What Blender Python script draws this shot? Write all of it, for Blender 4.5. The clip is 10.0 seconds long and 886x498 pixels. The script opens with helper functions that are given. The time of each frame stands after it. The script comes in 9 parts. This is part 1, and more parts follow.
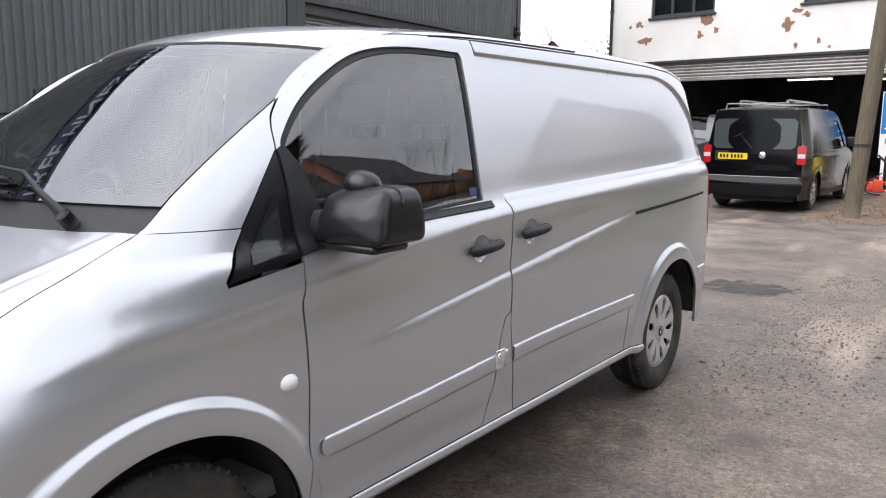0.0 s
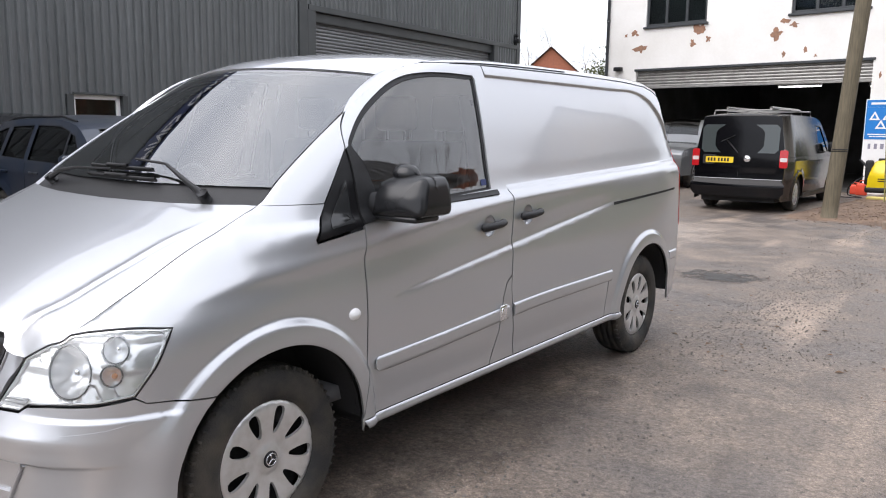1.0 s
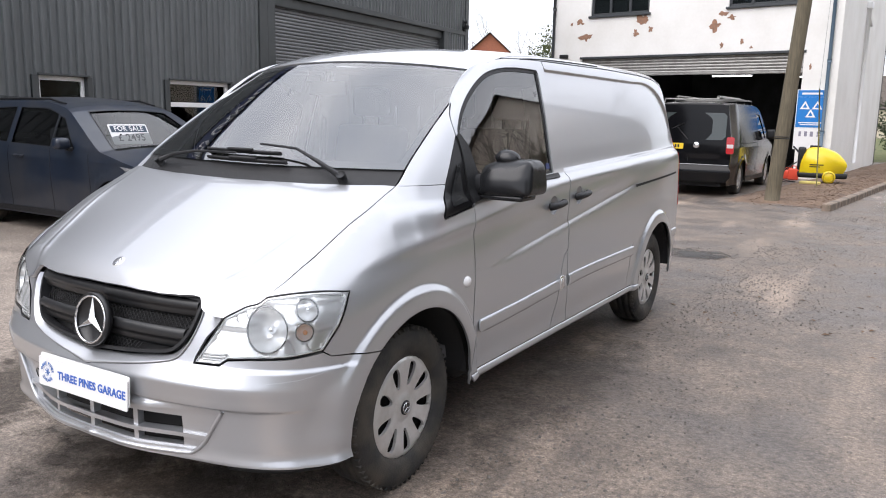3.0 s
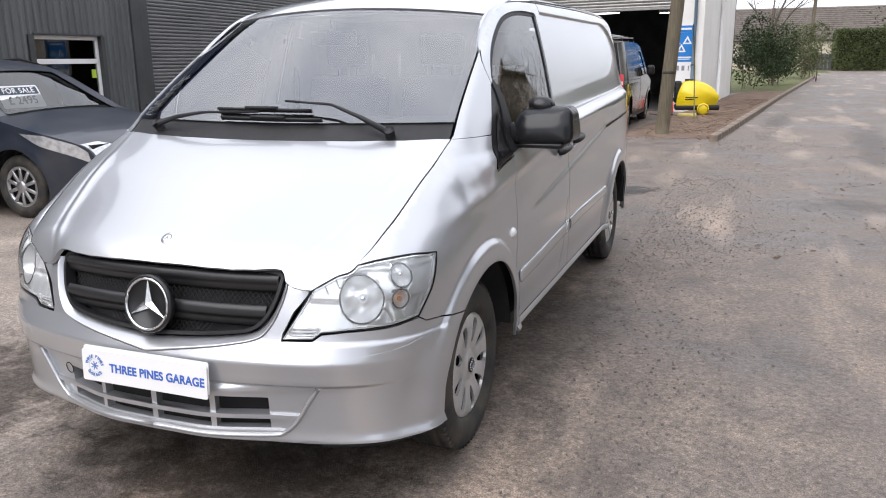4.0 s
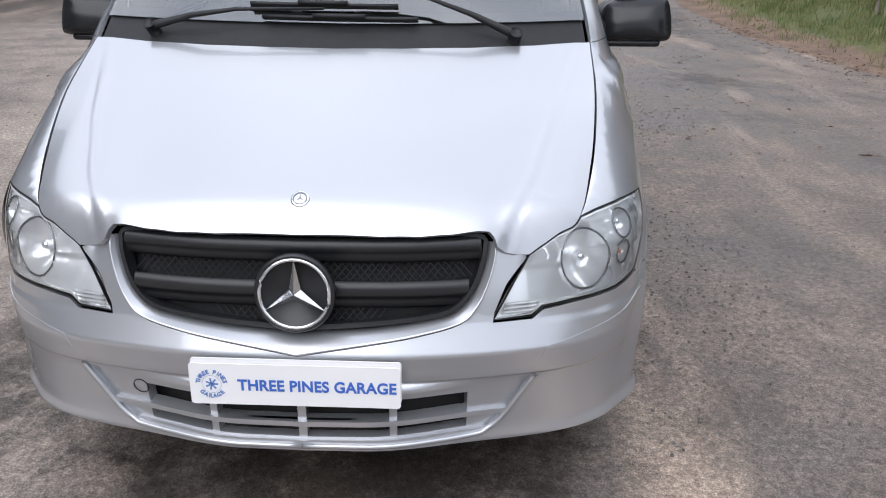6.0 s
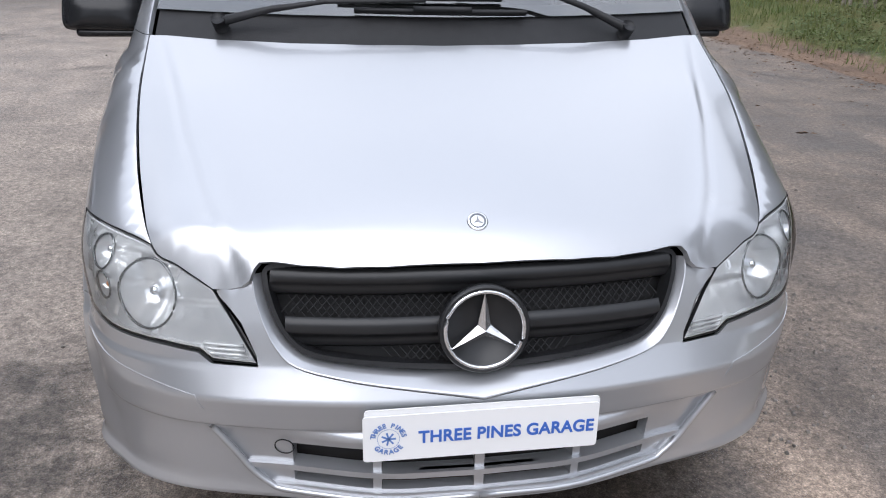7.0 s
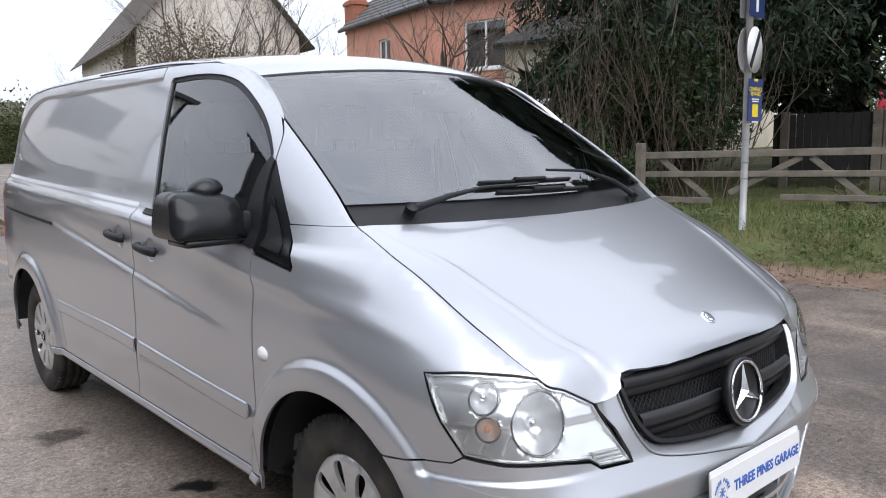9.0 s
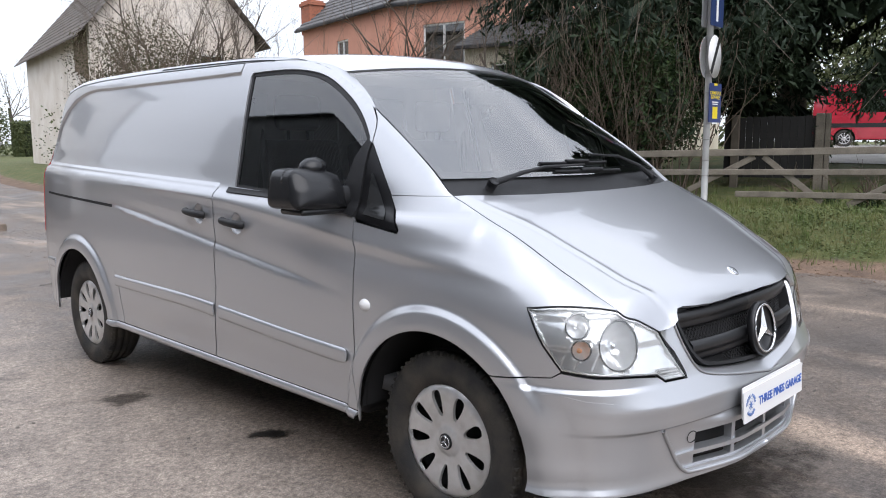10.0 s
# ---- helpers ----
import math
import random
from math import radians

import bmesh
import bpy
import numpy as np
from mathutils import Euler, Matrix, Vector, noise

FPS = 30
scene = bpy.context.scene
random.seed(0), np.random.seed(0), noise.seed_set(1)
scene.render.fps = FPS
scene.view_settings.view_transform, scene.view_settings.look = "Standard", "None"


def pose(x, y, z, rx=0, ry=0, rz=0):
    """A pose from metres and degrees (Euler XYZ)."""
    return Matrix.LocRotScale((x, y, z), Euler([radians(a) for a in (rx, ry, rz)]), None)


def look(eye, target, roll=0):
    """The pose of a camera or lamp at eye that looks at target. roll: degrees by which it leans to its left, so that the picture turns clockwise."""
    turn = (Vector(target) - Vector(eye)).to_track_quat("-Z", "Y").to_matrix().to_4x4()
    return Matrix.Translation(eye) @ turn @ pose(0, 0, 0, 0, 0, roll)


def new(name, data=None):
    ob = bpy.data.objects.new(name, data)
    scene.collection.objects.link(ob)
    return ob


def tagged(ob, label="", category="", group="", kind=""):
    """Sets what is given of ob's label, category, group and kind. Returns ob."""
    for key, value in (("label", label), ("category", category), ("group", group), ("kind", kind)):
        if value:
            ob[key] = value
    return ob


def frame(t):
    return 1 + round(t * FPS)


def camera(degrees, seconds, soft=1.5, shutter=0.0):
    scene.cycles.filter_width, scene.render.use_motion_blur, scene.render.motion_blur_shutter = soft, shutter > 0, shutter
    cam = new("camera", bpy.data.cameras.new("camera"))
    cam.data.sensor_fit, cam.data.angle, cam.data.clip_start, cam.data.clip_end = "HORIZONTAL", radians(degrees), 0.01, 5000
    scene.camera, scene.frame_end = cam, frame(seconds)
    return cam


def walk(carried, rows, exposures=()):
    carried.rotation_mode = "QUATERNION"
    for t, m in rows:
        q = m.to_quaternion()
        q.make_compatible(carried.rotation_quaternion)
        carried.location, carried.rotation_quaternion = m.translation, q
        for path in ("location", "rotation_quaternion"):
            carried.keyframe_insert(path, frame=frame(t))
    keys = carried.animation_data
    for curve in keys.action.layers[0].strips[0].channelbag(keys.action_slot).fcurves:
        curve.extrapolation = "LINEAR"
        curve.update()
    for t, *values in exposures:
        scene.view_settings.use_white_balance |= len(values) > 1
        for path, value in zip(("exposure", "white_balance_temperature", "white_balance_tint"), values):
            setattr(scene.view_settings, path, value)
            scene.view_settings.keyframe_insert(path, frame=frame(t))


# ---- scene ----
cam = camera(59.1, 10.0, soft=1.05)
PATH = [
    (0, (2.447, -0.989, 1.449), (1.266, 0.595, 1.139), 0.4),
    (0.5, (2.676, -1.388, 1.445), (1.498, 0.201, 1.145), 0.4),
    (1, (2.892, -1.726, 1.46), (1.713, -0.14, 1.158), 0.7),
    (1.5, (3.007, -2.052, 1.473), (1.828, -0.466, 1.166), 1.3),
    (2, (3.011, -2.214, 1.467), (1.844, -0.62, 1.156), 1.6),
    (2.5, (2.811, -2.334, 1.465), (1.691, -0.707, 1.149), 1.6),
    (2.7, (2.706, -2.384, 1.47), (1.619, -0.735, 1.15), 1.5),
    (3.8, (1.978, -2.709, 1.478), (1.194, -0.922, 1.04), -0.2),
    (4, (1.83, -2.732, 1.484), (1.118, -0.923, 1.014), -0.8),
    (4.5, (1.46, -2.77, 1.505), (0.925, -0.928, 0.94), -1.4),
    (5, (1.116, -2.709, 1.529), (0.749, -0.857, 0.87), -1.2),
    (5.2, (0.981, -2.644, 1.533), (0.676, -0.791, 0.844), -0.9),
    (6.5, (0.069, -2.34, 1.538), (0.149, -0.51, 0.735), 1.0),
    (7, (-0.315, -2.193, 1.536), (-0.033, -0.387, 0.724), 1.4),
    (7.5, (-0.822, -2.065, 1.517), (-0.198, -0.312, 0.783), 1.3),
    (8, (-1.275, -1.974, 1.487), (-0.294, -0.323, 0.926), 0.6),
    (8.5, (-1.703, -1.869, 1.445), (-0.513, -0.307, 1.065), -0.4),
    (9, (-2.104, -1.839, 1.435), (-0.791, -0.354, 1.164), -0.8),
    (9.5, (-2.466, -1.879, 1.398), (-1.086, -0.452, 1.152), -0.7),
    (10, (-2.803, -1.891, 1.379), (-1.389, -0.503, 1.112), -0.3),
]
walk(cam, [(t, look(eye, target, roll)) for t, eye, target, roll in PATH],
     [(0, 0.47, 6400, 14), (2.5, 0.44, 6380, 14), (4.5, 0.25, 6350, 14), (6.5, 0.0, 6080, 13), (8.5, 0.05, 6080, 13), (10, 0.20, 6150, 13)])

# ---------------------------------------------------------------- light
world = bpy.data.worlds.new("sky")
scene.world = world
world.use_nodes = True
wn, wl = world.node_tree.nodes, world.node_tree.links
wn.clear()
w_out = wn.new("ShaderNodeOutputWorld")
w_bg = wn.new("ShaderNodeBackground")
w_sky = wn.new("ShaderNodeTexSky")
w_sky.sky_type = "NISHITA"
w_sky.sun_disc = False
w_sky.sun_elevation, w_sky.sun_rotation = radians(42), radians(200)
w_mix = wn.new("ShaderNodeMix")
w_mix.data_type = "RGBA"
w_co = wn.new("ShaderNodeTexCoord")
w_map = wn.new("ShaderNodeMapping")
w_map.inputs["Scale"].default_value = (1.0, 1.0, 2.6)
w_noise = wn.new("ShaderNodeTexNoise")
w_noise.inputs["Scale"].default_value = 1.7
w_noise.inputs["Detail"].default_value = 7
w_noise.inputs["Roughness"].default_value = 0.55
w_ramp = wn.new("ShaderNodeValToRGB")
w_ramp.color_ramp.elements[0].position, w_ramp.color_ramp.elements[0].color = 0.34, (14.0, 14.9, 16.2, 1)
w_ramp.color_ramp.elements[1].position, w_ramp.color_ramp.elements[1].color = 0.68, (22.0, 22.3, 22.8, 1)
w_mix.inputs["Factor"].default_value = 0.88
w_bg.inputs["Strength"].default_value = 0.12
wl.new(w_co.outputs["Generated"], w_map.inputs["Vector"])
wl.new(w_map.outputs["Vector"], w_noise.inputs["Vector"])
wl.new(w_noise.outputs["Fac"], w_ramp.inputs["Fac"])
wl.new(w_sky.outputs["Color"], w_mix.inputs["A"])
# an overcast sky is about three times brighter overhead than at the horizon
w_sep = wn.new("ShaderNodeSeparateXYZ")
wl.new(w_co.outputs["Generated"], w_sep.inputs["Vector"])
w_grad = wn.new("ShaderNodeMapRange")
w_grad.inputs["From Min"].default_value, w_grad.inputs["From Max"].default_value = 0.0, 1.0
w_grad.inputs["To Min"].default_value, w_grad.inputs["To Max"].default_value = 0.45, 0.76
wl.new(w_sep.outputs["Z"], w_grad.inputs["Value"])
w_mul = wn.new("ShaderNodeVectorMath")
w_mul.operation = "SCALE"
wl.new(w_ramp.outputs["Color"], w_mul.inputs[0])
wl.new(w_grad.outputs["Result"], w_mul.inputs["Scale"])
wl.new(w_mul.outputs["Vector"], w_mix.inputs["B"])
wl.new(w_mix.outputs["Result"], w_bg.inputs["Color"])
wl.new(w_bg.outputs["Background"], w_out.inputs["Surface"])

sun = new("sun", bpy.data.lights.new("sun", "SUN"))
sun.data.energy, sun.data.angle, sun.data.color = 2.0, radians(62), (1.0, 0.96, 0.91)
sun.matrix_world = look((-6, -14, 18), (0, 0, 0))

# ---------------------------------------------------------------- materials
def mat(name, base, rough=0.5, metal=0.0, vary=0.0, scale=8.0, bump=0.0, bump_scale=60.0, coat=0.0, tint=None, fine=0.0, stretch=None, spec=0.5, flake=0.0):
    """Principled surface with colour variation at two scales and fine relief, in object space metres."""
    m = bpy.data.materials.new(name)
    m.use_nodes = True
    nt = m.node_tree
    n, l = nt.nodes, nt.links
    p = n["Principled BSDF"]
    p.inputs["Base Color"].default_value = (*base, 1)
    p.inputs["Roughness"].default_value = rough
    p.inputs["Metallic"].default_value = metal
    p.inputs["Specular IOR Level"].default_value = spec
    p.inputs["Coat Weight"].default_value = coat
    p.inputs["Coat Roughness"].default_value = 0.04
    co = n.new("ShaderNodeTexCoord")
    src = co.outputs["Object"]
    if stretch:
        mp = n.new("ShaderNodeMapping")
        mp.inputs["Scale"].default_value = stretch
        l.new(src, mp.inputs["Vector"])
        src = mp.outputs["Vector"]
    if vary or fine:
        big = n.new("ShaderNodeTexNoise")
        big.inputs["Scale"].default_value = scale
        big.inputs["Detail"].default_value = 5
        l.new(src, big.inputs["Vector"])
        mix = n.new("ShaderNodeMix")
        mix.data_type = "RGBA"
        t2 = tint or tuple(c * 0.6 for c in base)
        mix.inputs["A"].default_value = (*base, 1)
        mix.inputs["B"].default_value = (*t2, 1)
        ramp = n.new("ShaderNodeValToRGB")
        ramp.color_ramp.elements[0].position = 0.38
        ramp.color_ramp.elements[1].position = 0.68
        l.new(big.outputs["Fac"], ramp.inputs["Fac"])
        mul = n.new("ShaderNodeMath")
        mul.operation = "MULTIPLY"
        mul.inputs[1].default_value = vary
        l.new(ramp.outputs["Color"], mul.inputs[0])
        l.new(mul.outputs[0], mix.inputs["Factor"])
        colour = mix.outputs["Result"]
        if fine:
            sm = n.new("ShaderNodeTexNoise")
            sm.inputs["Scale"].default_value = scale * 14
            sm.inputs["Detail"].default_value = 3
            l.new(src, sm.inputs["Vector"])
            hs = n.new("ShaderNodeMix")
            hs.data_type, hs.blend_type = "RGBA", "OVERLAY"
            hs.inputs["Factor"].default_value = fine
            l.new(colour, hs.inputs["A"])
            l.new(sm.outputs["Fac"], hs.inputs["B"])
            colour = hs.outputs["Result"]
        l.new(colour, p.inputs["Base Color"])
    if bump:
        bt = n.new("ShaderNodeTexNoise")
        bt.inputs["Scale"].default_value = bump_scale
        bt.inputs["Detail"].default_value = 4
        l.new(src, bt.inputs["Vector"])
        bp = n.new("ShaderNodeBump")
        bp.inputs["Strength"].default_value = bump
        bp.inputs["Distance"].default_value = 0.01
        l.new(bt.outputs["Fac"], bp.inputs["Height"])
        l.new(bp.outputs["Normal"], p.inputs["Normal"])
    if flake:
        fl = n.new("ShaderNodeTexVoronoi")
        fl.inputs["Scale"].default_value = 900
        l.new(co.outputs["Object"], fl.inputs["Vector"])
        bp = n.new("ShaderNodeBump")
        bp.inputs["Strength"].default_value = flake
        bp.inputs["Distance"].default_value = 0.001
        l.new(fl.outputs["Distance"], bp.inputs["Height"])
        l.new(bp.outputs["Normal"], p.inputs["Normal"])
    return m

def glass(name, tint=(0.9, 0.95, 0.93), rough=0.0, ior=1.6):
    """Thin pane: clear, with a mirror-like surface that grows towards grazing."""
    m = bpy.data.materials.new(name)
    m.use_nodes = True
    n, l = m.node_tree.nodes, m.node_tree.links
    n.clear()
    out = n.new("ShaderNodeOutputMaterial")
    tr = n.new("ShaderNodeBsdfTransparent")
    tr.inputs["Color"].default_value = (*tint, 1)
    gl = n.new("ShaderNodeBsdfGlossy")
    gl.inputs["Roughness"].default_value = rough
    gl.inputs["Color"].default_value = (1, 1, 1, 1)
    fr = n.new("ShaderNodeFresnel")
    fr.inputs["IOR"].default_value = ior
    mx = n.new("ShaderNodeMixShader")
    l.new(fr.outputs["Fac"], mx.inputs["Fac"])
    l.new(tr.outputs["BSDF"], mx.inputs[1])
    l.new(gl.outputs["BSDF"], mx.inputs[2])
    l.new(mx.outputs["Shader"], out.inputs["Surface"])
    return m

SILVER = mat("silver_paint", (0.50, 0.512, 0.535), 0.31, 0.68, vary=0.10, scale=1.5, coat=1.0, tint=(0.475, 0.487, 0.51))
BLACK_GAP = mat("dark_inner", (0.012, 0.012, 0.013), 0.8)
BLACK_PLASTIC = mat("black_plastic", (0.014, 0.0145, 0.016), 0.48, vary=0.5, scale=30, bump=0.15, bump_scale=400, tint=(0.022, 0.022, 0.024), spec=0.32)
GLOSS_BLACK = mat("gloss_black", (0.006, 0.006, 0.007), 0.30, spec=0.3)
GRILLE_BLACK = mat("grille_black", (0.016, 0.0165, 0.018), 0.36, vary=0.4, scale=30, tint=(0.022, 0.022, 0.023), spec=0.45)
RUBBER = mat("tyre_rubber", (0.020, 0.020, 0.020), 0.75, vary=0.8, scale=9, bump=0.3, bump_scale=160, tint=(0.075, 0.064, 0.050))
CHROME = mat("chrome", (0.86, 0.87, 0.89), 0.16, 0.9)
HUBCAP = mat("hubcap_silver", (0.66, 0.66, 0.66), 0.30, 0.6, vary=0.6, scale=22, tint=(0.50, 0.49, 0.47))
GLASS = glass("window_glass", (0.86, 0.89, 0.88), ior=2.85)
GLASS_CAR = glass("car_glass", (0.42, 0.45, 0.45), ior=1.55)
GLASS_DOOR = glass("door_window_glass", (0.58, 0.61, 0.61), ior=2.0)
GLASS_DARK = glass("tinted_glass", (0.30, 0.32, 0.33), ior=1.95)
GLASS_LAMP = glass("lamp_glass", (0.97, 0.98, 0.98), ior=1.5)
TRIM = mat("cabin_trim", (0.12, 0.12, 0.125), 0.8, vary=0.4, scale=20, bump=0.2, bump_scale=300)
CABIN_LIGHT = mat("cabin_lining", (0.52, 0.52, 0.50), 0.85, vary=0.3, scale=12)
FABRIC = mat("seat_fabric", (0.07, 0.072, 0.08), 0.95, vary=0.5, scale=60, bump=0.4, bump_scale=500)
WHITE = mat("white_plastic", (0.80, 0.80, 0.80), 0.35, vary=0.2, scale=5, tint=(0.7, 0.7, 0.7))
BLUE_INK = mat("blue_ink", (0.045, 0.13, 0.48), 0.5)
AMBER = mat("amber_bulb", (0.72, 0.34, 0.16), 0.25, coat=0.5)
RED_LENS = mat("red_lens", (0.42, 0.012, 0.016), 0.15, coat=0.6)

# ---------------------------------------------------------------- mesh helpers
def part(name, bm, material, parent=None, label="", smooth=True, m=None):
    me = bpy.data.meshes.new(name)
    bm.to_mesh(me)
    bm.free()
    if smooth:
        me.polygons.foreach_set("use_smooth", [True] * len(me.polygons))
    for mm in (material if isinstance(material, (list, tuple)) else [material]):
        me.materials.append(mm)
    ob = new(name, me)
    if parent:
        ob.parent = parent
    if m is not None:
        ob.matrix_local = m
    if label:
        ob["label"] = label
    return ob

def part_of(name, me, parent=None, m=None, label=""):
    ob = new(name, me)
    if parent:
        ob.parent = parent
    if m is not None:
        ob.matrix_local = m
    if label:
        ob["label"] = label
    return ob

def thing(name, label, category, group="", kind="", m=None):
    ob = new(name)
    if m is not None:
        ob.matrix_world = m
    return tagged(ob, label, category, group, kind)

def box(bm, lo, hi, bevel=0.0, seg=2, m=None):
    c = [(a + b) / 2 for a, b in zip(lo, hi)]
    d = [max(b - a, 1e-4) for a, b in zip(lo, hi)]
    r = bmesh.ops.create_cube(bm, size=1, matrix=(m or Matrix()) @ Matrix.Translation(c) @ Matrix.Diagonal((*d, 1)))
    if bevel:
        es = list({e for v in r["verts"] for e in v.link_edges})
        bmesh.ops.bevel(bm, geom=es, offset=min(bevel, min(d) * 0.45), segments=seg, affect="EDGES", profile=0.5)
    return bm

def boxm(lo, hi, bevel=0.0, seg=2):
    return box(bmesh.new(), lo, hi, bevel, seg)

def tube(bm, pts, r, n=8, close=False, cap=True):
    """A round bar along points; r may be a list."""
    pts = [Vector(p) for p in pts]
    rings = []
    k = len(pts)
    for i, p in enumerate(pts):
        a = pts[(i - 1) % k] if (close or i) else p
        b = pts[(i + 1) % k] if (close or i < k - 1) else p
        d = (b - a).normalized()
        up = Vector((0, 0, 1)) if abs(d.z) < 0.92 else Vector((1, 0, 0))
        u = d.cross(up).normalized()
        w = u.cross(d)
        rr = r[i] if isinstance(r, (list, tuple)) else r
        rings.append([bm.verts.new(p + rr * (math.cos(q) * u + math.sin(q) * w)) for q in (2 * math.pi * j / n for j in range(n))])
    for i in range(k if close else k - 1):
        A, B = rings[i], rings[(i + 1) % k]
        for j in range(n):
            bm.faces.new((A[j], A[(j + 1) % n], B[(j + 1) % n], B[j]))
    if cap and not close:
        bm.faces.new(rings[0])
        bm.faces.new(rings[-1][::-1])
    return bm

def lathe(bm, prof, n=48, axis="x", m=None):
    """Turn (r, h) pairs about an axis; h runs along it."""
    rings = []
    for r, h in prof:
        ring = []
        for j in range(n):
            q = 2 * math.pi * j / n
            c, s_ = r * math.cos(q), r * math.sin(q)
            v = Vector((h, c, s_)) if axis == "x" else (Vector((c, s_, h)) if axis == "z" else Vector((c, h, s_)))
            ring.append(bm.verts.new(m @ v if m else v))
        rings.append(ring)
    for A, B in zip(rings, rings[1:]):
        for j in range(n):
            bm.faces.new((A[j], A[(j + 1) % n], B[(j + 1) % n], B[j]))
    return bm

def fix(bm):
    bmesh.ops.recalc_face_normals(bm, faces=bm.faces)
    return bm

def spline(pts, n):
    """Catmull-Rom through points, n steps a span."""
    P = [Vector(p) for p in pts]
    P = [2 * P[0] - P[1]] + P + [2 * P[-1] - P[-2]]
    out = []
    for i in range(1, len(P) - 2):
        for k in range(n):
            t = k / n
            a, b, c, d = P[i - 1], P[i], P[i + 1], P[i + 2]
            out.append(0.5 * ((2 * b) + (c - a) * t + (2 * a - 5 * b + 4 * c - d) * t * t + (3 * b - a - 3 * c + d) * t ** 3))
    out.append(P[-2])
    return out

def sstep(a, b, x):
    t = min(1, max(0, (x - a) / (b - a)))
    return t * t * (3 - 2 * t)

def pw(xs, ys, x):
    """Smooth interpolation through a short table."""
    if x <= xs[0]:
        return ys[0]
    for i in range(len(xs) - 1):
        if x <= xs[i + 1]:
            h = xs[i + 1] - xs[i]
            t = (x - xs[i]) / h
            s0 = (ys[i + 1] - ys[i - 1]) / (xs[i + 1] - xs[i - 1]) if i else (ys[1] - ys[0]) / (xs[1] - xs[0])
            j = i + 1
            s1 = (ys[j + 1] - ys[i]) / (xs[j + 1] - xs[i]) if j + 1 < len(xs) else (ys[j] - ys[i]) / h
            return (2 * t ** 3 - 3 * t * t + 1) * ys[i] + (t ** 3 - 2 * t * t + t) * h * s0 + (-2 * t ** 3 + 3 * t * t) * ys[j] + (t ** 3 - t * t) * h * s1
    return ys[-1]

from mathutils.geometry import delaunay_2d_cdt

def densify(poly, step, closed=True):
    out = []
    k = len(poly)
    for i in range(k if closed else k - 1):
        a, b = Vector(poly[i]), Vector(poly[(i + 1) % k])
        n = max(1, int((b - a).length / step))
        out += [a.lerp(b, j / n) for j in range(n)]
    if not closed:
        out.append(Vector(poly[-1]))
    return out

def area2(poly):
    return 0.5 * sum(poly[i][0] * poly[(i + 1) % len(poly)][1] - poly[(i + 1) % len(poly)][0] * poly[i][1] for i in range(len(poly)))

def shrink(poly, d):
    """Move a closed outline inwards by d."""
    if area2(poly) < 0:
        poly = poly[::-1]
    out, k = [], len(poly)
    for i in range(k):
        a, b, c = Vector(poly[i - 1]), Vector(poly[i]), Vector(poly[(i + 1) % k])
        n1, n2 = (b - a), (c - b)
        n1 = Vector((-n1.y, n1.x)).normalized()
        n2 = Vector((-n2.y, n2.x)).normalized()
        n = n1 + n2
        n = n / max(0.35, n.length_squared) * 2 if n.length > 1e-6 else n1
        out.append(b + n * (d / max(0.6, n.length)) if n.length > 1e-6 else b)
    return out

def inside(p, poly):
    c, k = False, len(poly)
    for i in range(k):
        x1, y1 = poly[i][0], poly[i][1]
        x2, y2 = poly[i - 1][0], poly[i - 1][1]
        if (y1 > p[1]) != (y2 > p[1]) and p[0] < (x2 - x1) * (p[1] - y1) / (y2 - y1) + x1:
            c = not c
    return c

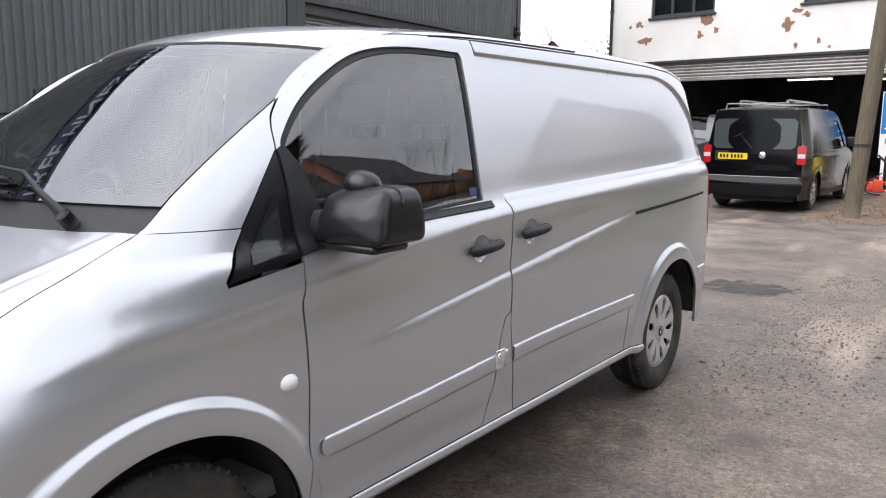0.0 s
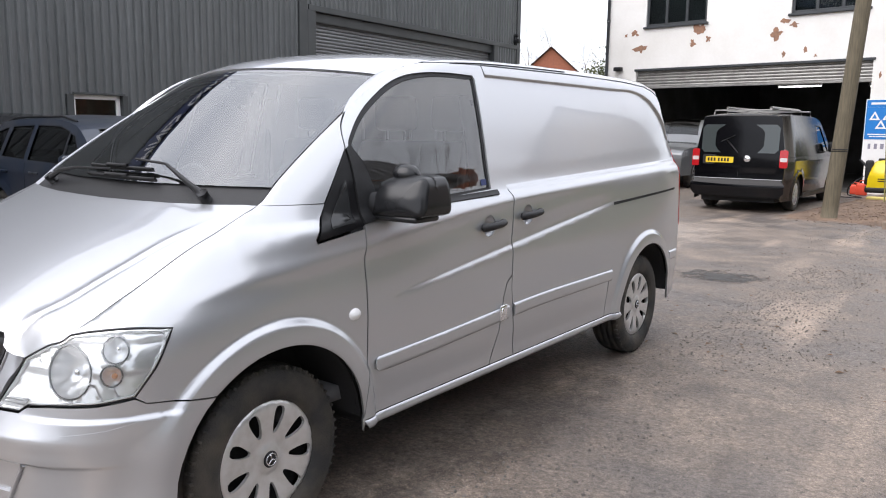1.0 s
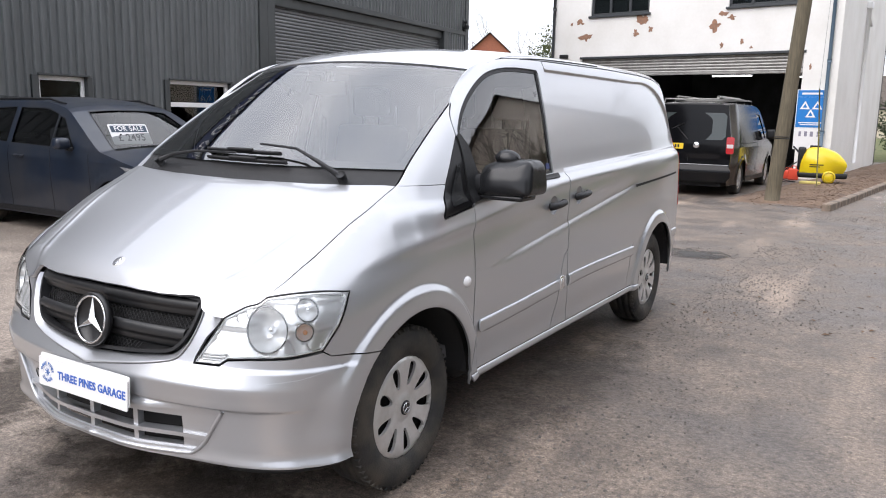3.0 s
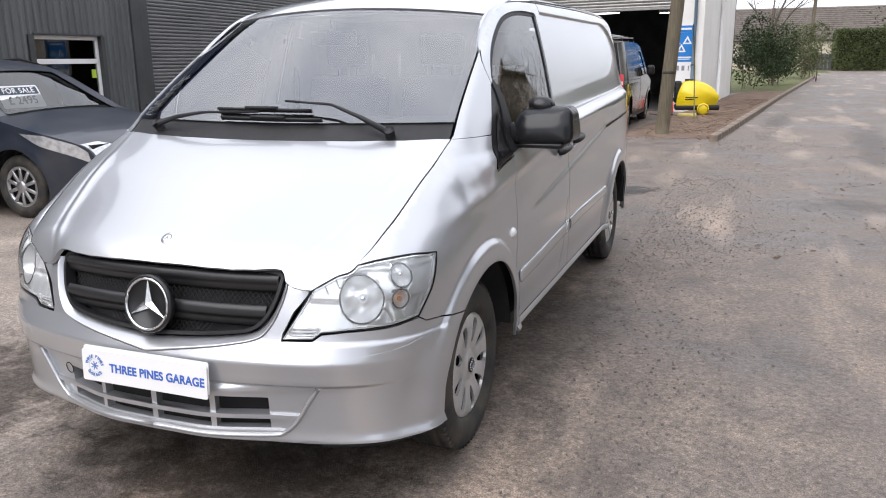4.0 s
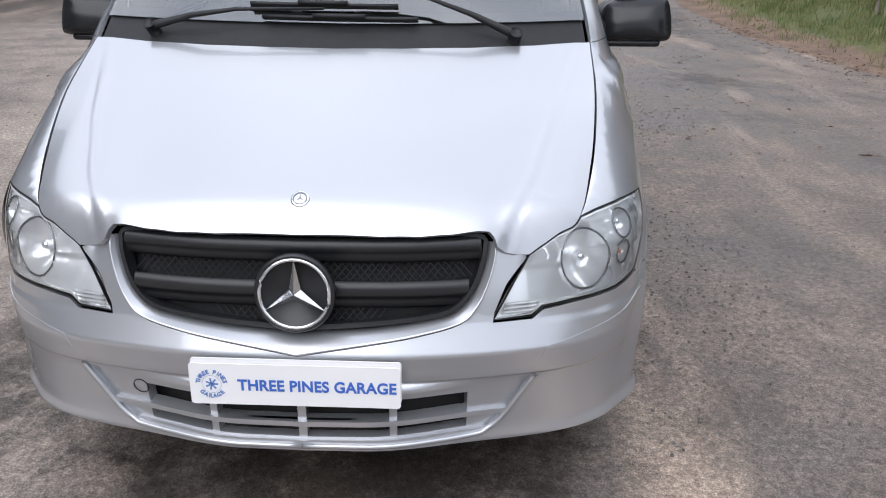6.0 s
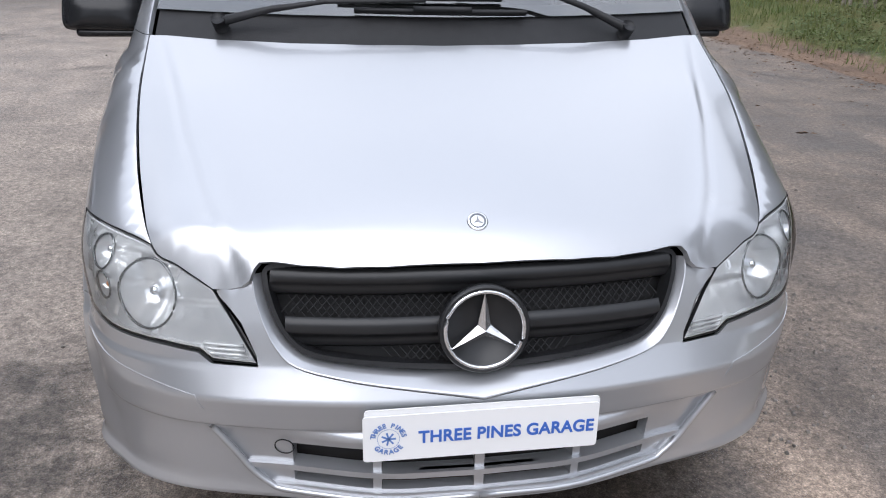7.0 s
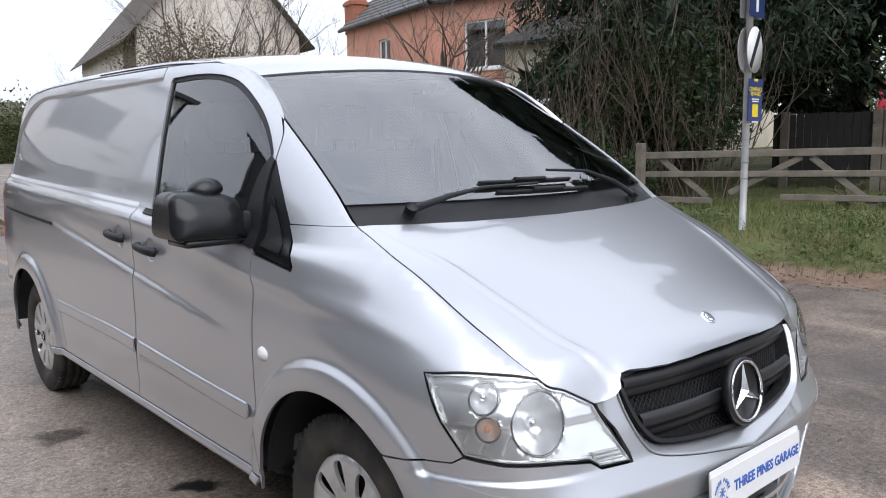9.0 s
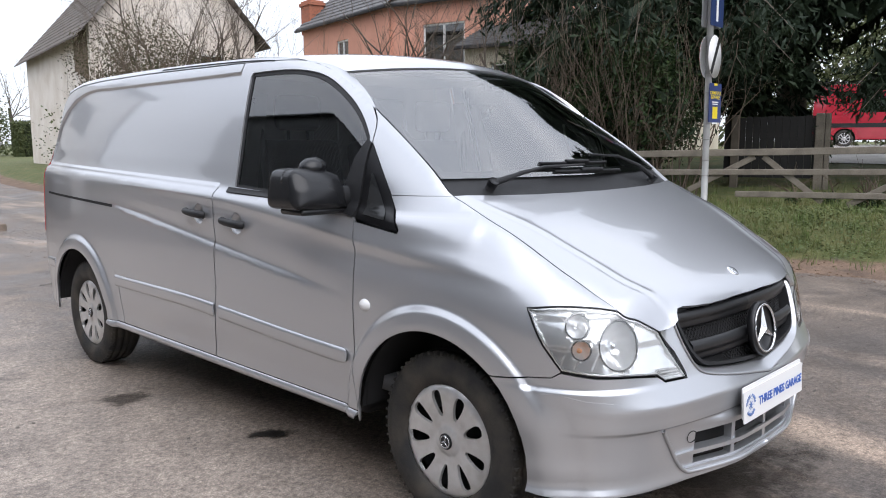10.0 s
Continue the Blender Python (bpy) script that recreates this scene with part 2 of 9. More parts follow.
def sheet(name, outline, fn, material, parent=None, holes=(), step=0.03, gap=0.0022, skirt=0.014, label="", lift=0.0, flip=False, lines=()):
    """A panel: a flat outline filled with a fine net and bent onto the form fn(a, b), with turned-in edges."""
    rings = [densify(shrink(outline, gap) if gap else outline, step)]
    for h in holes:
        h = densify(h, step)
        rings.append(h if area2(h) < 0 else h[::-1])
    if area2(rings[0]) < 0:
        rings[0].reverse()
    pts, edges, loops = [], [], []
    for rg in rings:
        i0 = len(pts)
        pts += [Vector((p[0], p[1])) for p in rg]
        edges += [(i0 + i, i0 + (i + 1) % len(rg)) for i in range(len(rg))]
        loops.append(range(i0, len(pts)))
    xs = [p.x for p in rings[0]]
    ys = [p.y for p in rings[0]]
    nx, ny = int((max(xs) - min(xs)) / step) + 1, int((max(ys) - min(ys)) / step) + 1
    cell = {}
    for p in pts:
        cell.setdefault((int(p.x // step), int(p.y // step)), []).append(p)
    # closer rows of points along creases
    for ln_ in lines:
        for p in densify(ln_, step * 0.5, False):
            ci, cj = int(p.x // step), int(p.y // step)
            if inside(p, rings[0]) and not any(inside(p, r) for r in rings[1:]) and not any((q - p).length < 0.0025 for a in (-1, 0, 1) for b in (-1, 0, 1) for q in cell.get((ci + a, cj + b), ())):
                pts.append(p)
                cell.setdefault((ci, cj), []).append(p)
    for i in range(nx + 1):
        for j in range(ny + 1):
            p = Vector((min(xs) + (i + 0.5 * (j % 2)) * step, min(ys) + j * step))
            if not inside(p, rings[0]) or any(inside(p, r) for r in rings[1:]):
                continue
            ci, cj = int(p.x // step), int(p.y // step)
            if any((q - p).length < 0.5 * step for a in (-1, 0, 1) for b in (-1, 0, 1) for q in cell.get((ci + a, cj + b), ())):
                continue
            pts.append(p)
    V, E_, F, ov, oe, of = delaunay_2d_cdt(pts, edges, [], 0, 1e-6)
    co, nor = [], []
    e = 0.002
    for v in V:
        p = Vector(fn(v.x, v.y))
        n = (Vector(fn(v.x + e, v.y)) - Vector(fn(v.x - e, v.y))).cross(Vector(fn(v.x, v.y + e)) - Vector(fn(v.x, v.y - e)))
        n = n.normalized() if n.length > 1e-12 else Vector((0, 0, 1))
        if flip:
            n = -n
        nor.append(n)
        co.append(p + n * lift)
    bm = bmesh.new()
    bv = [bm.verts.new(c) for c in co]
    for f in F:
        c = (V[f[0]] + V[f[1]] + V[f[2]]) / 3
        if not inside(c, rings[0]) or any(inside(c, r) for r in rings[1:]):
            continue
        ab, ac, bc = V[f[1]] - V[f[0]], V[f[2]] - V[f[0]], V[f[2]] - V[f[1]]
        if abs(ab.x * ac.y - ab.y * ac.x) < 3e-4 * max(ab.length, ac.length, bc.length):
            continue
        vs = [bv[i] for i in f]
        fn_ = (vs[1].co - vs[0].co).cross(vs[2].co - vs[0].co)
        if fn_.dot(nor[f[0]] + nor[f[1]] + nor[f[2]]) < 0:
            vs.reverse()
        try:
            bm.faces.new(vs)
        except ValueError:
            pass
    n_top = len(bm.verts)
    bm.verts.index_update()
    normals = nor[:]
    if skirt:
        be = [ed for ed in bm.edges if len(ed.link_faces) == 1]
        low = {}
        bm.verts.ensure_lookup_table()
        for ed in be:
            f = ed.link_faces[0]
            l = next(l for l in f.loops if l.edge == ed)
            a, b = l.vert, l.link_loop_next.vert
            q = []
            for v in (a, b):
                if v not in low:
                    low[v] = bm.verts.new(v.co - nor[v.index] * skirt)
                q.append((v, low[v]))
            ed.smooth = False
            bm.faces.new((q[1][0], q[0][0], q[0][1], q[1][1]))
    for v in [v for v in bm.verts if not v.link_faces]:
        bm.verts.remove(v)
    bm.verts.index_update()
    bm.normal_update()
    me = bpy.data.meshes.new(name)
    bm.to_mesh(me)
    bm.free()
    me.polygons.foreach_set("use_smooth", [True] * len(me.polygons))
    me.materials.append(material)
    # exact normals of the bent form on the face of the panel
    look_up = {}
    for c, n in zip(co, nor):
        look_up[(round(c.x, 5), round(c.y, 5), round(c.z, 5))] = n
    ln = [None] * len(me.loops)
    for p in me.polygons:
        for li in p.loop_indices:
            v = me.vertices[me.loops[li].vertex_index]
            n = look_up.get((round(v.co.x, 5), round(v.co.y, 5), round(v.co.z, 5)))
            ln[li] = n if n is not None and n.dot(p.normal) > 0.35 else p.normal
    me.normals_split_custom_set([tuple(n) for n in ln])
    ob = part_of(name, me, parent, None, label)
    return ob
# ---------------------------------------------------------------- the panel van
CONT = spline([(0, -0.815), (0.3, -0.800), (0.605, -0.738), (0.775, -0.640), (0.872, -0.50), (0.918, -0.32), (0.935, 0.0), (0.930, 0.5), (0.927, 1.5), (0.925, 2.6), (0.922, 3.3), (0.905, 3.7), (0.87, 3.90), (0.74, 3.985), (0.4, 4.02), (0, 4.03)], 24)
ARC = [0.0]
for a_, b_ in zip(CONT, CONT[1:]):
    ARC.append(ARC[-1] + (b_ - a_).length)
SMAX = ARC[-1]

def contour(s):
    s = min(max(s, 0.0), SMAX)
    lo, hi = 0, len(ARC) - 1
    while hi - lo > 1:
        mid = (lo + hi) // 2
        if ARC[mid] <= s:
            lo = mid
        else:
            hi = mid
    t = (s - ARC[lo]) / (ARC[hi] - ARC[lo])
    p = CONT[lo].lerp(CONT[hi], t)
    def tan(i):
        if i <= 0:
            return Vector((1, 0))
        i = min(i, len(CONT) - 2)
        return (CONT[i + 1] - CONT[i - 1]).normalized()
    d = tan(lo).lerp(tan(hi), t)
    d = d.normalized()
    return p, Vector((d.y, -d.x))

def s_of(x, y):
    """Arc length of the point of the plan outline nearest to (x, y)."""
    q = Vector((x, y))
    i = min(range(len(CONT)), key=lambda k: (CONT[k] - q).length_squared)
    best = None
    for k in (i - 1, i):
        if 0 <= k < len(CONT) - 1:
            a, b = CONT[k], CONT[k + 1]
            t = min(1, max(0, (q - a).dot(b - a) / (b - a).length_squared))
            d = (a.lerp(b, t) - q).length
            if best is None or d < best[0]:
                best = (d, ARC[k] + t * (ARC[k + 1] - ARC[k]))
    return best[1]

def SY(y):
    return s_of(0.95, y) if y > -0.5 else s_of(0.9, y)

def SX(x):
    lo = min(range(len(CONT) // 2), key=lambda k: abs(CONT[k].x - x) if CONT[k].y < 0 else 9)
    k = max(0, min(lo, len(CONT) - 2))
    if CONT[k].x > x and k:
        k -= 1
    t = (x - CONT[k].x) / (CONT[k + 1].x - CONT[k].x)
    return ARC[k] + t * (ARC[k + 1] - ARC[k])

CREASE_Y = (-0.72, -0.70, -0.67, -0.60, -0.53, -0.44, -0.34, -0.23, -0.08, 0.06)
CREASE_X = (0.472, 0.486, 0.502, 0.543, 0.577, 0.605, 0.637, 0.663, 0.703, 0.742)

def bonnet_raw(x, y):
    x = abs(x)
    # the nose sweeps back towards the lamps
    yy = y - 0.033 * (x / 0.478) ** 3 * (1 - sstep(-0.58, -0.18, y))
    z = pw([-0.80, -0.76, -0.735, -0.70, -0.651, -0.5, -0.3, 0.0, 0.2], [0.69, 0.765, 0.815, 0.862, 0.905, 0.99, 1.085, 1.21, 1.29], yy)
    xr = pw(CREASE_Y, CREASE_X, y)
    g = pw([-0.72, -0.632, -0.56, -0.3, 0.05], [0.10, 0.12, 0.14, 0.15, 0.05], y)
    w = 0.007
    soft = w * math.log(1 + math.exp(min(30, (x - xr) / w)))
    d = x - xr
    fade = 1 - 0.75 * sstep(-0.30, 0.02, y)
    return z - 0.020 * (x / 0.6) ** 2 - g * soft + fade * (0.0019 * math.exp(-((d + 0.010) / 0.013) ** 2) - 0.0025 * math.exp(-((d - 0.013) / 0.011) ** 2))

# the front corners come down to the arched upper edge of the lamps
LAMP_Y = (-0.668, -0.632, -0.592, -0.53, -0.47, -0.33, -0.15, 0.02)
LAMP_D = [z - bonnet_raw(x, y) for x, y, z in ((0.566, -0.668, 0.777), (0.64, -0.632, 0.822), (0.695, -0.592, 0.855), (0.714, -0.53, 0.895), (0.728, -0.47, 0.932), (0.752, -0.33, 1.014), (0.769, -0.15, 1.106))] + [0.0]

def bonnet_z(x, y):
    return bonnet_raw(x, y) + pw(LAMP_Y, LAMP_D, y) * sstep(pw(CREASE_Y, CREASE_X, y) - 0.06, lin2(y), abs(x))

def lin2(y):
    t = min(1, max(0, (y + 0.668) / 0.10))
    return 0.566 + 0.13 * t

# top edge of the flank: bonnet shut line, windscreen pillar, roof edge
EDGE = [(0.566, -0.668), (0.64, -0.632), (0.695, -0.592), (0.728, -0.47), (0.752, -0.33), (0.769, -0.15), (0.774, 0.044)]
EDGE = [(p.x, p.y, bonnet_z(p.x, p.y)) for p in spline([(x, y, 0) for x, y in EDGE], 4)]
EDGE += [(0.762, 0.16, 1.287), (0.733, 0.43, 1.467), (0.692, 0.80, 1.683), (0.686, 1.02, 1.750), (0.686, 1.3, 1.783), (0.688, 1.7, 1.800), (0.688, 2.5, 1.810), (0.686, 3.2, 1.806), (0.684, 3.5, 1.794), (0.675, 3.68, 1.768), (0.66, 3.79, 1.715)]
ES, ET, EO = [], [], []
for x, y, z in EDGE:
    s_ = s_of(x, y)
    p_, n_ = contour(s_)
    ES.append(s_)
    ET.append(z)
    EO.append((p_ - Vector((x, y))).length)
S_FRONT = ES[8]

def belt(y):
    return 1.165 + 0.034 * (y - 1.4)

def ridge(y):
    return pw([-0.34, -0.10, 0.11, 0.47, 0.90, 1.49, 2.6], [0.92, 0.965, 0.985, 1.018, 1.07, 1.13, 1.17], y)

def scoop(y):
    return 0.80 + 0.115 * (y - 0.49)

def press_top(y):
    if y < 3.0:
        return 1.728
    t = min(1, (y - 3.0) / 0.82)
    return belt(y) + (1.728 - belt(3.0)) * math.sqrt(max(0, 1 - t ** 2.8))

PRESSED = [True]

# bumper section: tucked foot, undercut, upright face with a sharp upper edge, shelf, lamp line
FRONT_Z = (0.18, 0.236, 0.262, 0.30, 0.36, 0.44, 0.466, 0.474, 0.51, 0.546, 0.554, 0.58, 0.62, 0.70, 0.78, 0.85, 0.92, 1.0)
FRONT_O = (0.10, 0.066, 0.046, 0.050, 0.046, 0.038, 0.035, 0.017, 0.013, 0.007, 0.009, 0.023, 0.043, 0.066, 0.092, 0.125, 0.165, 0.24)

def fold(xs, ys, x, w=0.004):
    """A folded section with slightly eased edges."""
    return sum(float(np.interp(x + d, xs, ys)) for d in (-w, -w / 2, 0, w / 2, w)) / 5

def base_off(s, z):
    p, n = contour(s)
    y = p.y
    f = 1 - sstep(0.55, 1.0, s)
    r = sstep(SY(3.70), SY(3.70) + 0.3, s) if s > 4 else 0
    o = 0.0
    if f > 0:
        fr_ = fold(FRONT_Z, FRONT_O, z)
        if z < 0.50:
            c_ = 1 - sstep(0.15, 0.50, s)
            fr_ += (0.012 + 0.10 * max(0, 0.262 - z) - fr_) * c_ * (1 - sstep(0.455, 0.475, z))
        o += f * fr_
    if f < 1:
        zz = z - (belt(max(y, 0.3)) - 1.165) * sstep(0.85, 1.05, z)
        q = pw([0.18, 0.26, 0.33, 0.40, 0.5, 0.65, 0.85, 0.98, 1.06, 1.11, 1.145, 1.17, 1.30, 1.5, 1.7, 1.85], [0.07, 0.036, 0.022, 0.02, 0.010, 0.006, 0.006, 0.014, 0.016, 0.020, 0.030, 0.052, 0.083, 0.130, 0.187, 0.24], zz)
        # shoulder scoop along the doors
        zc = scoop(y)
        k = sstep(0.46, 1.0, y) * (1 - sstep(2.3, 2.9, y))
        dz = z - zc
        q += 0.0085 * k * math.exp(-(dz / (0.060 if dz > 0 else 0.016)) ** 2)
        # soft ridge from the lamp along the shoulder
        dz = z - ridge(y)
        q -= 0.0085 * sstep(-0.45, -0.1, y) * (1 - sstep(1.9, 2.9, y)) * math.exp(-(dz / (0.035 if dz > 0 else 0.026)) ** 2)
        # pressed panel behind the door
        if PRESSED[0] and y > 1.38 and z > belt(y):
            d = min(z - belt(y) - 0.012, press_top(y) - z)
            q += 0.016 * sstep(0.0, 0.015, d) * (1 - r)
        # wheel arch lips
        for yc in (0.0, 3.2):
            rr = math.hypot(y - yc, z - 0.315)
            if rr < 0.62 and z > 0.25:
                crisp = fold((0.40, 0.412, 0.425, 0.482, 0.506, 0.54), (0.019, 0.024, 0.027, 0.021, 0.001, 0.0), rr, 0.005)
                k_ = sstep(0.66, 0.50, z) if yc == 0 and y < 0 else 0.0
                q -= crisp * (1 - k_) + k_ * 0.026 * sstep(0.57, 0.43, rr)
        # the bumper stands proud under the lamps and flares out at its foot
        if s < 1.35:
            q -= 0.010 * (1 - sstep(0.602, 0.620, z)) * (1 - sstep(1.02, 1.18, s))
            q -= 0.024 * math.exp(-((z - 0.262) / 0.024) ** 2) * (1 - sstep(1.22, 1.34, s))
        o += (1 - f) * q
    if r > 0:
        o += r * (0.10 * sstep(0.30, 0.0, z) + 0.34 * max(0, z - 1.12) ** 1.5)
    return o

def body(s, z):
    sg = -1 if s < 0 else 1
    a = abs(s)
    p, n = contour(a)
    o = base_off(a, z)
    if a > ES[0] - 0.05:
        T = pw(ES, ET, a)
        O = pw(ES, EO, a)
        y = p.y
        H = pw([-0.6, -0.3, 0.05, 0.35, 0.7, 1.1, 4.0], [0.16, 0.27, 0.31, 0.24, 0.13, 0.06, 0.05], y)
        t = 1 - (T - z) / H
        if t > 0:
            t = min(1.15, t)
            k = (O - base_off(a, T)) * sstep(ES[0] - 0.05, ES[0], a)
            o += k * (1 - math.sqrt(max(0, 1 - min(1, t) ** 2)) if t < 1 else 1) * 0.45 + k * 0.55 * t ** 2
    x = p.x - n.x * o
    return (sg * x, p.y - n.y * o, z)

def body_plain(s, z):
    """The flank without the pressed window outline."""
    PRESSED[0] = False
    p = body(s, z)
    PRESSED[0] = True
    return p

def Y(y, z):
    return (SY(y), z)

def rows(f, y0, y1, offs, n=40):
    return [[(SY(y0 + (y1 - y0) * i / n), f(y0 + (y1 - y0) * i / n) + d) for i in range(n + 1)] for d in offs]

CREASES = rows(ridge, -0.3, 2.4, (-0.03, -0.015, 0, 0.012, 0.03)) + rows(scoop, 0.46, 2.7, (-0.016, -0.009, -0.003, 0.003, 0.012))
PRESS = rows(belt, 1.51, 3.8, (-0.006, 0.0, 0.006, 0.012, 0.0155, 0.019, 0.0225, 0.026, 0.03), 70) + rows(press_top, 1.51, 3.79, (0.009, 0.003, 0.0, -0.003, -0.006, -0.009, -0.012, -0.0155, -0.021), 90)
LIPS = [[(SY(yc + q * math.cos(radians(a))), 0.315 + q * math.sin(radians(a))) for a in range(0, 181, 3)] for yc in (0.0, 3.2) for q in (0.420, 0.426, 0.45, 0.472, 0.480, 0.487, 0.494, 0.501, 0.508, 0.516, 0.54)]

def X(x, z):
    return (SX(x), z)

def edge_pts(y0, y1, n):
    """Points (s, z) along the top edge of the flank between two stations."""
    out = []
    for i in range(n + 1):
        y = y0 + (y1 - y0) * i / n
        xs = pw([e[1] for e in EDGE], [e[0] for e in EDGE], y)
        s = s_of(xs, y)
        out.append((s, pw(ES, ET, s)))
    return out

def arch(yc, a0, a1, r=0.415, n=28):
    return [Y(yc + r * math.cos(radians(a0 + (a1 - a0) * i / n)), 0.315 + r * math.sin(radians(a0 + (a1 - a0) * i / n))) for i in range(n + 1)]

van = thing("panel_van", "silver long-wheelbase panel van with black mirrors, parked on wet tarmac", "van")
BODY = {}
def mould_fn(s, z):
    """A rub strip: flat face with rounded upper and lower edges."""
    y = contour(abs(s))[0].y
    t = min(1, abs(z - 0.545 - 0.05 * sstep(0.4, 2.0, y)) / 0.034)
    p = body(s, z)
    return (p[0] + math.copysign(0.002 + 0.010 * (1 - t ** 6), s), p[1], p[2])

def sill_fn(s, z):
    """The sill swells out a little under the doors."""
    p = body(s, z + 0.02)
    return (p[0] + math.copysign(0.013 * math.sin(math.pi * min(1, max(0, (z - 0.300) / 0.045))), s), p[1], z)

for sg in (1, -1):
    def flank(name, outline, material=SILVER, **kw):
        hol = [[(sg * a, b) for a, b in h] for h in kw.pop("holes", ())]
        fn = kw.pop("fn", body)
        kw["lines"] = [[(sg * a, b) for a, b in ln_] for ln_ in kw.get("lines", ())]
        return sheet(name, [(sg * a, b) for a, b in outline], fn, material, kw.pop("parent", van), holes=hol, **kw)

    hl_out = [X(0.490, 0.622), X(0.592, 0.624), X(0.622, 0.644), X(0.70, 0.652), (s_of(0.81, -0.59), 0.658), (s_of(0.866, -0.50), 0.672), (s_of(0.884, -0.44), 0.752), (s_of(0.90, -0.378), 0.863), (s_of(0.83, -0.50), 0.874), (s_of(0.715, -0.585), 0.852), (s_of(0.64, -0.632), 0.818), (s_of(0.566, -0.668), 0.775)]
    hl_fine = [tuple(Vector(p).lerp(Vector(q), i / 5)) for p, q in zip(hl_out[3:8], hl_out[4:8]) for i in range(5)] + [hl_out[7]]
    hl_out[9:] = [(q, pw(ES, ET, q)) for q in (ES[8], ES[4], ES[0])]
    hl_top = [(v.x, v.y) for v in spline([(*h, 0) for h in hl_out[7:12]], 5)]
    hl_top = [(a, min(b, pw(ES, ET, a))) for a, b in hl_top[:10]] + [(a, pw(ES, ET, a)) for a, b in hl_top[10:]]
    hl = hl_out[:3] + hl_fine[:-1] + hl_top
    fender = [Y(-0.272, 0.632)] + arch(0, 128, -2) + [Y(0.408, 0.345), Y(0.416, 0.38), Y(0.438, 0.55), Y(0.442, 0.75), Y(0.432, 0.98), Y(0.448, 1.085), Y(0.195, 1.055), Y(0.19, 1.07), Y(0.285, 1.188)]
    fender += [(q, pw(ES, ET, q)) for q in [ES[24] + (ES[8] - ES[24]) * i / 40 for i in range(41)]] + hl_top[1:10][::-1] + hl_fine[10:][::-1] + [(s_of(0.872, -0.47), 0.652)]
    flank("front_fender", fender, step=0.02, gap=0.0008, lines=CREASES + LIPS, label="silver front wing")
    frame_line = [(v.x, v.y) for v in spline([(*Y(a, b), 0) for a, b in ((0.452, 1.385), (0.468, 1.450), (0.505, 1.502), (0.62, 1.600), (0.80, 1.697), (1.0, 1.745), (1.2, 1.762), (1.49, 1.770))], 5)]
    pillar = [Y(0.285, 1.189)] + frame_line + [Y(1.6, 1.774), Y(2.5, 1.784), Y(3.15, 1.780), Y(3.45, 1.766), Y(3.60, 1.742), Y(3.68, 1.715)] + edge_pts(3.69, 0.80, 60) + [(q, pw(ES, ET, q)) for q in [SY(0.79) + (ES[24] - SY(0.79)) * i / 40 for i in range(41)]]
    flank("roof_rail", pillar, fn=body_plain, step=0.025)
    win = [Y(0.475, 1.14), Y(0.465, 1.36), Y(0.50, 1.44), Y(0.62, 1.55), Y(0.80, 1.655), Y(0.95, 1.698), Y(1.15, 1.715), Y(1.39, 1.716), Y(1.402, 1.70), Y(1.375, 1.30), Y(1.37, 1.185)]
    win = [(v.x, v.y) for v in spline([(*h, 0) for h in win[:8]], 5)] + win[8:]
    door = [Y(0.412, 0.345), Y(0.442, 0.55), Y(0.446, 0.75), Y(0.436, 0.98), Y(0.452, 1.10)] + frame_line + [Y(1.505, 1.4), Y(1.51, 1.15)]
    if sg > 0:
        door += [Y(1.492, 0.76), Y(1.45, 0.735), Y(1.42, 0.66), Y(1.39, 0.50), Y(1.325, 0.345)]
        flank("fuel_flap", [Y(1.492, 0.755), Y(1.495, 0.69), Y(1.545, 0.345), Y(1.33, 0.345), Y(1.394, 0.50), Y(1.424, 0.66), Y(1.453, 0.732)])
    else:
        door += [Y(1.49, 0.7), Y(1.545, 0.345)]
    cups = [[Y(y_ + 0.050 * math.cos(q), z_ + 0.050 * math.sin(q)) for q in (2 * math.pi * i / 28 for i in range(28))] for y_, z_ in ((1.300, 1.019), (1.650, 1.045))]
    flank("front_door", door, fn=body_plain, holes=[win, cups[0]], step=0.022, lines=CREASES, label="silver cab door with a black-framed window")
    flank("door_glass", win, GLASS_DOOR, fn=body_plain, skirt=0, lift=-0.012, gap=-0.01, step=0.025)
    seal = shrink(win, 0.017)
    flank("window_seal", win, BLACK_PLASTIC, fn=body_plain, holes=[seal], lift=-0.008, gap=-0.004, skirt=0.01)
    slide = [Y(1.55, 0.345), Y(1.495, 0.7), Y(1.515, 1.15), Y(1.51, 1.4), Y(1.495, 1.769), Y(2.5, 1.781), Y(2.66, 1.780), Y(2.665, 1.25), Y(2.67, 0.66), Y(2.62, 0.60), Y(2.60, 0.345)]
    flank("sliding_door", slide, step=0.02, holes=[cups[1]], lines=CREASES + PRESS, label="silver blind side panel with a pressed window outline")
    quarter = [Y(2.665, 0.66), Y(2.66, 1.25), Y(2.656, 1.780), Y(3.15, 1.776), Y(3.45, 1.762), Y(3.60, 1.738), Y(3.68, 1.708), Y(3.77, 1.60), Y(3.84, 1.38), Y(3.86, 1.15), Y(3.86, 0.30), Y(3.64, 0.285)] + arch(3.2, 2, 178) + [Y(2.77, 0.345), Y(2.605, 0.345), Y(2.625, 0.60)]
    flank("rear_quarter", quarter, step=0.02, lines=PRESS + LIPS + CREASES[-5:], label="silver rear side panel over the wheel")
    sill = [Y(0.418, 0.325), Y(0.412, 0.3445), Y(2.785, 0.3445), Y(2.79, 0.325), Y(2.74, 0.302), Y(0.44, 0.302)]
    flank("sill", sill, fn=sill_fn, step=0.02)
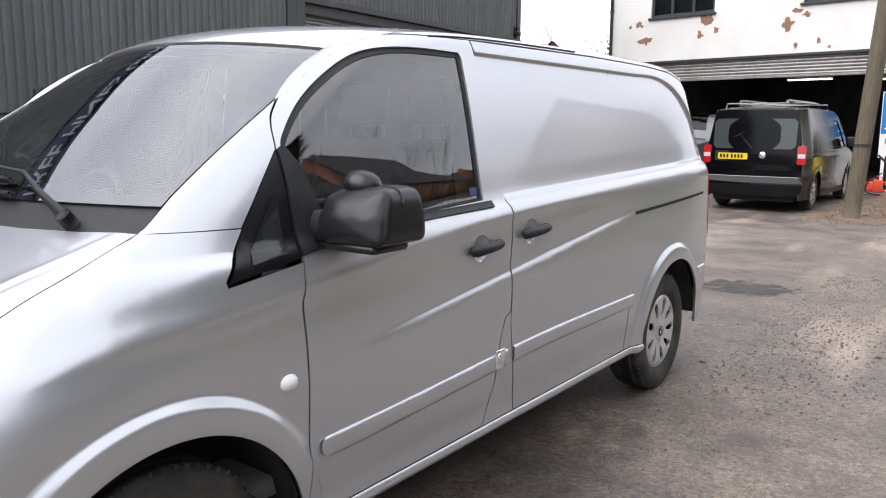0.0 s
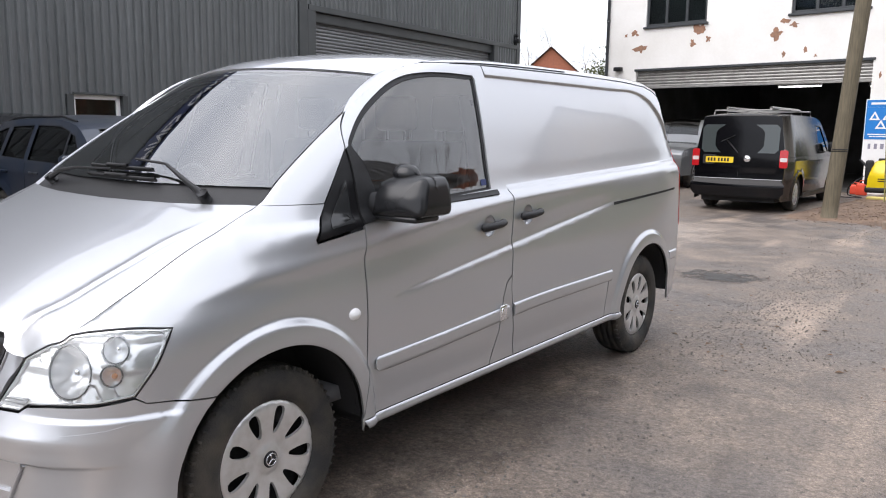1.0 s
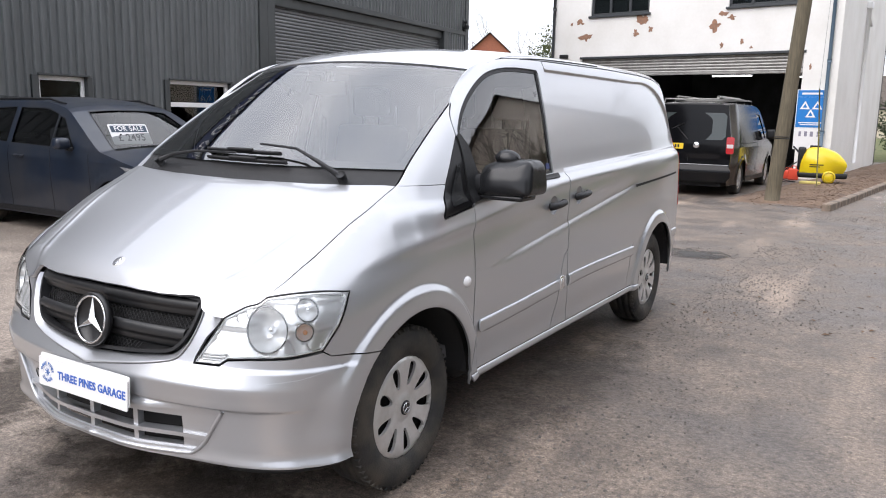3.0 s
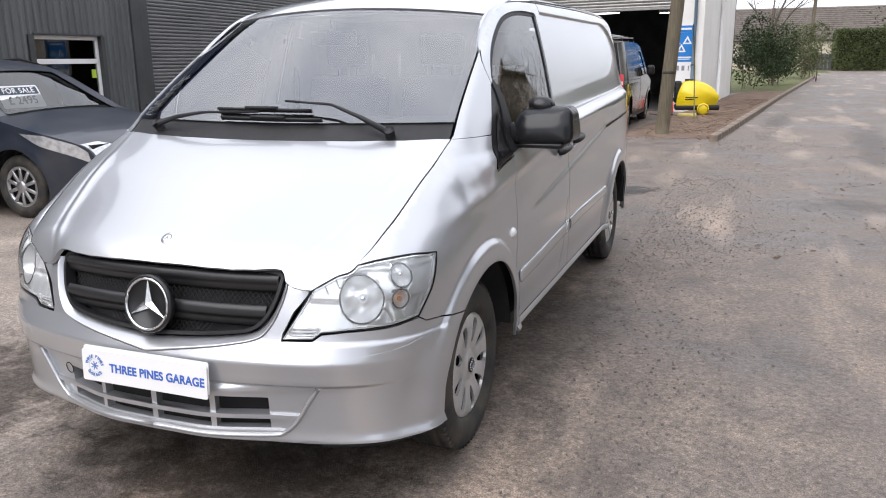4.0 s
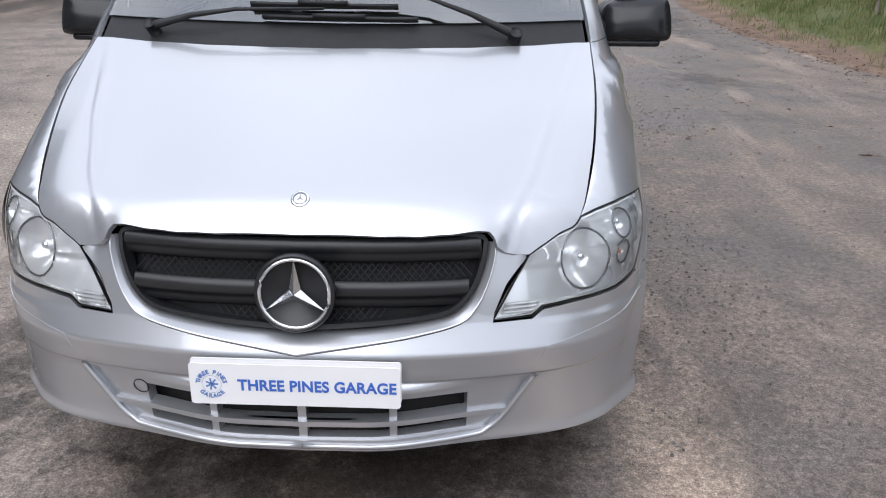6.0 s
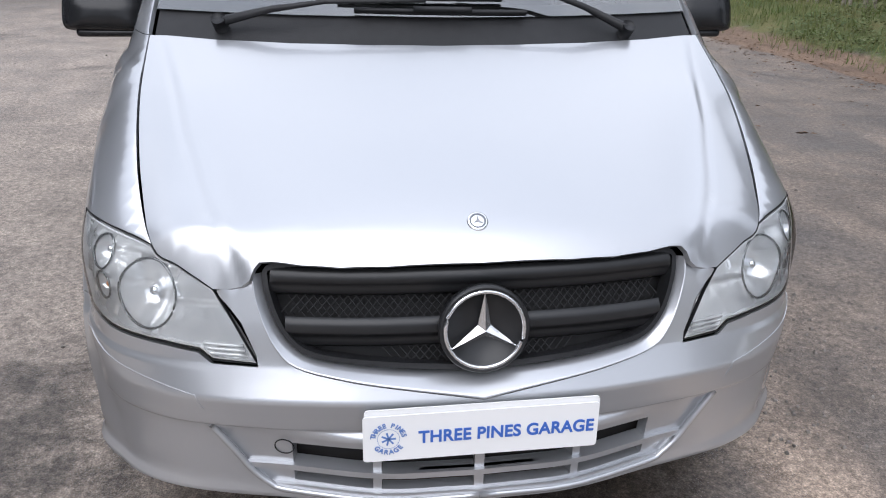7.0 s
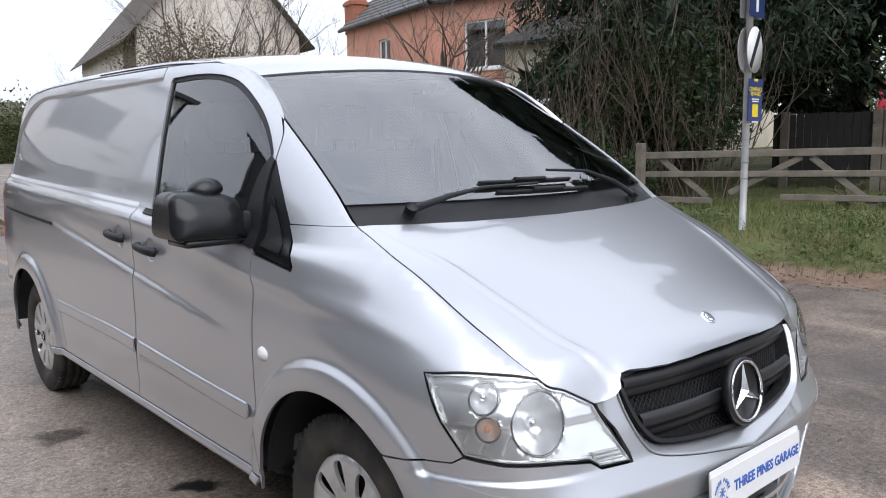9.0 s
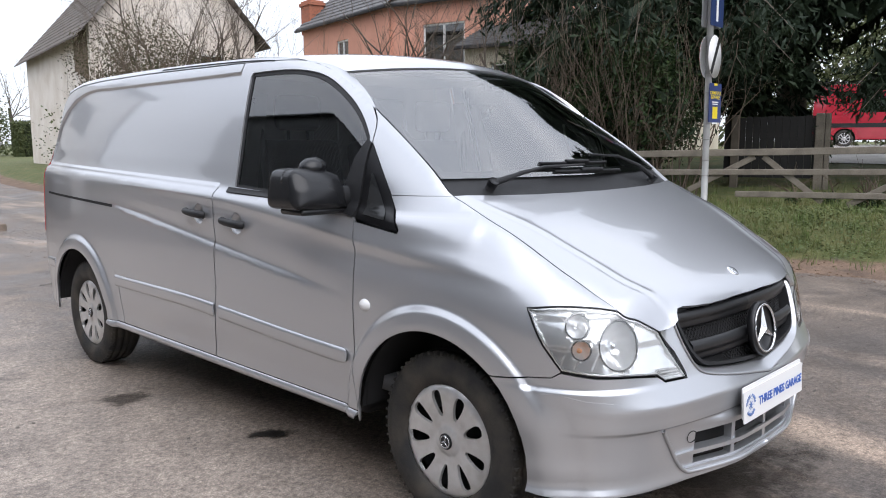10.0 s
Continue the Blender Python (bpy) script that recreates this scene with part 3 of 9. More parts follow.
    quart = [Y(0.20, 1.064), Y(0.446, 1.096), Y(0.4495, 1.382), Y(0.288, 1.1915)]
    flank("quarter_light", quart, GLOSS_BLACK, lift=0.0, skirt=0.01, gap=0.001)
    flank("quarter_pane", [Y(0.275, 1.098), Y(0.408, 1.112), Y(0.411, 1.27), Y(0.395, 1.265), Y(0.29, 1.13)], mat("quarter_glass", (0.018, 0.019, 0.020), 0.10, coat=0.1) if sg > 0 else bpy.data.materials["quarter_glass"], lift=0.0025, skirt=0)
    BODY[sg] = hl
    if sg > 0:
        flank("window_sticker", [Y(1.305, 1.205), Y(1.352, 1.208), Y(1.354, 1.235), Y(1.308, 1.233)], mat("sticker_navy", (0.03, 0.045, 0.14), 0.5), fn=body_plain, lift=-0.009, gap=0, skirt=0, step=0.02)
    # lower side mouldings
    def strip(y0, y1, h=0.034):
        zm = lambda y: 0.545 + 0.05 * sstep(0.4, 2.0, y)
        pts = [Y(y0 + (y1 - y0) * i / 12, zm(y0 + (y1 - y0) * i / 12) - h) for i in range(13)]
        return pts + [(a, b + 2 * h) for a, b in pts[::-1]]
    st = strip(0.50, 1.47)
    for o_ in ([Y(0.483, 0.553), Y(0.487, 0.532), Y(0.50, 0.519)] + st[1:-1] + [Y(0.50, 0.579), Y(0.487, 0.570)], strip(1.515, 2.655), strip(3.63, 3.80)):
        flank("side_moulding", o_, fn=mould_fn, skirt=0.006, step=0.012, gap=0.001)
    # sliding door rail slot and swage
    rail = [Y(2.66, 1.023), Y(3.72, 1.062), Y(3.72, 1.076), Y(2.66, 1.040)]
    flank("slide_rail", rail, BLACK_GAP, lift=0.003, skirt=0, gap=0, step=0.02)
    # tail lamp and rear face
    flank("tail_lamp", [Y(3.872, 0.80), Y(3.872, 1.15), Y(3.858, 1.34), Y(3.89, 1.34), Y(3.925, 1.2), Y(3.925, 0.80)], RED_LENS, lift=0.003)
    rear = [Y(3.866, 0.30), Y(3.866, 0.79), Y(3.93, 0.80), Y(3.93, 1.2), Y(3.88, 1.42), Y(3.80, 1.66), (SMAX - 0.55, 1.70), (SMAX - 0.003, 1.74), (SMAX - 0.003, 0.30)]
    flank("rear_door", rear, step=0.05)
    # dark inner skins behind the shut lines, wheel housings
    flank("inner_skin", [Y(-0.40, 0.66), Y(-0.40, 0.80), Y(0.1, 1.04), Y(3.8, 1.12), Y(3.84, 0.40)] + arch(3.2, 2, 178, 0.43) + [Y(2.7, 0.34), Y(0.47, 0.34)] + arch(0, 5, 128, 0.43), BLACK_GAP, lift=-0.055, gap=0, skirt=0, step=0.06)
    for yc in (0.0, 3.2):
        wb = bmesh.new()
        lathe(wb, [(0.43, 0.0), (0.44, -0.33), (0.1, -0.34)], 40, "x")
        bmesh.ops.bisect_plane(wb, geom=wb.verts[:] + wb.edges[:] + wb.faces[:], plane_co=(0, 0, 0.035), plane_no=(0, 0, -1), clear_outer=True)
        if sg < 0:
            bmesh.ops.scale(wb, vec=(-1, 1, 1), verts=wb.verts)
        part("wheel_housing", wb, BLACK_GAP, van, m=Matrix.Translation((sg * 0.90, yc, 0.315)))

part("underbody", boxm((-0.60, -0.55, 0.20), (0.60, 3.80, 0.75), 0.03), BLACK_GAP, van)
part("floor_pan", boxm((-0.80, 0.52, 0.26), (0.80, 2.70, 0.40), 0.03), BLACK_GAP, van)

# ---- bonnet, windscreen, roof
def bonnet_fn(x, y):
    return (x, y, bonnet_z(x, y))

half = [(0.0, -0.720), (0.2, -0.717), (0.30, -0.710), (0.38, -0.697), (0.44, -0.682), (0.466, -0.676), (0.478, -0.681), (0.487, -0.691), (0.505, -0.689), (0.535, -0.680), (0.566, -0.668)] + [tuple(body(q, pw(ES, ET, q))[:2]) for q in [ES[0] + (ES[24] - ES[0]) * i / 60 for i in range(1, 61)]] + [(0.60, -0.005), (0.4, -0.042), (0.2, -0.062), (0.0, -0.070)]
outline = half + [(-x, y) for x, y in half[-2:0:-1]]
FOLD_ROWS = [[(k * (pw(CREASE_Y, CREASE_X, -0.715 + 0.016 * i) + d), -0.715 + 0.016 * i) for i in range(46)] for k in (1, -1) for d in (-0.030, -0.020, -0.012, -0.006, 0.0, 0.006, 0.012, 0.018, 0.026, 0.036)]
sheet("bonnet", outline, bonnet_fn, SILVER, van, step=0.02, gap=0.0004, lines=FOLD_ROWS, label="silver bonnet with a small round badge")

EYS, EXS, EZS = [e[1] for e in EDGE], [e[0] for e in EDGE], [e[2] for e in EDGE]

def screen_fn(a, b):
    u, v = a / 0.72, b / 0.95
    y = 0.044 + 0.756 * v
    x = pw(EYS, EXS, y)
    z = pw(EYS, EZS, y)
    k = 1 - u * u
    return (x * u, y - (0.115 + 0.045 * v) * k, z + (-0.01 + 0.050 * v) * k)

def screen(u0, u1, v0, v1, n=12, bow=0.0):
    w = 0.72
    lo = [(w * (u0 + (u1 - u0) * i / n), 0.95 * (v0 + bow * (1 - (u0 + (u1 - u0) * i / n) ** 2))) for i in range(n + 1)]
    hi = [(w * (u0 + (u1 - u0) * i / n), 0.95 * v1) for i in range(n + 1)]
    return lo + hi[::-1]

glass_o = screen(-0.995, 0.995, 0.10, 0.985)
clear_o = screen(-0.95, 0.95, 0.145, 0.96)
b = bmesh.new()
pane_rows = [[b.verts.new(Vector(screen_fn(0.72 * (-0.995 + 1.99 * i / 48), 0.95 * (0.10 + 0.885 * j / 36))) - Vector((0, -0.002, 0.0035))) for i in range(49)] for j in range(37)]
for A, B in zip(pane_rows, pane_rows[1:]):
    for i in range(48):
        b.faces.new((A[i], A[i + 1], B[i + 1], B[i]))
part("windscreen", b, GLASS, van, "clear windscreen reflecting the sky")
sheet("windscreen_border", glass_o, screen_fn, BLACK_PLASTIC, van, holes=[clear_o], skirt=0, lift=-0.009, gap=0, step=0.04)
sheet("cowl", screen(-0.99, 0.99, -0.035, 0.11), screen_fn, BLACK_PLASTIC, van, lift=-0.012, gap=0, step=0.03, label="black plastic scuttle panel")

def roof_fn(a, b):
    u = a / 0.65
    f = 1 - sstep(0.80, 1.9, b)
    k = 1 - u * u
    k2 = 1 - abs(u) ** 2.6
    x = pw(EYS, EXS, b)
    z = pw(EYS, EZS, b)
    return (x * u, b - 0.16 * k * f, z + (0.040 + 0.012 * (1 - f)) * (0.65 * k + 0.35 * k2))

ro = [(-0.65 + 1.3 * i / 14, 0.80) for i in range(15)] + [(0.65, 0.8 + 3.0 * i / 30) for i in range(1, 31)]
ro += [(-x, y) for x, y in ro[::-1] if y > 0.81]
sheet("roof", ro, roof_fn, SILVER, van, step=0.04, gap=0.001)

# ---- front bumper with its openings
hl = BODY[1]
hlf = hl[3:24]
up = [Y(-0.313, 0.638), (s_of(0.872, -0.47), 0.651)]
g_side = [X(0.487, 0.812), X(0.478, 0.77), X(0.456, 0.715), X(0.424, 0.670), X(0.375, 0.640), X(0.28, 0.626), X(0.15, 0.615), X(0.0, 0.606)]
s_side = [X(0.506, 0.806), X(0.498, 0.762), X(0.480, 0.712), X(0.452, 0.660), X(0.408, 0.620), X(0.30, 0.596), X(0.15, 0.574), X(0.0, 0.553)]
s_fine = [(v.x, v.y) for v in spline([(*g, 0) for g in s_side], 4)]
g_fine = [(v.x, v.y) for v in spline([(*g, 0) for g in g_side], 4)]
bump_half = [Y(0.415 * math.cos(radians(q)), 0.315 + 0.415 * math.sin(radians(q))) for q in (186, 178, 170, 162, 154, 146, 138, 131)]
right_half = [(0.0, 0.268), X(0.25, 0.266), X(0.454, 0.260), X(0.56, 0.258), X(0.70, 0.262), (s_of(0.86, -0.52), 0.262), Y(-0.43, 0.272)] + bump_half + up[1:] + [(a, b - 0.003) for a, b in hl[3:14][::-1]] + [(a, b - 0.004) for a, b in hl[:3][::-1]]
right_half += [(SX(0.495), 0.640), (SX(0.528), 0.705), (ES[0] - 0.012, pw(ES, ET, ES[0]) - 0.016), (ES[0] - 0.006, pw(ES, ET, ES[0]) - 0.002), (SX(0.535), 0.795)] + s_fine[:-1]
bump = right_half + [(0.0, 0.553)] + [(-a, b) for a, b in right_half[::-1] if a > 1e-6]
ih = [(0.0, 0.434), X(0.30, 0.437), X(0.50, 0.447), X(0.600, 0.458), X(0.575, 0.42), X(0.53, 0.345), X(0.485, 0.300), X(0.45, 0.290), X(0.25, 0.291), (0.0, 0.293)]
intake = ih + [(-a, b) for a, b in ih[-2:0:-1]]
FOLDS = [[(SX(0.0) + q * 0.02, z) for q in range(-70, 71)] for z in (0.250, 0.262, 0.274, 0.286, 0.461, 0.466, 0.470, 0.474, 0.479, 0.541, 0.546, 0.550, 0.554, 0.559, 0.600, 0.606, 0.611, 0.616, 0.622)]
bumper = sheet("front_bumper", bump, body, SILVER, van, holes=[intake], step=0.02, lines=FOLDS + [[(k * a, z) for a, z in l_] for l_ in LIPS[:11] for k in (1, -1)], label="silver front bumper with a wide lower air intake")
# recessed intake panel with dark openings and silver slats
def rect(x0, x1, z0, z1):
    n = max(2, int(abs(x1 - x0) / 0.05))
    f = lambda x: math.copysign(SX(abs(x)), x)
    return [(f(x0 + (x1 - x0) * i / n), z0) for i in range(n + 1)] + [(f(x1 + (x0 - x1) * i / n), z1) for i in range(n + 1)]
cols = [(-0.43, -0.245), (-0.225, -0.012), (0.012, 0.225), (0.245, 0.43)]
open_ = [rect(a, b, z0, z1) for a, b in cols for z0, z1 in ((0.306, 0.340), (0.358, 0.416))]
sheet("intake_panel", [(a * 0.995, 0.35 + (b - 0.35) * 1.0) for a, b in intake], body, SILVER, bumper, holes=open_, lift=-0.010, gap=-0.004, skirt=0.03, step=0.02)
sheet("intake_dark", rect(-0.50, 0.50, 0.285, 0.43), body, BLACK_GAP, bumper, lift=-0.075, gap=0, skirt=0, step=0.06)
for z0, z1 in ((0.343, 0.358), (0.284, 0.300)):
    sheet("intake_slat", rect(-0.535, 0.535, z0, z1), body, SILVER, bumper, lift=0.0, gap=0, skirt=0.02, step=0.02)
for sgn in (-1, 1):
    trim = bmesh.new()
    tube(trim, [Vector(body(sgn * q[0], q[1])) + Vector((0, -0.002, 0)) for q in spline([(*X(0.605, 0.462), 0), (*X(0.565, 0.40), 0), (*X(0.525, 0.338), 0), (*X(0.485, 0.300), 0), (*X(0.44, 0.286), 0), (*X(0.25, 0.284), 0), (0.0, 0.286, 0)], 6)], 0.0075, 8)
    part("intake_trim", trim, SILVER, bumper)
    sheet("bumper_insert", [(sgn * a, b) for a, b in [X(0.605, 0.518), X(0.62, 0.556), X(0.72, 0.572), (s_of(0.83, -0.57), 0.588), (s_of(0.875, -0.49), 0.606), (s_of(0.89, -0.44), 0.596), (s_of(0.885, -0.47), 0.566), (s_of(0.83, -0.57), 0.536), X(0.72, 0.522)]], body, SILVER, bumper, lift=0.0015, skirt=0.008, step=0.012)
    # black air deflector lip under the bumper
    lip = bmesh.new()
    tube(lip, [(body(sgn * s, 0.240)[0] * 0.972, body(sgn * s, 0.240)[1] + 0.03, 0.236) for s in [SX(0.60) + (SY(-0.42) - SX(0.60)) * i / 10 for i in range(11)]], 0.011, 6)
    part("lower_lip", lip, BLACK_PLASTIC, bumper)

# ---- grille
gi = [(0.0, 0.845), X(0.2, 0.842), X(0.40, 0.838), X(0.46, 0.832), X(0.480, 0.824)] + g_fine
grille_o = gi[:-1] + [(0.0, 0.606)] + [(-a, b) for a, b in gi[-2:0:-1]]
grille = sheet("grille", grille_o, body, BLACK_GAP, van, lift=-0.065, gap=-0.01, skirt=0, step=0.04, label="matt black grille with two broad bars and a round chrome emblem")
fr = [(a, b) for a, b in grille_o]
sheet("grille_frame", fr, body, BLACK_PLASTIC, grille, holes=[shrink(fr, 0.012)], lift=-0.003, gap=0.001, skirt=0.04, step=0.02)
for zc, hh, xo in ((0.787, 0.034, 0.468), (0.684, 0.039, 0.432)):
    def bar_fn(a, b, zc=zc, hh=hh):
        p = Vector(body(a, zc + b))
        t = b / hh
        return (p.x, p.y - 0.020 * math.sqrt(max(0, 1 - t ** 4)) + 0.026 - 0.012 * t + (0.008 if t < -0.1 else 0.008 * sstep(0.1, -0.1, t)), p.z)
    so = SX(xo)
    o_ = [(-so + 2 * so * i / 40, -hh) for i in range(41)]
    o_ += [(a, hh) for a, _ in o_[::-1]]
    sheet("grille_bar", o_, bar_fn, GRILLE_BLACK, grille, gap=0.001, skirt=0.02, step=0.012)
net = bmesh.new()
for i in range(-26, 27):
    for k in (-1, 1):
        q = []
        for j in range(5):
            z = 0.61 + 0.215 * j / 4
            x = i * 0.019 + k * (z - 0.7) * 0.9
            lim = pw([0.60, 0.66, 0.76, 0.83], [0.15, 0.39, 0.455, 0.465], z)
            if abs(x) < lim:
                p = body(math.copysign(SX(abs(x)), x), z)
                q.append((p[0], p[1] + 0.038, p[2]))
        if len(q) > 1:
            tube(net, q, 0.0017, 4)
part("grille_mesh", net, BLACK_GAP, grille)

# silver surround of the grille: a hollow band that rises to a crest at its outer edge
def normal_at(s, z, e=0.003):
    n = (Vector(body(s + e, z)) - Vector(body(s - e, z))).cross(Vector(body(s, z + e)) - Vector(body(s, z - e)))
    return n.normalized()
b = bmesh.new()
inner_l = [(-a, z) for a, z in g_fine[:-1]] + g_fine[::-1]
outer_l = [(-a, z) for a, z in s_fine[:-1]] + s_fine[::-1]
band_rows = []
for (a0, z0), (a1, z1) in zip(inner_l, outer_l):
    row = []
    for u, lift in ((0.0, -0.045), (0.04, -0.024), (0.3, -0.013), (0.6, -0.003), (0.85, 0.005), (0.94, 0.0075), (1.0, 0.006), (1.03, -0.004), (1.04, -0.02)):
        s_, z_ = a0 + (a1 - a0) * u, z0 + (z1 - z0) * u
        row.append(b.verts.new(Vector(body(s_, z_)) + normal_at(s_, z_) * lift))
    band_rows.append(row)
for A, B in zip(band_rows, band_rows[1:]):
    for i in range(len(A) - 1):
        b.faces.new((A[i], A[i + 1], B[i + 1], B[i]))
part("grille_surround", fix(b), SILVER, van)

# plain round emblem: ring and three tapered rays
def emblem(parent, c, r, tilt, ring, disc, back_depth=0.02, full=True):
    m = Matrix.Translation(c) @ Matrix.Rotation(radians(tilt), 4, "X")
    b = bmesh.new()
    lathe(b, [(0.0, back_depth), (r * 1.08, back_depth), (r * 1.10, 0.0), (r * 1.02, -0.008), (r * 0.98, 0.008), (0.0, 0.010)], 48, "y", m)
    part("emblem_base", fix(b), disc, parent)
    b = bmesh.new()
    tube(b, [m @ Vector((r * 0.95 * math.cos(q), -0.004, r * 0.95 * math.sin(q))) for q in (2 * math.pi * i / 48 for i in range(48))], r * 0.055, 8, close=True)
    part("emblem_ring", b, ring, parent)
    b = bmesh.new()
    for a in (90, 210, 330):
        d = Vector((math.cos(radians(a)), 0, math.sin(radians(a))))
        w = Vector((-d.z, 0, d.x))
        tip, l_, r_ = d * r * 0.95, w * r * 0.16 + d * r * 0.09, -w * r * 0.16 + d * r * 0.09
        v = [b.verts.new(m @ (p + Vector((0, h, 0)))) for p, h in ((tip, -0.002), (l_, 0.004), (Vector((0, 0, 0)), -r * 0.13), (r_, 0.004))]
        b.faces.new((v[0], v[1], v[2]))
        b.faces.new((v[0], v[2], v[3]))
    part("emblem_ray", fix(b), ring, parent, smooth=False)

emblem(grille, (0, -0.776, 0.708), 0.090, -9, CHROME, GRILLE_BLACK)
badge = part("bonnet_badge", lathe(bmesh.new(), [(0.0, 0.0035), (0.019, 0.0035), (0.023, 0.002), (0.0245, -0.004)], 36, "z", Matrix.Translation((0, -0.651, bonnet_z(0, -0.651))) @ Matrix.Rotation(radians(38), 4, "X")), CHROME, van)
bb = bmesh.new()
mb = Matrix.Translation((0, -0.651, bonnet_z(0, -0.651))) @ Matrix.Rotation(radians(38), 4, "X")
lathe(bb, [(0.0145, 0.0042), (0.0185, 0.0042)], 36, "z", mb)
rays_ = bmesh.new()
for a in (90, 210, 330):
    d_ = Vector((math.cos(radians(a)), math.sin(radians(a)), 0))
    w_ = Vector((-d_.y, d_.x, 0))
    rays_.faces.new([rays_.verts.new(mb @ (p_ + Vector((0, 0, h_)))) for p_, h_ in ((d_ * 0.0138, 0.0042), (w_ * 0.0026 + d_ * 0.0012, 0.0046), (Vector((0, 0, 0)), 0.0062), (w_ * -0.0026 + d_ * 0.0012, 0.0046))])
part("badge_ray", fix(rays_), mat("badge_steel", (0.30, 0.31, 0.33), 0.3, 0.6), badge, smooth=False)
part("badge_band", bb, mat("badge_grey", (0.16, 0.17, 0.19), 0.3, 0.4), badge)

# round cover of the towing eye
b = bmesh.new()
tube(b, [Vector(body(-SX(0.445 + 0.022 * math.cos(q)), 0.405 + 0.020 * math.sin(q))) + Vector((0, 0.009, 0)) for q in (2 * math.pi * i / 28 for i in range(28))], 0.0014, 5, close=True)
part("towing_cover", b, BLACK_GAP, bumper)

# ---- headlights
for sgn in (1, -1):
    hs = [(sgn * a, b) for a, b in hl]
    lamp = sheet("headlight", hs, body, GLASS_LAMP, van, skirt=0, gap=0.004, lift=0.002, step=0.025, label="clear glass headlight with a round reflector and an amber indicator")
    sheet("lamp_rim", hs, body, BLACK_PLASTIC, lamp, holes=[shrink(hs, 0.0022)], gap=0.0004, lift=0.0005, skirt=0.012, step=0.02)
    refl = mat("reflector", (0.93, 0.935, 0.94), 0.15, 0.50, vary=0.3, scale=26, tint=(0.76, 0.77, 0.79)) if sgn > 0 else refl
    bezel = mat("lamp_bezel", (0.30, 0.305, 0.31), 0.2, 0.8) if sgn > 0 else bezel
    BOWLS = (("main_reflector", 0.775, 0.750, 0.076, 0.056), ("side_reflector", 0.930, 0.818, 0.038, 0.034), ("indicator", 0.915, 0.742, 0.031, 0.026))
    def pan_fn(a, b):
        """The mirrored inside of the lamp: a shallow faceted pan with a bowl for every bulb."""
        e_ = 0.004
        p = Vector(body(a, b))
        n_ = (Vector(body(a + e_, b)) - Vector(body(a - e_, b))).cross(Vector(body(a, b + e_)) - Vector(body(a, b - e_))).normalized()
        d = 0.009 + 0.008 * ((abs(a) * 17 + b * 9) % 1) + 0.003 * ((b * 31) % 1)
        for nm, s0, z0, r, dep in BOWLS:
            q = math.hypot(abs(a) - s0, b - z0) / r
            if q < 1.12:
                d = d + (0.012 - d) * sstep(1.12, 1.02, q) if q >= 1 else 0.014 + dep * (1 - q ** 2.2)
        return p - n_ * d
    circles = [[(sgn * (s0 + r * math.cos(q)), z0 + r * math.sin(q)) for q in (2 * math.pi * i / 40 for i in range(40))] for nm, s0, z0, r, dep in BOWLS]
    sheet("reflector_pan", hs, pan_fn, refl, lamp, holes=circles, gap=0.002, skirt=0, step=0.012)
    sheet("lamp_wall", hs, body, refl, lamp, holes=[shrink(hs, 0.008)], gap=0.005, lift=-0.003, skirt=0.024, step=0.02)
    for (nm, s0, z0, r, dep), circ in zip(BOWLS, circles):
        mr = sheet(nm, circ, pan_fn, refl, lamp, gap=0.0008, skirt=0.004, step=0.009 if r > 0.05 else 0.007)
        c = Vector(body(sgn * s0, z0))
        yaw = sgn * (20 if s0 < 0.8 else 42)
        m = Matrix.Translation(c) @ Matrix.Rotation(radians(yaw), 4, "Z") @ Matrix.Rotation(radians(-12), 4, "X") @ Matrix.Translation((0, 0.016 + dep * 0.5, 0))
        b = bmesh.new()
        ring_ = []
        for i in range(40):
            q = 2 * math.pi * i / 40
            e_ = 0.003
            s_, z_ = sgn * (s0 + r * 1.03 * math.cos(q)), z0 + r * 1.03 * math.sin(q)
            p_ = Vector(body(s_, z_))
            n_ = (Vector(body(s_ + e_, z_)) - p_).cross(Vector(body(s_, z_ + e_)) - p_).normalized()
            ring_.append(p_ - n_ * 0.013)
        tube(b, ring_, 0.0028, 6, close=True)
        part("bezel_ring", b, bezel, mr)
        b = bmesh.new()
        k_ = r * (0.20 if r > 0.05 else 0.26)
        lathe(b, [(0.0, -0.006)] + [(k_ * math.cos(q), -0.006 + k_ * (1 - math.sin(q))) for q in (1.2, 0.9, 0.5, 0.0)] + [(k_, dep * 0.7)], 20, "y", m)
        part("bulb_cap", fix(b), AMBER if nm == "indicator" else CHROME, mr)
        if nm == "indicator":
            b = bmesh.new()
            lathe(b, [(r * 0.36, dep * 0.38), (r * 0.72, dep * 0.16)], 24, "y", m)
            part("amber_ring", fix(b), AMBER, mr)
    # ribbed clear strip along the foot of the lamp
    b = bmesh.new()
    for k in range(3):
        z_ = 0.634 + 0.010 * k
        tube(b, [Vector(body(sgn * SX(0.512 + 0.005 * k + 0.09 * i / 6), z_ + 0.002 * i / 6)) + Vector((0, 0.010, 0)) for i in range(7)], 0.004, 6)
    part("lamp_rib", b, refl, lamp)

# ---- name board on the bumper
def text_mesh(body_text, size, extrude=0.0006, offset=0.0, spacing=1.0):
    cu = bpy.data.curves.new("lettering", "FONT")
    cu.body, cu.size, cu.extrude, cu.offset = body_text, size, extrude, offset
    cu.align_x, cu.align_y, cu.space_character = "CENTER", "CENTER", spacing
    tmp = bpy.data.objects.new("lettering", cu)
    me = bpy.data.meshes.new_from_object(tmp)
    bpy.data.objects.remove(tmp)
    return me

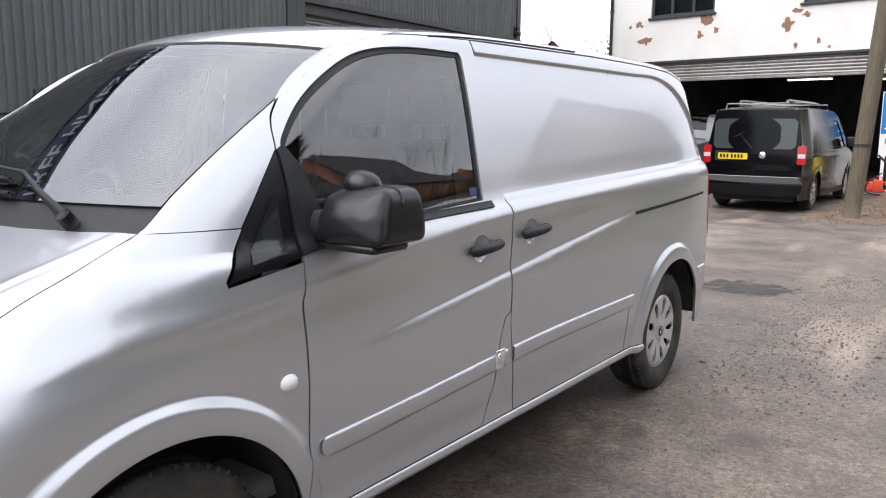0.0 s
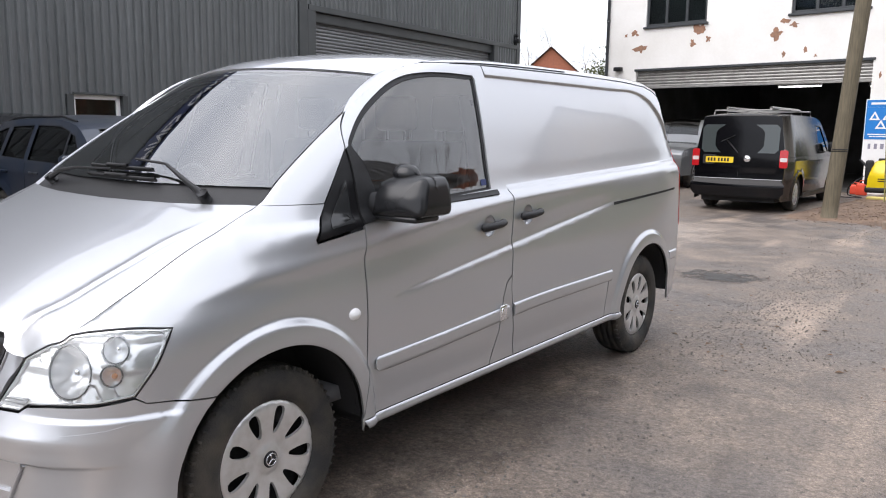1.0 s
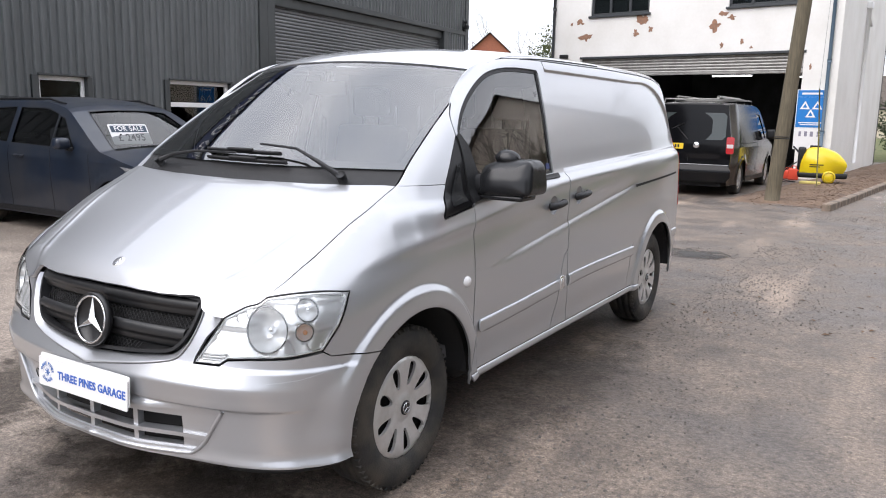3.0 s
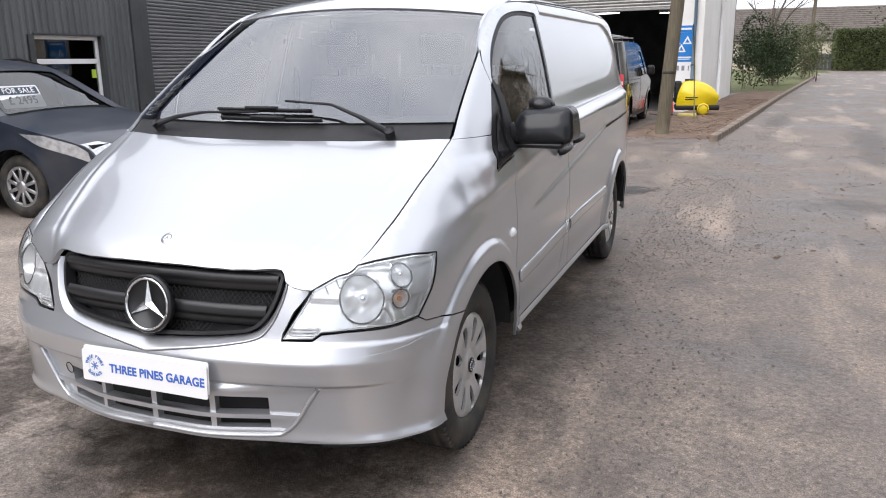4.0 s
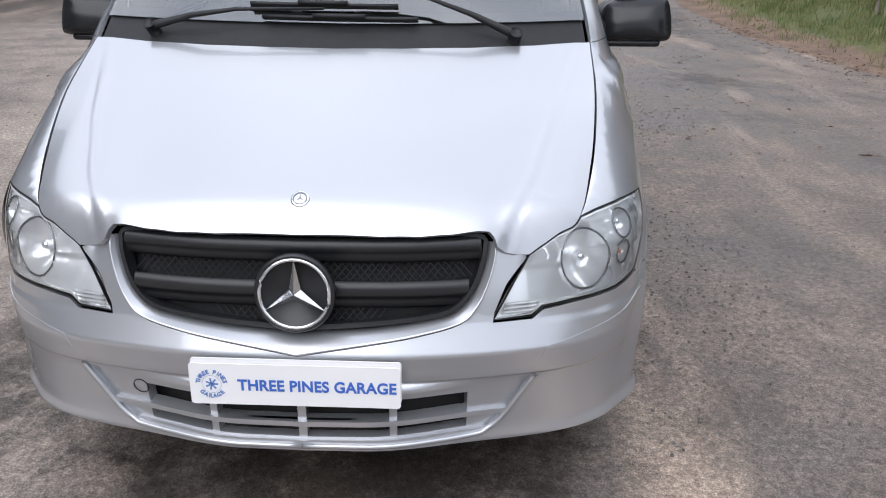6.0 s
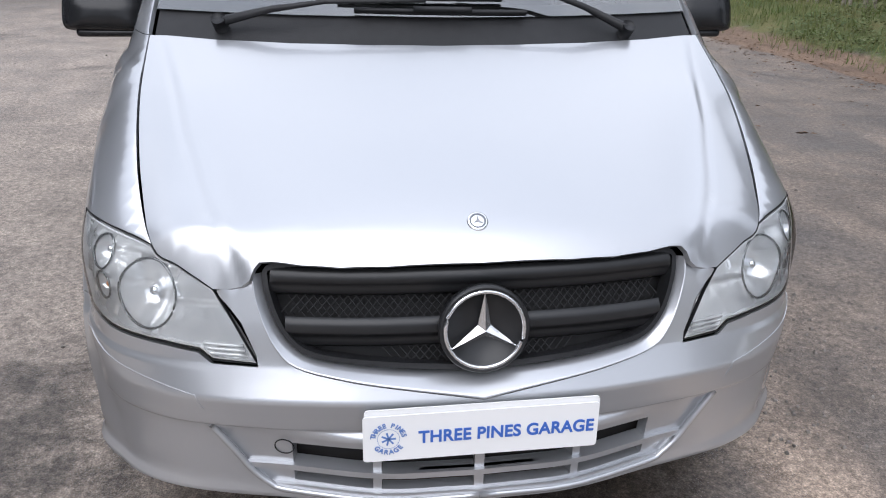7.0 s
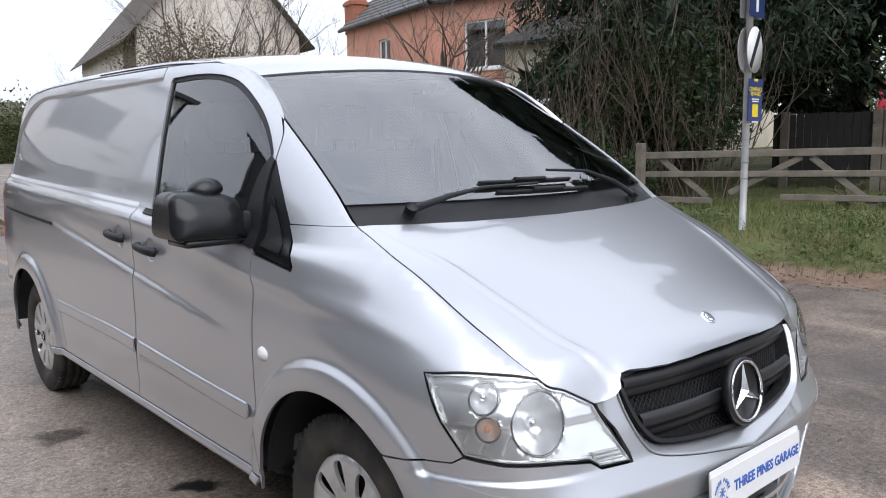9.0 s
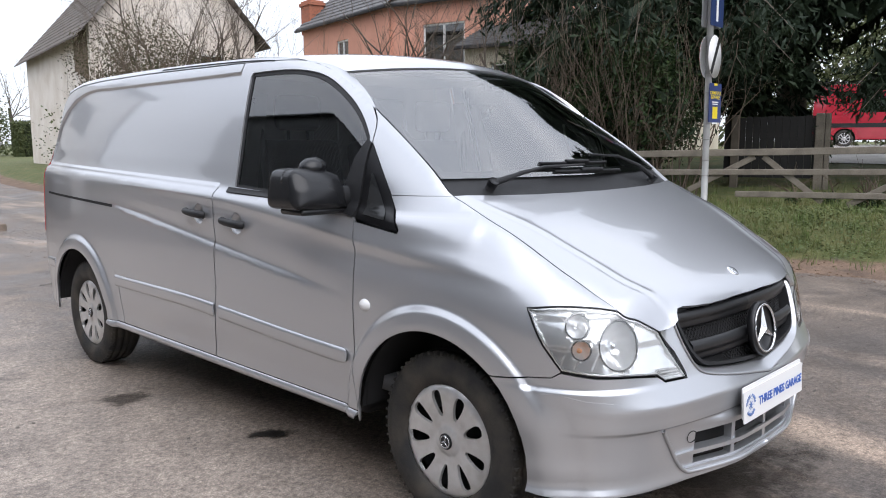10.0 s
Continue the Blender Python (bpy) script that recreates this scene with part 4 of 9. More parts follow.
def lettering(txt, size, material, parent, m, bold=0.0, spacing=1.0, wide=1.0):
    me = text_mesh(txt, size, 0.0006, bold, spacing)
    me.materials.append(material)
    return part_of("lettering", me, parent, m @ Matrix.Diagonal((wide, 1, 1, 1)))

board = thing("name_board", "white plastic show plate with blue lettering on the bumper", "sign")
bz = Matrix.Translation((-0.004, -0.828, 0.481)) @ Matrix.Rotation(radians(90), 4, "X") @ Matrix.Rotation(radians(-3), 4, "X")
def rounded(w, h, r, n=5):
    return [(sx * (w / 2 - r) + r * math.cos(q), sy * (h / 2 - r) + r * math.sin(q)) for sx, sy, q0 in ((1, 1, 0), (-1, 1, 90), (-1, -1, 180), (1, -1, 270)) for q in (radians(q0 + 90 * i / n) for i in range(n + 1))]
def plate_mesh(w, h, r, t):
    b = bmesh.new()
    f = b.faces.new([b.verts.new((x, y, 0)) for x, y in rounded(w, h, r)])
    ex = bmesh.ops.extrude_face_region(b, geom=[f])
    bmesh.ops.translate(b, vec=(0, 0, -t), verts=[v for v in ex["geom"] if isinstance(v, bmesh.types.BMVert)])
    return fix(b)
part("plate", plate_mesh(0.522, 0.112, 0.008, 0.004), WHITE, board, smooth=False, m=bz)
part("backing_plate", plate_mesh(0.520, 0.112, 0.008, 0.004), WHITE, board, smooth=False, m=bz @ Matrix.Translation((0.003, 0.012, -0.006)))
part("plate_holder", boxm((-0.20, -0.045, -0.03), (0.20, 0.045, -0.004), 0.004), BLACK_PLASTIC, board, m=bz)
lettering("THREE PINES GARAGE", 0.0415, BLUE_INK, board, bz @ Matrix.Translation((0.055, -0.002, 0.0012)), 0.0011, 1.03, 0.93)
b = bmesh.new()
for r0, r1 in ((0.0235, 0.0243),):
    lathe(b, [(r0, 0.0012), (r1, 0.0012)], 40, "z")
for i in range(7):
    q = i * 0.9
    box(b, (-0.003, -0.002, 0.0006), (0.016, 0.002, 0.0014), 0, 1, Matrix.Rotation(q, 4, "Z"))
part("round_logo", b, mat("pale_blue_ink", (0.12, 0.22, 0.50), 0.5), board, smooth=False, m=bz @ Matrix.Translation((-0.206, 0.0, 0.0)))
for txt_, a0, step_, side_ in (("THREE PINES", 168, -15.6, 1), ("GARAGE", 222, 19.2, -1)):
    for i, ch in enumerate(txt_):
        if ch != " ":
            q = radians(a0 + step_ * i)
            lettering(ch, 0.0155, bpy.data.materials["pale_blue_ink"], board, bz @ Matrix.Translation((-0.206 + 0.0335 * math.cos(q), 0.0335 * math.sin(q), 0.0012)) @ Matrix.Rotation(q - side_ * math.pi / 2, 4, "Z"), 0.0004)

# ---- wheels
def hubcap():
    pts = []
    R = 0.216
    dish = lambda r: pw([0, 0.04, 0.06, 0.12, 0.175, 0.205, 0.216], [0.030, 0.030, 0.022, 0.030, 0.034, 0.026, 0.010], r)
    fn = lambda a, b_: (dish(math.hypot(a, b_)) , a, b_)
    outl = [(R * math.cos(2 * math.pi * i / 96), R * math.sin(2 * math.pi * i / 96)) for i in range(96)]
    holes = []
    for k in range(9):
        q = 2 * math.pi * (k + 0.5) / 9
        h = []
        for i in range(16):
            w = 2 * math.pi * i / 16
            r = 0.140 + 0.050 * math.cos(w)
            tq = (0.011 + 0.018 * (r - 0.090) / 0.10) * math.copysign(abs(math.sin(w)) ** 0.6, math.sin(w))
            h.append((r * math.cos(q) - tq * math.sin(q), r * math.sin(q) + tq * math.cos(q)))
        holes.append(h)
    return outl, fn, holes

WHEELS = []
for sgn in (1, -1):
    for yc, turn in ((0.0, 14), (3.2, -20)):
        w = new("wheel")
        w.parent = van
        w.matrix_local = Matrix.Translation((sgn * 0.855, yc, 0.312)) @ Matrix.Rotation(radians(turn), 4, "X")
        b = bmesh.new()
        lathe(b, [(0.205, -0.17), (0.235, -0.185), (0.285, -0.188), (0.308, -0.165), (0.316, -0.14), (0.316, -0.115), (0.308, -0.113), (0.308, -0.107), (0.3165, -0.105), (0.317, -0.075), (0.309, -0.073), (0.309, -0.067), (0.317, -0.065), (0.3165, -0.03), (0.309, -0.028), (0.309, -0.022), (0.316, -0.02), (0.311, 0.004), (0.296, 0.020), (0.262, 0.028), (0.232, 0.022), (0.212, 0.010), (0.204, -0.004)], 72, "x")
        for v in b.verts:
            r_ = math.hypot(v.co.y, v.co.z)
            if r_ > 0.24:
                k_ = (0.24 + (r_ - 0.24) * 1.2) / r_
                v.co.y, v.co.z = v.co.y * k_, v.co.z * k_
        # tread blocks across the shoulder
        for i in range(60):
            q = 2 * math.pi * i / 60
            box(b, (-0.022, -0.0055, 0.310), (0.012, 0.0055, 0.3305), 0.002, 1, Matrix.Rotation(q, 4, "X"))
        if sgn < 0:
            bmesh.ops.scale(b, vec=(-1, 1, 1), verts=b.verts)
        part("tyre", fix(b), RUBBER, w)
        outl, fn, holes = hubcap()
        cap = sheet("hubcap", outl, (lambda a, b_, fn=fn, sgn=sgn: (sgn * fn(a, b_)[0] - sgn * 0.02, fn(a, b_)[1], fn(a, b_)[2])), HUBCAP, w, holes=holes, gap=0, skirt=0.012, step=0.014, flip=sgn < 0, label="worn silver wheel trim with nine openings")
        b = bmesh.new()
        lathe(b, [(0.20, sgn * -0.03), (0.19, sgn * -0.07), (0.0, sgn * -0.075)], 40, "x")
        part("rim", fix(b), BLACK_GAP, w)
        b = bmesh.new()
        lathe(b, [(0.030, sgn * 0.012), (0.030, sgn * 0.0145), (0.026, sgn * 0.017), (0.0, sgn * 0.018)], 32, "x")
        part("centre_cap", fix(b), BLACK_PLASTIC, w)
        b = bmesh.new()
        for a in (90, 210, 330):
            box(b, (sgn * 0.0195 - 0.001, -0.002, 0.0), (sgn * 0.0195 + 0.001, 0.002, 0.021), 0, 1, Matrix.Rotation(radians(a - 90), 4, "X"))
        tube(b, [(sgn * 0.018, 0.022 * math.cos(q), 0.022 * math.sin(q)) for q in (2 * math.pi * i / 24 for i in range(24))], 0.0016, 6, close=True)
        part("cap_emblem", b, CHROME, w)

MIRROR_BLACK = mat("mirror_black", (0.012, 0.0125, 0.014), 0.27, vary=0.4, scale=12, tint=(0.020, 0.021, 0.023), spec=0.4)
# dark sealing line along the roof edge
for sgn in (1, -1):
    b = bmesh.new()
    tube(b, [Vector(body_plain(sgn * SY(q), pw(ES, ET, SY(q)) - 0.016)) + Vector((sgn * 0.001, 0, 0.001)) for q in [1.25 + 1.1 * i / 40 for i in range(41)]], 0.003, 6)
    part("roof_seal", b, BLACK_PLASTIC, van)
# ---- mirrors, handles, lamps on the flanks
for sgn in (1, -1):
    mirror = new("door_mirror")
    mirror.parent = van
    mirror["label"] = "black plastic door mirror with a domed blind-spot mirror"
    b = bmesh.new()
    bmesh.ops.create_cube(b, size=1)
    bmesh.ops.subdivide_edges(b, edges=b.edges[:], cuts=13, use_grid_fill=True)
    for v in b.verts:
        p = v.co * 2
        mx_ = max(abs(p.x), abs(p.z), 1e-6)
        k4 = mx_ / (abs(p.x) ** 5 + abs(p.z) ** 5) ** 0.2
        q = Vector((p.x * k4, p.y, p.z * k4))
        e_ = max(abs(q.x), abs(q.z))
        y_ = q.y * (1 - 0.42 * e_ ** 4) if q.y < 0 else q.y * (1 - 0.06 * e_ ** 6)
        # the upper inner corner is cut back, the outer end drops a little
        zz_ = q.z * (1 - 0.30 * max(0, -q.x) ** 2 * (q.z > 0)) + 0.05 * q.x
        v.co = Vector((1.006 + 0.128 * q.x * (1 - 0.07 * q.z), 0.594 + 0.096 * y_ * (1 - 0.14 * max(0, q.z)), 1.207 + 0.080 * zz_))
        v.co.y += 0.024 * max(0, q.z) * (q.y < 0) - 0.012 * max(0, -q.z) * (q.y < 0)
        if sgn < 0:
            v.co.x *= -1
    part("mirror_shell", fix(b), MIRROR_BLACK, mirror)
    b = bmesh.new()
    box(b, (0.872, 0.515, 1.112), (1.100, 0.665, 1.140), 0.013, 2)
    if sgn < 0:
        bmesh.ops.scale(b, vec=(-1, 1, 1), verts=b.verts)
    part("mirror_foot", fix(b), MIRROR_BLACK, mirror)
    b = bmesh.new()
    lathe(b, [(0.001, 0.052), (0.022, 0.049), (0.040, 0.036), (0.050, 0.016), (0.052, 0.0), (0.046, -0.012)], 28, "z", Matrix.Translation((sgn * 0.985, 0.60, 1.285)) @ Matrix.Rotation(radians(sgn * 8), 4, "Y") @ Matrix.Diagonal((1.15, 0.95, 0.85, 1)))
    part("dome_mirror", fix(b), MIRROR_BLACK, mirror)
    b = bmesh.new()
    box(b, (0.915, 0.683, 1.150), (1.092, 0.6875, 1.246), 0.02, 3)
    if sgn < 0:
        bmesh.ops.scale(b, vec=(-1, 1, 1), verts=b.verts)
    part("mirror_glass", fix(b), CHROME, mirror)
    b = bmesh.new()
    tube(b, [(sgn * 0.855, 0.55, 1.165), (sgn * 0.90, 0.57, 1.165), (sgn * 0.95, 0.60, 1.17)], [0.055, 0.05, 0.045], 10)
    part("mirror_arm", b, BLACK_PLASTIC, mirror)
    hol = [(sgn * a, b_) for a, b_ in [Y(0.452, 1.10), Y(0.452, 1.385), Y(0.475, 1.40), Y(0.52, 1.33), Y(0.56, 1.22), Y(0.60, 1.12)]]
    sheet("mirror_sail", hol, body, BLACK_PLASTIC, mirror, lift=0.006, skirt=0.015, step=0.03)
    sheet("window_ledge", [(sgn * a, b_) for a, b_ in [Y(0.60, 1.128), Y(1.41, 1.155), Y(1.41, 1.182), Y(0.60, 1.156)]], body_plain, BLACK_PLASTIC, van, lift=0.008, skirt=0.02, step=0.03)
    for y0, z0, flip_ in ((1.315, 1.020, -0.68), (1.665, 1.046, -0.68)):
        h = new("door_handle")
        h.parent = van
        h["label"] = "black bar handle over a round recess"
        cup = [(sgn * SY(y0 + 0.022 * flip_ + 0.053 * math.cos(q)), z0 - 0.001 + 0.053 * math.sin(q)) for q in (2 * math.pi * i / 28 for i in range(28))]
        def cup_fn(a, b_, y0=y0, z0=z0, flip_=flip_, sgn=sgn):
            p = Vector(body(a, b_))
            d = math.hypot(p.y - y0 - 0.022 * flip_, b_ - z0 + 0.002) / 0.053
            return (p.x - sgn * (0.002 + 0.026 * max(0, 1 - d ** 4)), p.y, p.z)
        sheet("recess", cup, cup_fn, SILVER, h, gap=0, skirt=0, step=0.008)
        xs = abs(body(SY(y0), z0)[0])
        b = bmesh.new()
        path = spline([(xs + 0.004, y0 - 0.083, z0 - 0.004), (xs + 0.022, y0 - 0.074, z0 - 0.002), (xs + 0.032, y0 - 0.03, z0 + 0.002), (xs + 0.032, y0 + 0.03, z0 + 0.006), (xs + 0.024, y0 + 0.074, z0 + 0.009), (xs + 0.004, y0 + 0.084, z0 + 0.010)], 4)
        rr = [0.013] + [0.0195 - 0.004 * i / len(path) for i in range(len(path) - 2)] + [0.011]
        tube(b, path, rr, 10)
        for v in b.verts:
            v.co.x *= sgn
        part("handle_bar", fix(b), BLACK_PLASTIC, h)
    b = bmesh.new()
    lathe(b, [(0.0, 0.014), (0.012, 0.012), (0.021, 0.006), (0.025, -0.002)], 28, "x", Matrix.Diagonal((sgn, 1.25, 0.95, 1)))
    part("side_repeater", fix(b), WHITE, van, "clear oval side repeater lamp", m=Matrix.Translation((sgn * (abs(body(SY(0.37), 0.772)[0]) + 0.001), 0.37, 0.772)))
b = bmesh.new()
p0 = body(SY(1.40), 0.59)
box(b, (p0[0] + 0.010, 1.375, 0.555), (p0[0] + 0.017, 1.435, 0.628), 0.004, 2)
box(b, (p0[0] + 0.016, 1.385, 0.575), (p0[0] + 0.021, 1.40, 0.615), 0.002, 1)
part("flap_latch", b, CHROME, van)

# ---- wipers
def on_screen(u, v, h):
    e = 0.01
    p = Vector(screen_fn(u * 0.72, v * 0.95))
    n = (Vector(screen_fn(u * 0.72 + e, v * 0.95)) - p).cross(Vector(screen_fn(u * 0.72, v * 0.95 + e)) - p).normalized()
    return p + n * h
for piv, elbow, mid, blade in (((0.70, 0.03), (0.36, 0.155), (0.08, 0.185), ((-0.36, 0.155), (0.24, 0.150))), ((-0.76, 0.05), (-0.40, 0.105), (-0.05, 0.120), ((-0.30, 0.105), (0.32, 0.098)))):
    wp = new("wiper")
    wp.parent = van
    b = bmesh.new()
    tube(b, [on_screen(*piv, 0.015), on_screen(*[(a + c) / 2 for a, c in zip(piv, elbow)], 0.042), on_screen(*elbow, 0.044), on_screen(*mid, 0.036)], [0.014, 0.009, 0.006, 0.0045], 8)
    b_ = b
    tube(b_, [on_screen(*piv, -0.01), on_screen(*piv, 0.03)], 0.02, 12)
    part("wiper_arm", b_, BLACK_PLASTIC, wp)
    b = bmesh.new()
    q0, q1 = blade
    L = [(q0[0] + (q1[0] - q0[0]) * i / 12, q0[1] + (q1[1] - q0[1]) * i / 12) for i in range(13)]
    tube(b, [on_screen(u, v, 0.017) for u, v in L], 0.0065, 6)
    tube(b, [on_screen(u, v, 0.008) for u, v in L], 0.0055, 6)
    tube(b, [on_screen(u, v, 0.026) for u, v in L[4:9]], 0.008, 6)
    part("wiper_blade", b, BLACK_PLASTIC, wp)
# mirror button, rear-view pad on the glass
b = bmesh.new()
tube(b, [on_screen(0.0, 0.90, -0.012), on_screen(0.0, 0.86, -0.05)], 0.012, 8)
c_ = on_screen(0.0, 0.84, -0.075)
box(b, (c_.x - 0.12, c_.y - 0.012, c_.z - 0.035), (c_.x + 0.12, c_.y + 0.012, c_.z + 0.035), 0.012, 2)
part("rear_view_mirror", b, BLACK_PLASTIC, van)

# ---- cabin
part("dashboard", boxm((-0.72, 0.06, 0.80), (0.72, 0.50, 1.14), 0.07, 4), TRIM, van)
part("bulkhead", boxm((-0.66, 1.56, 0.40), (0.66, 1.60, 1.72), 0.02), CABIN_LIGHT, van)
part("cab_floor", boxm((-0.80, 0.1, 0.40), (0.80, 1.60, 0.46)), TRIM, van)
for x, w in ((-0.42, 0.25), (0.18, 0.24), (0.56, 0.2)):
    seat = new("cab_seat")
    seat.parent = van
    part("cushion", boxm((x - w, 0.88, 0.66), (x + w, 1.40, 0.86), 0.06, 3), FABRIC, seat)
    b = bmesh.new()
    box(b, (x - w, 0, 0.0), (x + w, 0.14, 0.60), 0.05, 3)
    part("backrest", b, FABRIC, seat, m=Matrix.Translation((0, 1.34, 0.82)) @ Matrix.Rotation(radians(-10), 4, "X"))
    b = bmesh.new()
    box(b, (x - 0.13, 1.45, 1.45), (x + 0.13, 1.53, 1.63), 0.035, 3)
    tube(b, [(x - 0.06, 1.49, 1.36), (x - 0.06, 1.49, 1.48)], 0.008, 6)
    tube(b, [(x + 0.06, 1.49, 1.36), (x + 0.06, 1.49, 1.48)], 0.008, 6)
    part("headrest", b, FABRIC, seat)
for sgn in (1, -1):
    b = bmesh.new()
    tube(b, [(sgn * 0.80, 1.42, 0.9), (sgn * 0.765, 1.41, 1.25), (sgn * 0.69, 1.40, 1.62)], [0.05, 0.045, 0.035], 10)
    part("pillar_trim", b, CABIN_LIGHT, van)
    b = bmesh.new()
    tube(b, [(sgn * 0.72, 1.40, 1.60), (sgn * 0.70, 1.36, 1.2), (sgn * 0.72, 1.34, 0.9)], 0.018, 6)
    part("seat_belt", b, TRIM, van)
part("headliner", boxm((-0.58, 1.10, 1.705), (0.58, 1.57, 1.725), 0.008), CABIN_LIGHT, van)
for i in range(6):
    part("bulkhead_slot", boxm((-0.46 + 0.17 * i, 1.552, 1.40), (-0.445 + 0.17 * i, 1.558, 1.52), 0.002, 1), WHITE, van)
b = bmesh.new()
mw = Matrix.Translation((-0.40, 0.56, 1.10)) @ Matrix.Rotation(radians(62), 4, "X")
tube(b, [mw @ Vector((0.19 * math.cos(q), 0.19 * math.sin(q), 0)) for q in (2 * math.pi * i / 36 for i in range(36))], 0.015, 8, close=True)
for q in (20, 160, 270):
    tube(b, [mw @ Vector((0, 0, -0.02)), mw @ Vector((0.18 * math.cos(radians(q)), 0.18 * math.sin(radians(q)), 0))], 0.018, 6)
lathe(b, [(0.0, 0.01), (0.06, 0.0), (0.065, -0.04)], 20, "z", mw)
part("steering_wheel", b, TRIM, van)
# ---------------------------------------------------------------- the ground
ROAD_Y = [-40, -10, 0.5, 1.3, 5.8, 9.7, 14, 20, 29, 45, 72, 100]
ROAD_X = [16, 8.6, 5.95, 5.75, 5.06, 4.50, 4.65, 5.3, 6.4, 9.4, 15.5, 24]
KERB_Y = [12.2, 18.9, 26, 34, 59, 100]
KERB_X = [1.22, 1.86, 2.5, 3.3, 5.8, 11]

def lin(xs, ys, x):
    return float(np.interp(x, xs, ys))

def ground_z(x, y):
    d = x - lin(ROAD_Y, ROAD_X, y)
    z = -0.021 * sstep(2.6, 1.3, math.hypot(x, max(0, abs(y - 1.6) - 1.6)))
    if d > 0:
        z += 0.40 * sstep(0.1, 1.9, d) + 0.75 * sstep(3.0, 16, d)
    if y > 12.2:
        k = lin(KERB_Y, KERB_X, y) - x
        if k > 0.1:
            z += 0.07 * sstep(0.1, 0.3, k) * (1 - sstep(1.6, 2.0, k)) * sstep(12.3, 13.2, y)
    return z

def masks(x, y):
    """How much grass, soil and pale yard concrete lies here."""
    d = x - lin(ROAD_Y, ROAD_X, y)
    grass = sstep(0.25, 0.9, d)
    soil = sstep(-0.40, 0.10, d) * (1 - sstep(0.4, 0.9, d))
    if y > 12.0:
        k = lin(KERB_Y, KERB_X, y) - x
        if k > 0:
            soil = max(soil, (1 - sstep(1.5, 2.1, k)) * sstep(12.2, 12.9, y))
            grass = max(grass, sstep(31, 34, y))
    yard = sstep(-0.3, -1.4, x) * (1 - sstep(9, 12, y))
    return grass, soil, yard

def ground_material():
    m = bpy.data.materials.new("wet_tarmac_and_verge")
    m.use_nodes = True
    n, l = m.node_tree.nodes, m.node_tree.links
    p = n["Principled BSDF"]
    co = n.new("ShaderNodeTexCoord")
    at = n.new("ShaderNodeAttribute")
    at.attribute_name = "cover"
    sep = n.new("ShaderNodeSeparateColor")
    l.new(at.outputs["Color"], sep.inputs["Color"])
    def noise_(scale, detail=5, rough=0.55, dist=0.0):
        t = n.new("ShaderNodeTexNoise")
        t.inputs["Scale"].default_value, t.inputs["Detail"].default_value = scale, detail
        t.inputs["Roughness"].default_value, t.inputs["Distortion"].default_value = rough, dist
        l.new(co.outputs["Object"], t.inputs["Vector"])
        return t.outputs["Fac"]
    def ramp(src, a, b, ca=(0, 0, 0, 1), cb=(1, 1, 1, 1)):
        r = n.new("ShaderNodeValToRGB")
        r.color_ramp.elements[0].position, r.color_ramp.elements[1].position = a, b
        r.color_ramp.elements[0].color, r.color_ramp.elements[1].color = ca, cb
        l.new(src, r.inputs["Fac"])
        return r.outputs["Color"]
    def mixc(f, a, b, blend="MIX"):
        x = n.new("ShaderNodeMix")
        x.data_type, x.blend_type = "RGBA", blend
        for sock, val in (("Factor", f), ("A", a), ("B", b)):
            if isinstance(val, (int, float)):
                x.inputs[sock].default_value = val
            elif isinstance(val, tuple):
                x.inputs[sock].default_value = val
            else:
                l.new(val, x.inputs[sock])
        return x.outputs["Result"]
    def math_(op, a, b):
        x = n.new("ShaderNodeMath")
        x.operation = op
        x.use_clamp = True
        for i, val in enumerate((a, b)):
            if isinstance(val, (int, float)):
                x.inputs[i].default_value = val
            else:
                l.new(val, x.inputs[i])
        return x.outputs[0]
    big = noise_(0.55, 7, 0.62, 0.15)
    mid = noise_(2.1, 8, 0.72, 0.1)
    fine = noise_(38, 4, 0.7)
    grit = noise_(170, 2, 0.6)
    # tarmac: dark and damp, with paler silt left in sheets
    tar = mixc(ramp(mid, 0.38, 0.68), (0.122, 0.100, 0.084, 1), (0.258, 0.208, 0.168, 1))
    tar = mixc(ramp(big, 0.45, 0.62), tar, (0.125, 0.108, 0.097, 1))
    # silt lies in streaks along the wheel tracks
    dust = n.new("ShaderNodeTexNoise")
    dust.inputs["Scale"].default_value, dust.inputs["Detail"].default_value = 1.4, 6
    run = n.new("ShaderNodeMapping")
    run.inputs["Scale"].default_value = (1.0, 0.22, 1.0)
    l.new(co.outputs["Object"], run.inputs["Vector"])
    l.new(run.outputs["Vector"], dust.inputs["Vector"])
    dust = dust.outputs["Fac"]
    tar = mixc(ramp(dust, 0.55, 0.72), tar, (0.385, 0.300, 0.235, 1))
    yard = mixc(ramp(mid, 0.36, 0.68), (0.232, 0.195, 0.166, 1), (0.435, 0.368, 0.312, 1))
    col = mixc(sep.outputs["Blue"], tar, yard)
    vo = n.new("ShaderNodeTexVoronoi")
    vo.inputs["Scale"].default_value = 130
    l.new(co.outputs["Object"], vo.inputs["Vector"])
    col = mixc(0.36, col, ramp(vo.outputs["Distance"], 0.05, 0.65, (0.72, 0.72, 0.72, 1), (0.26, 0.26, 0.26, 1)), "OVERLAY")
    # every stone of the surfacing has its own shade
    vc = n.new("ShaderNodeSeparateColor")
    l.new(vo.outputs["Color"], vc.inputs["Color"])
    col = mixc(0.34, col, ramp(vc.outputs["Red"], 0.0, 1.0, (0.25, 0.25, 0.25, 1), (0.75, 0.74, 0.72, 1)), "OVERLAY")
    col = mixc(0.50, col, ramp(fine, 0.3, 0.7), "OVERLAY")
    col = mixc(0.45, col, ramp(grit, 0.3, 0.7), "OVERLAY")
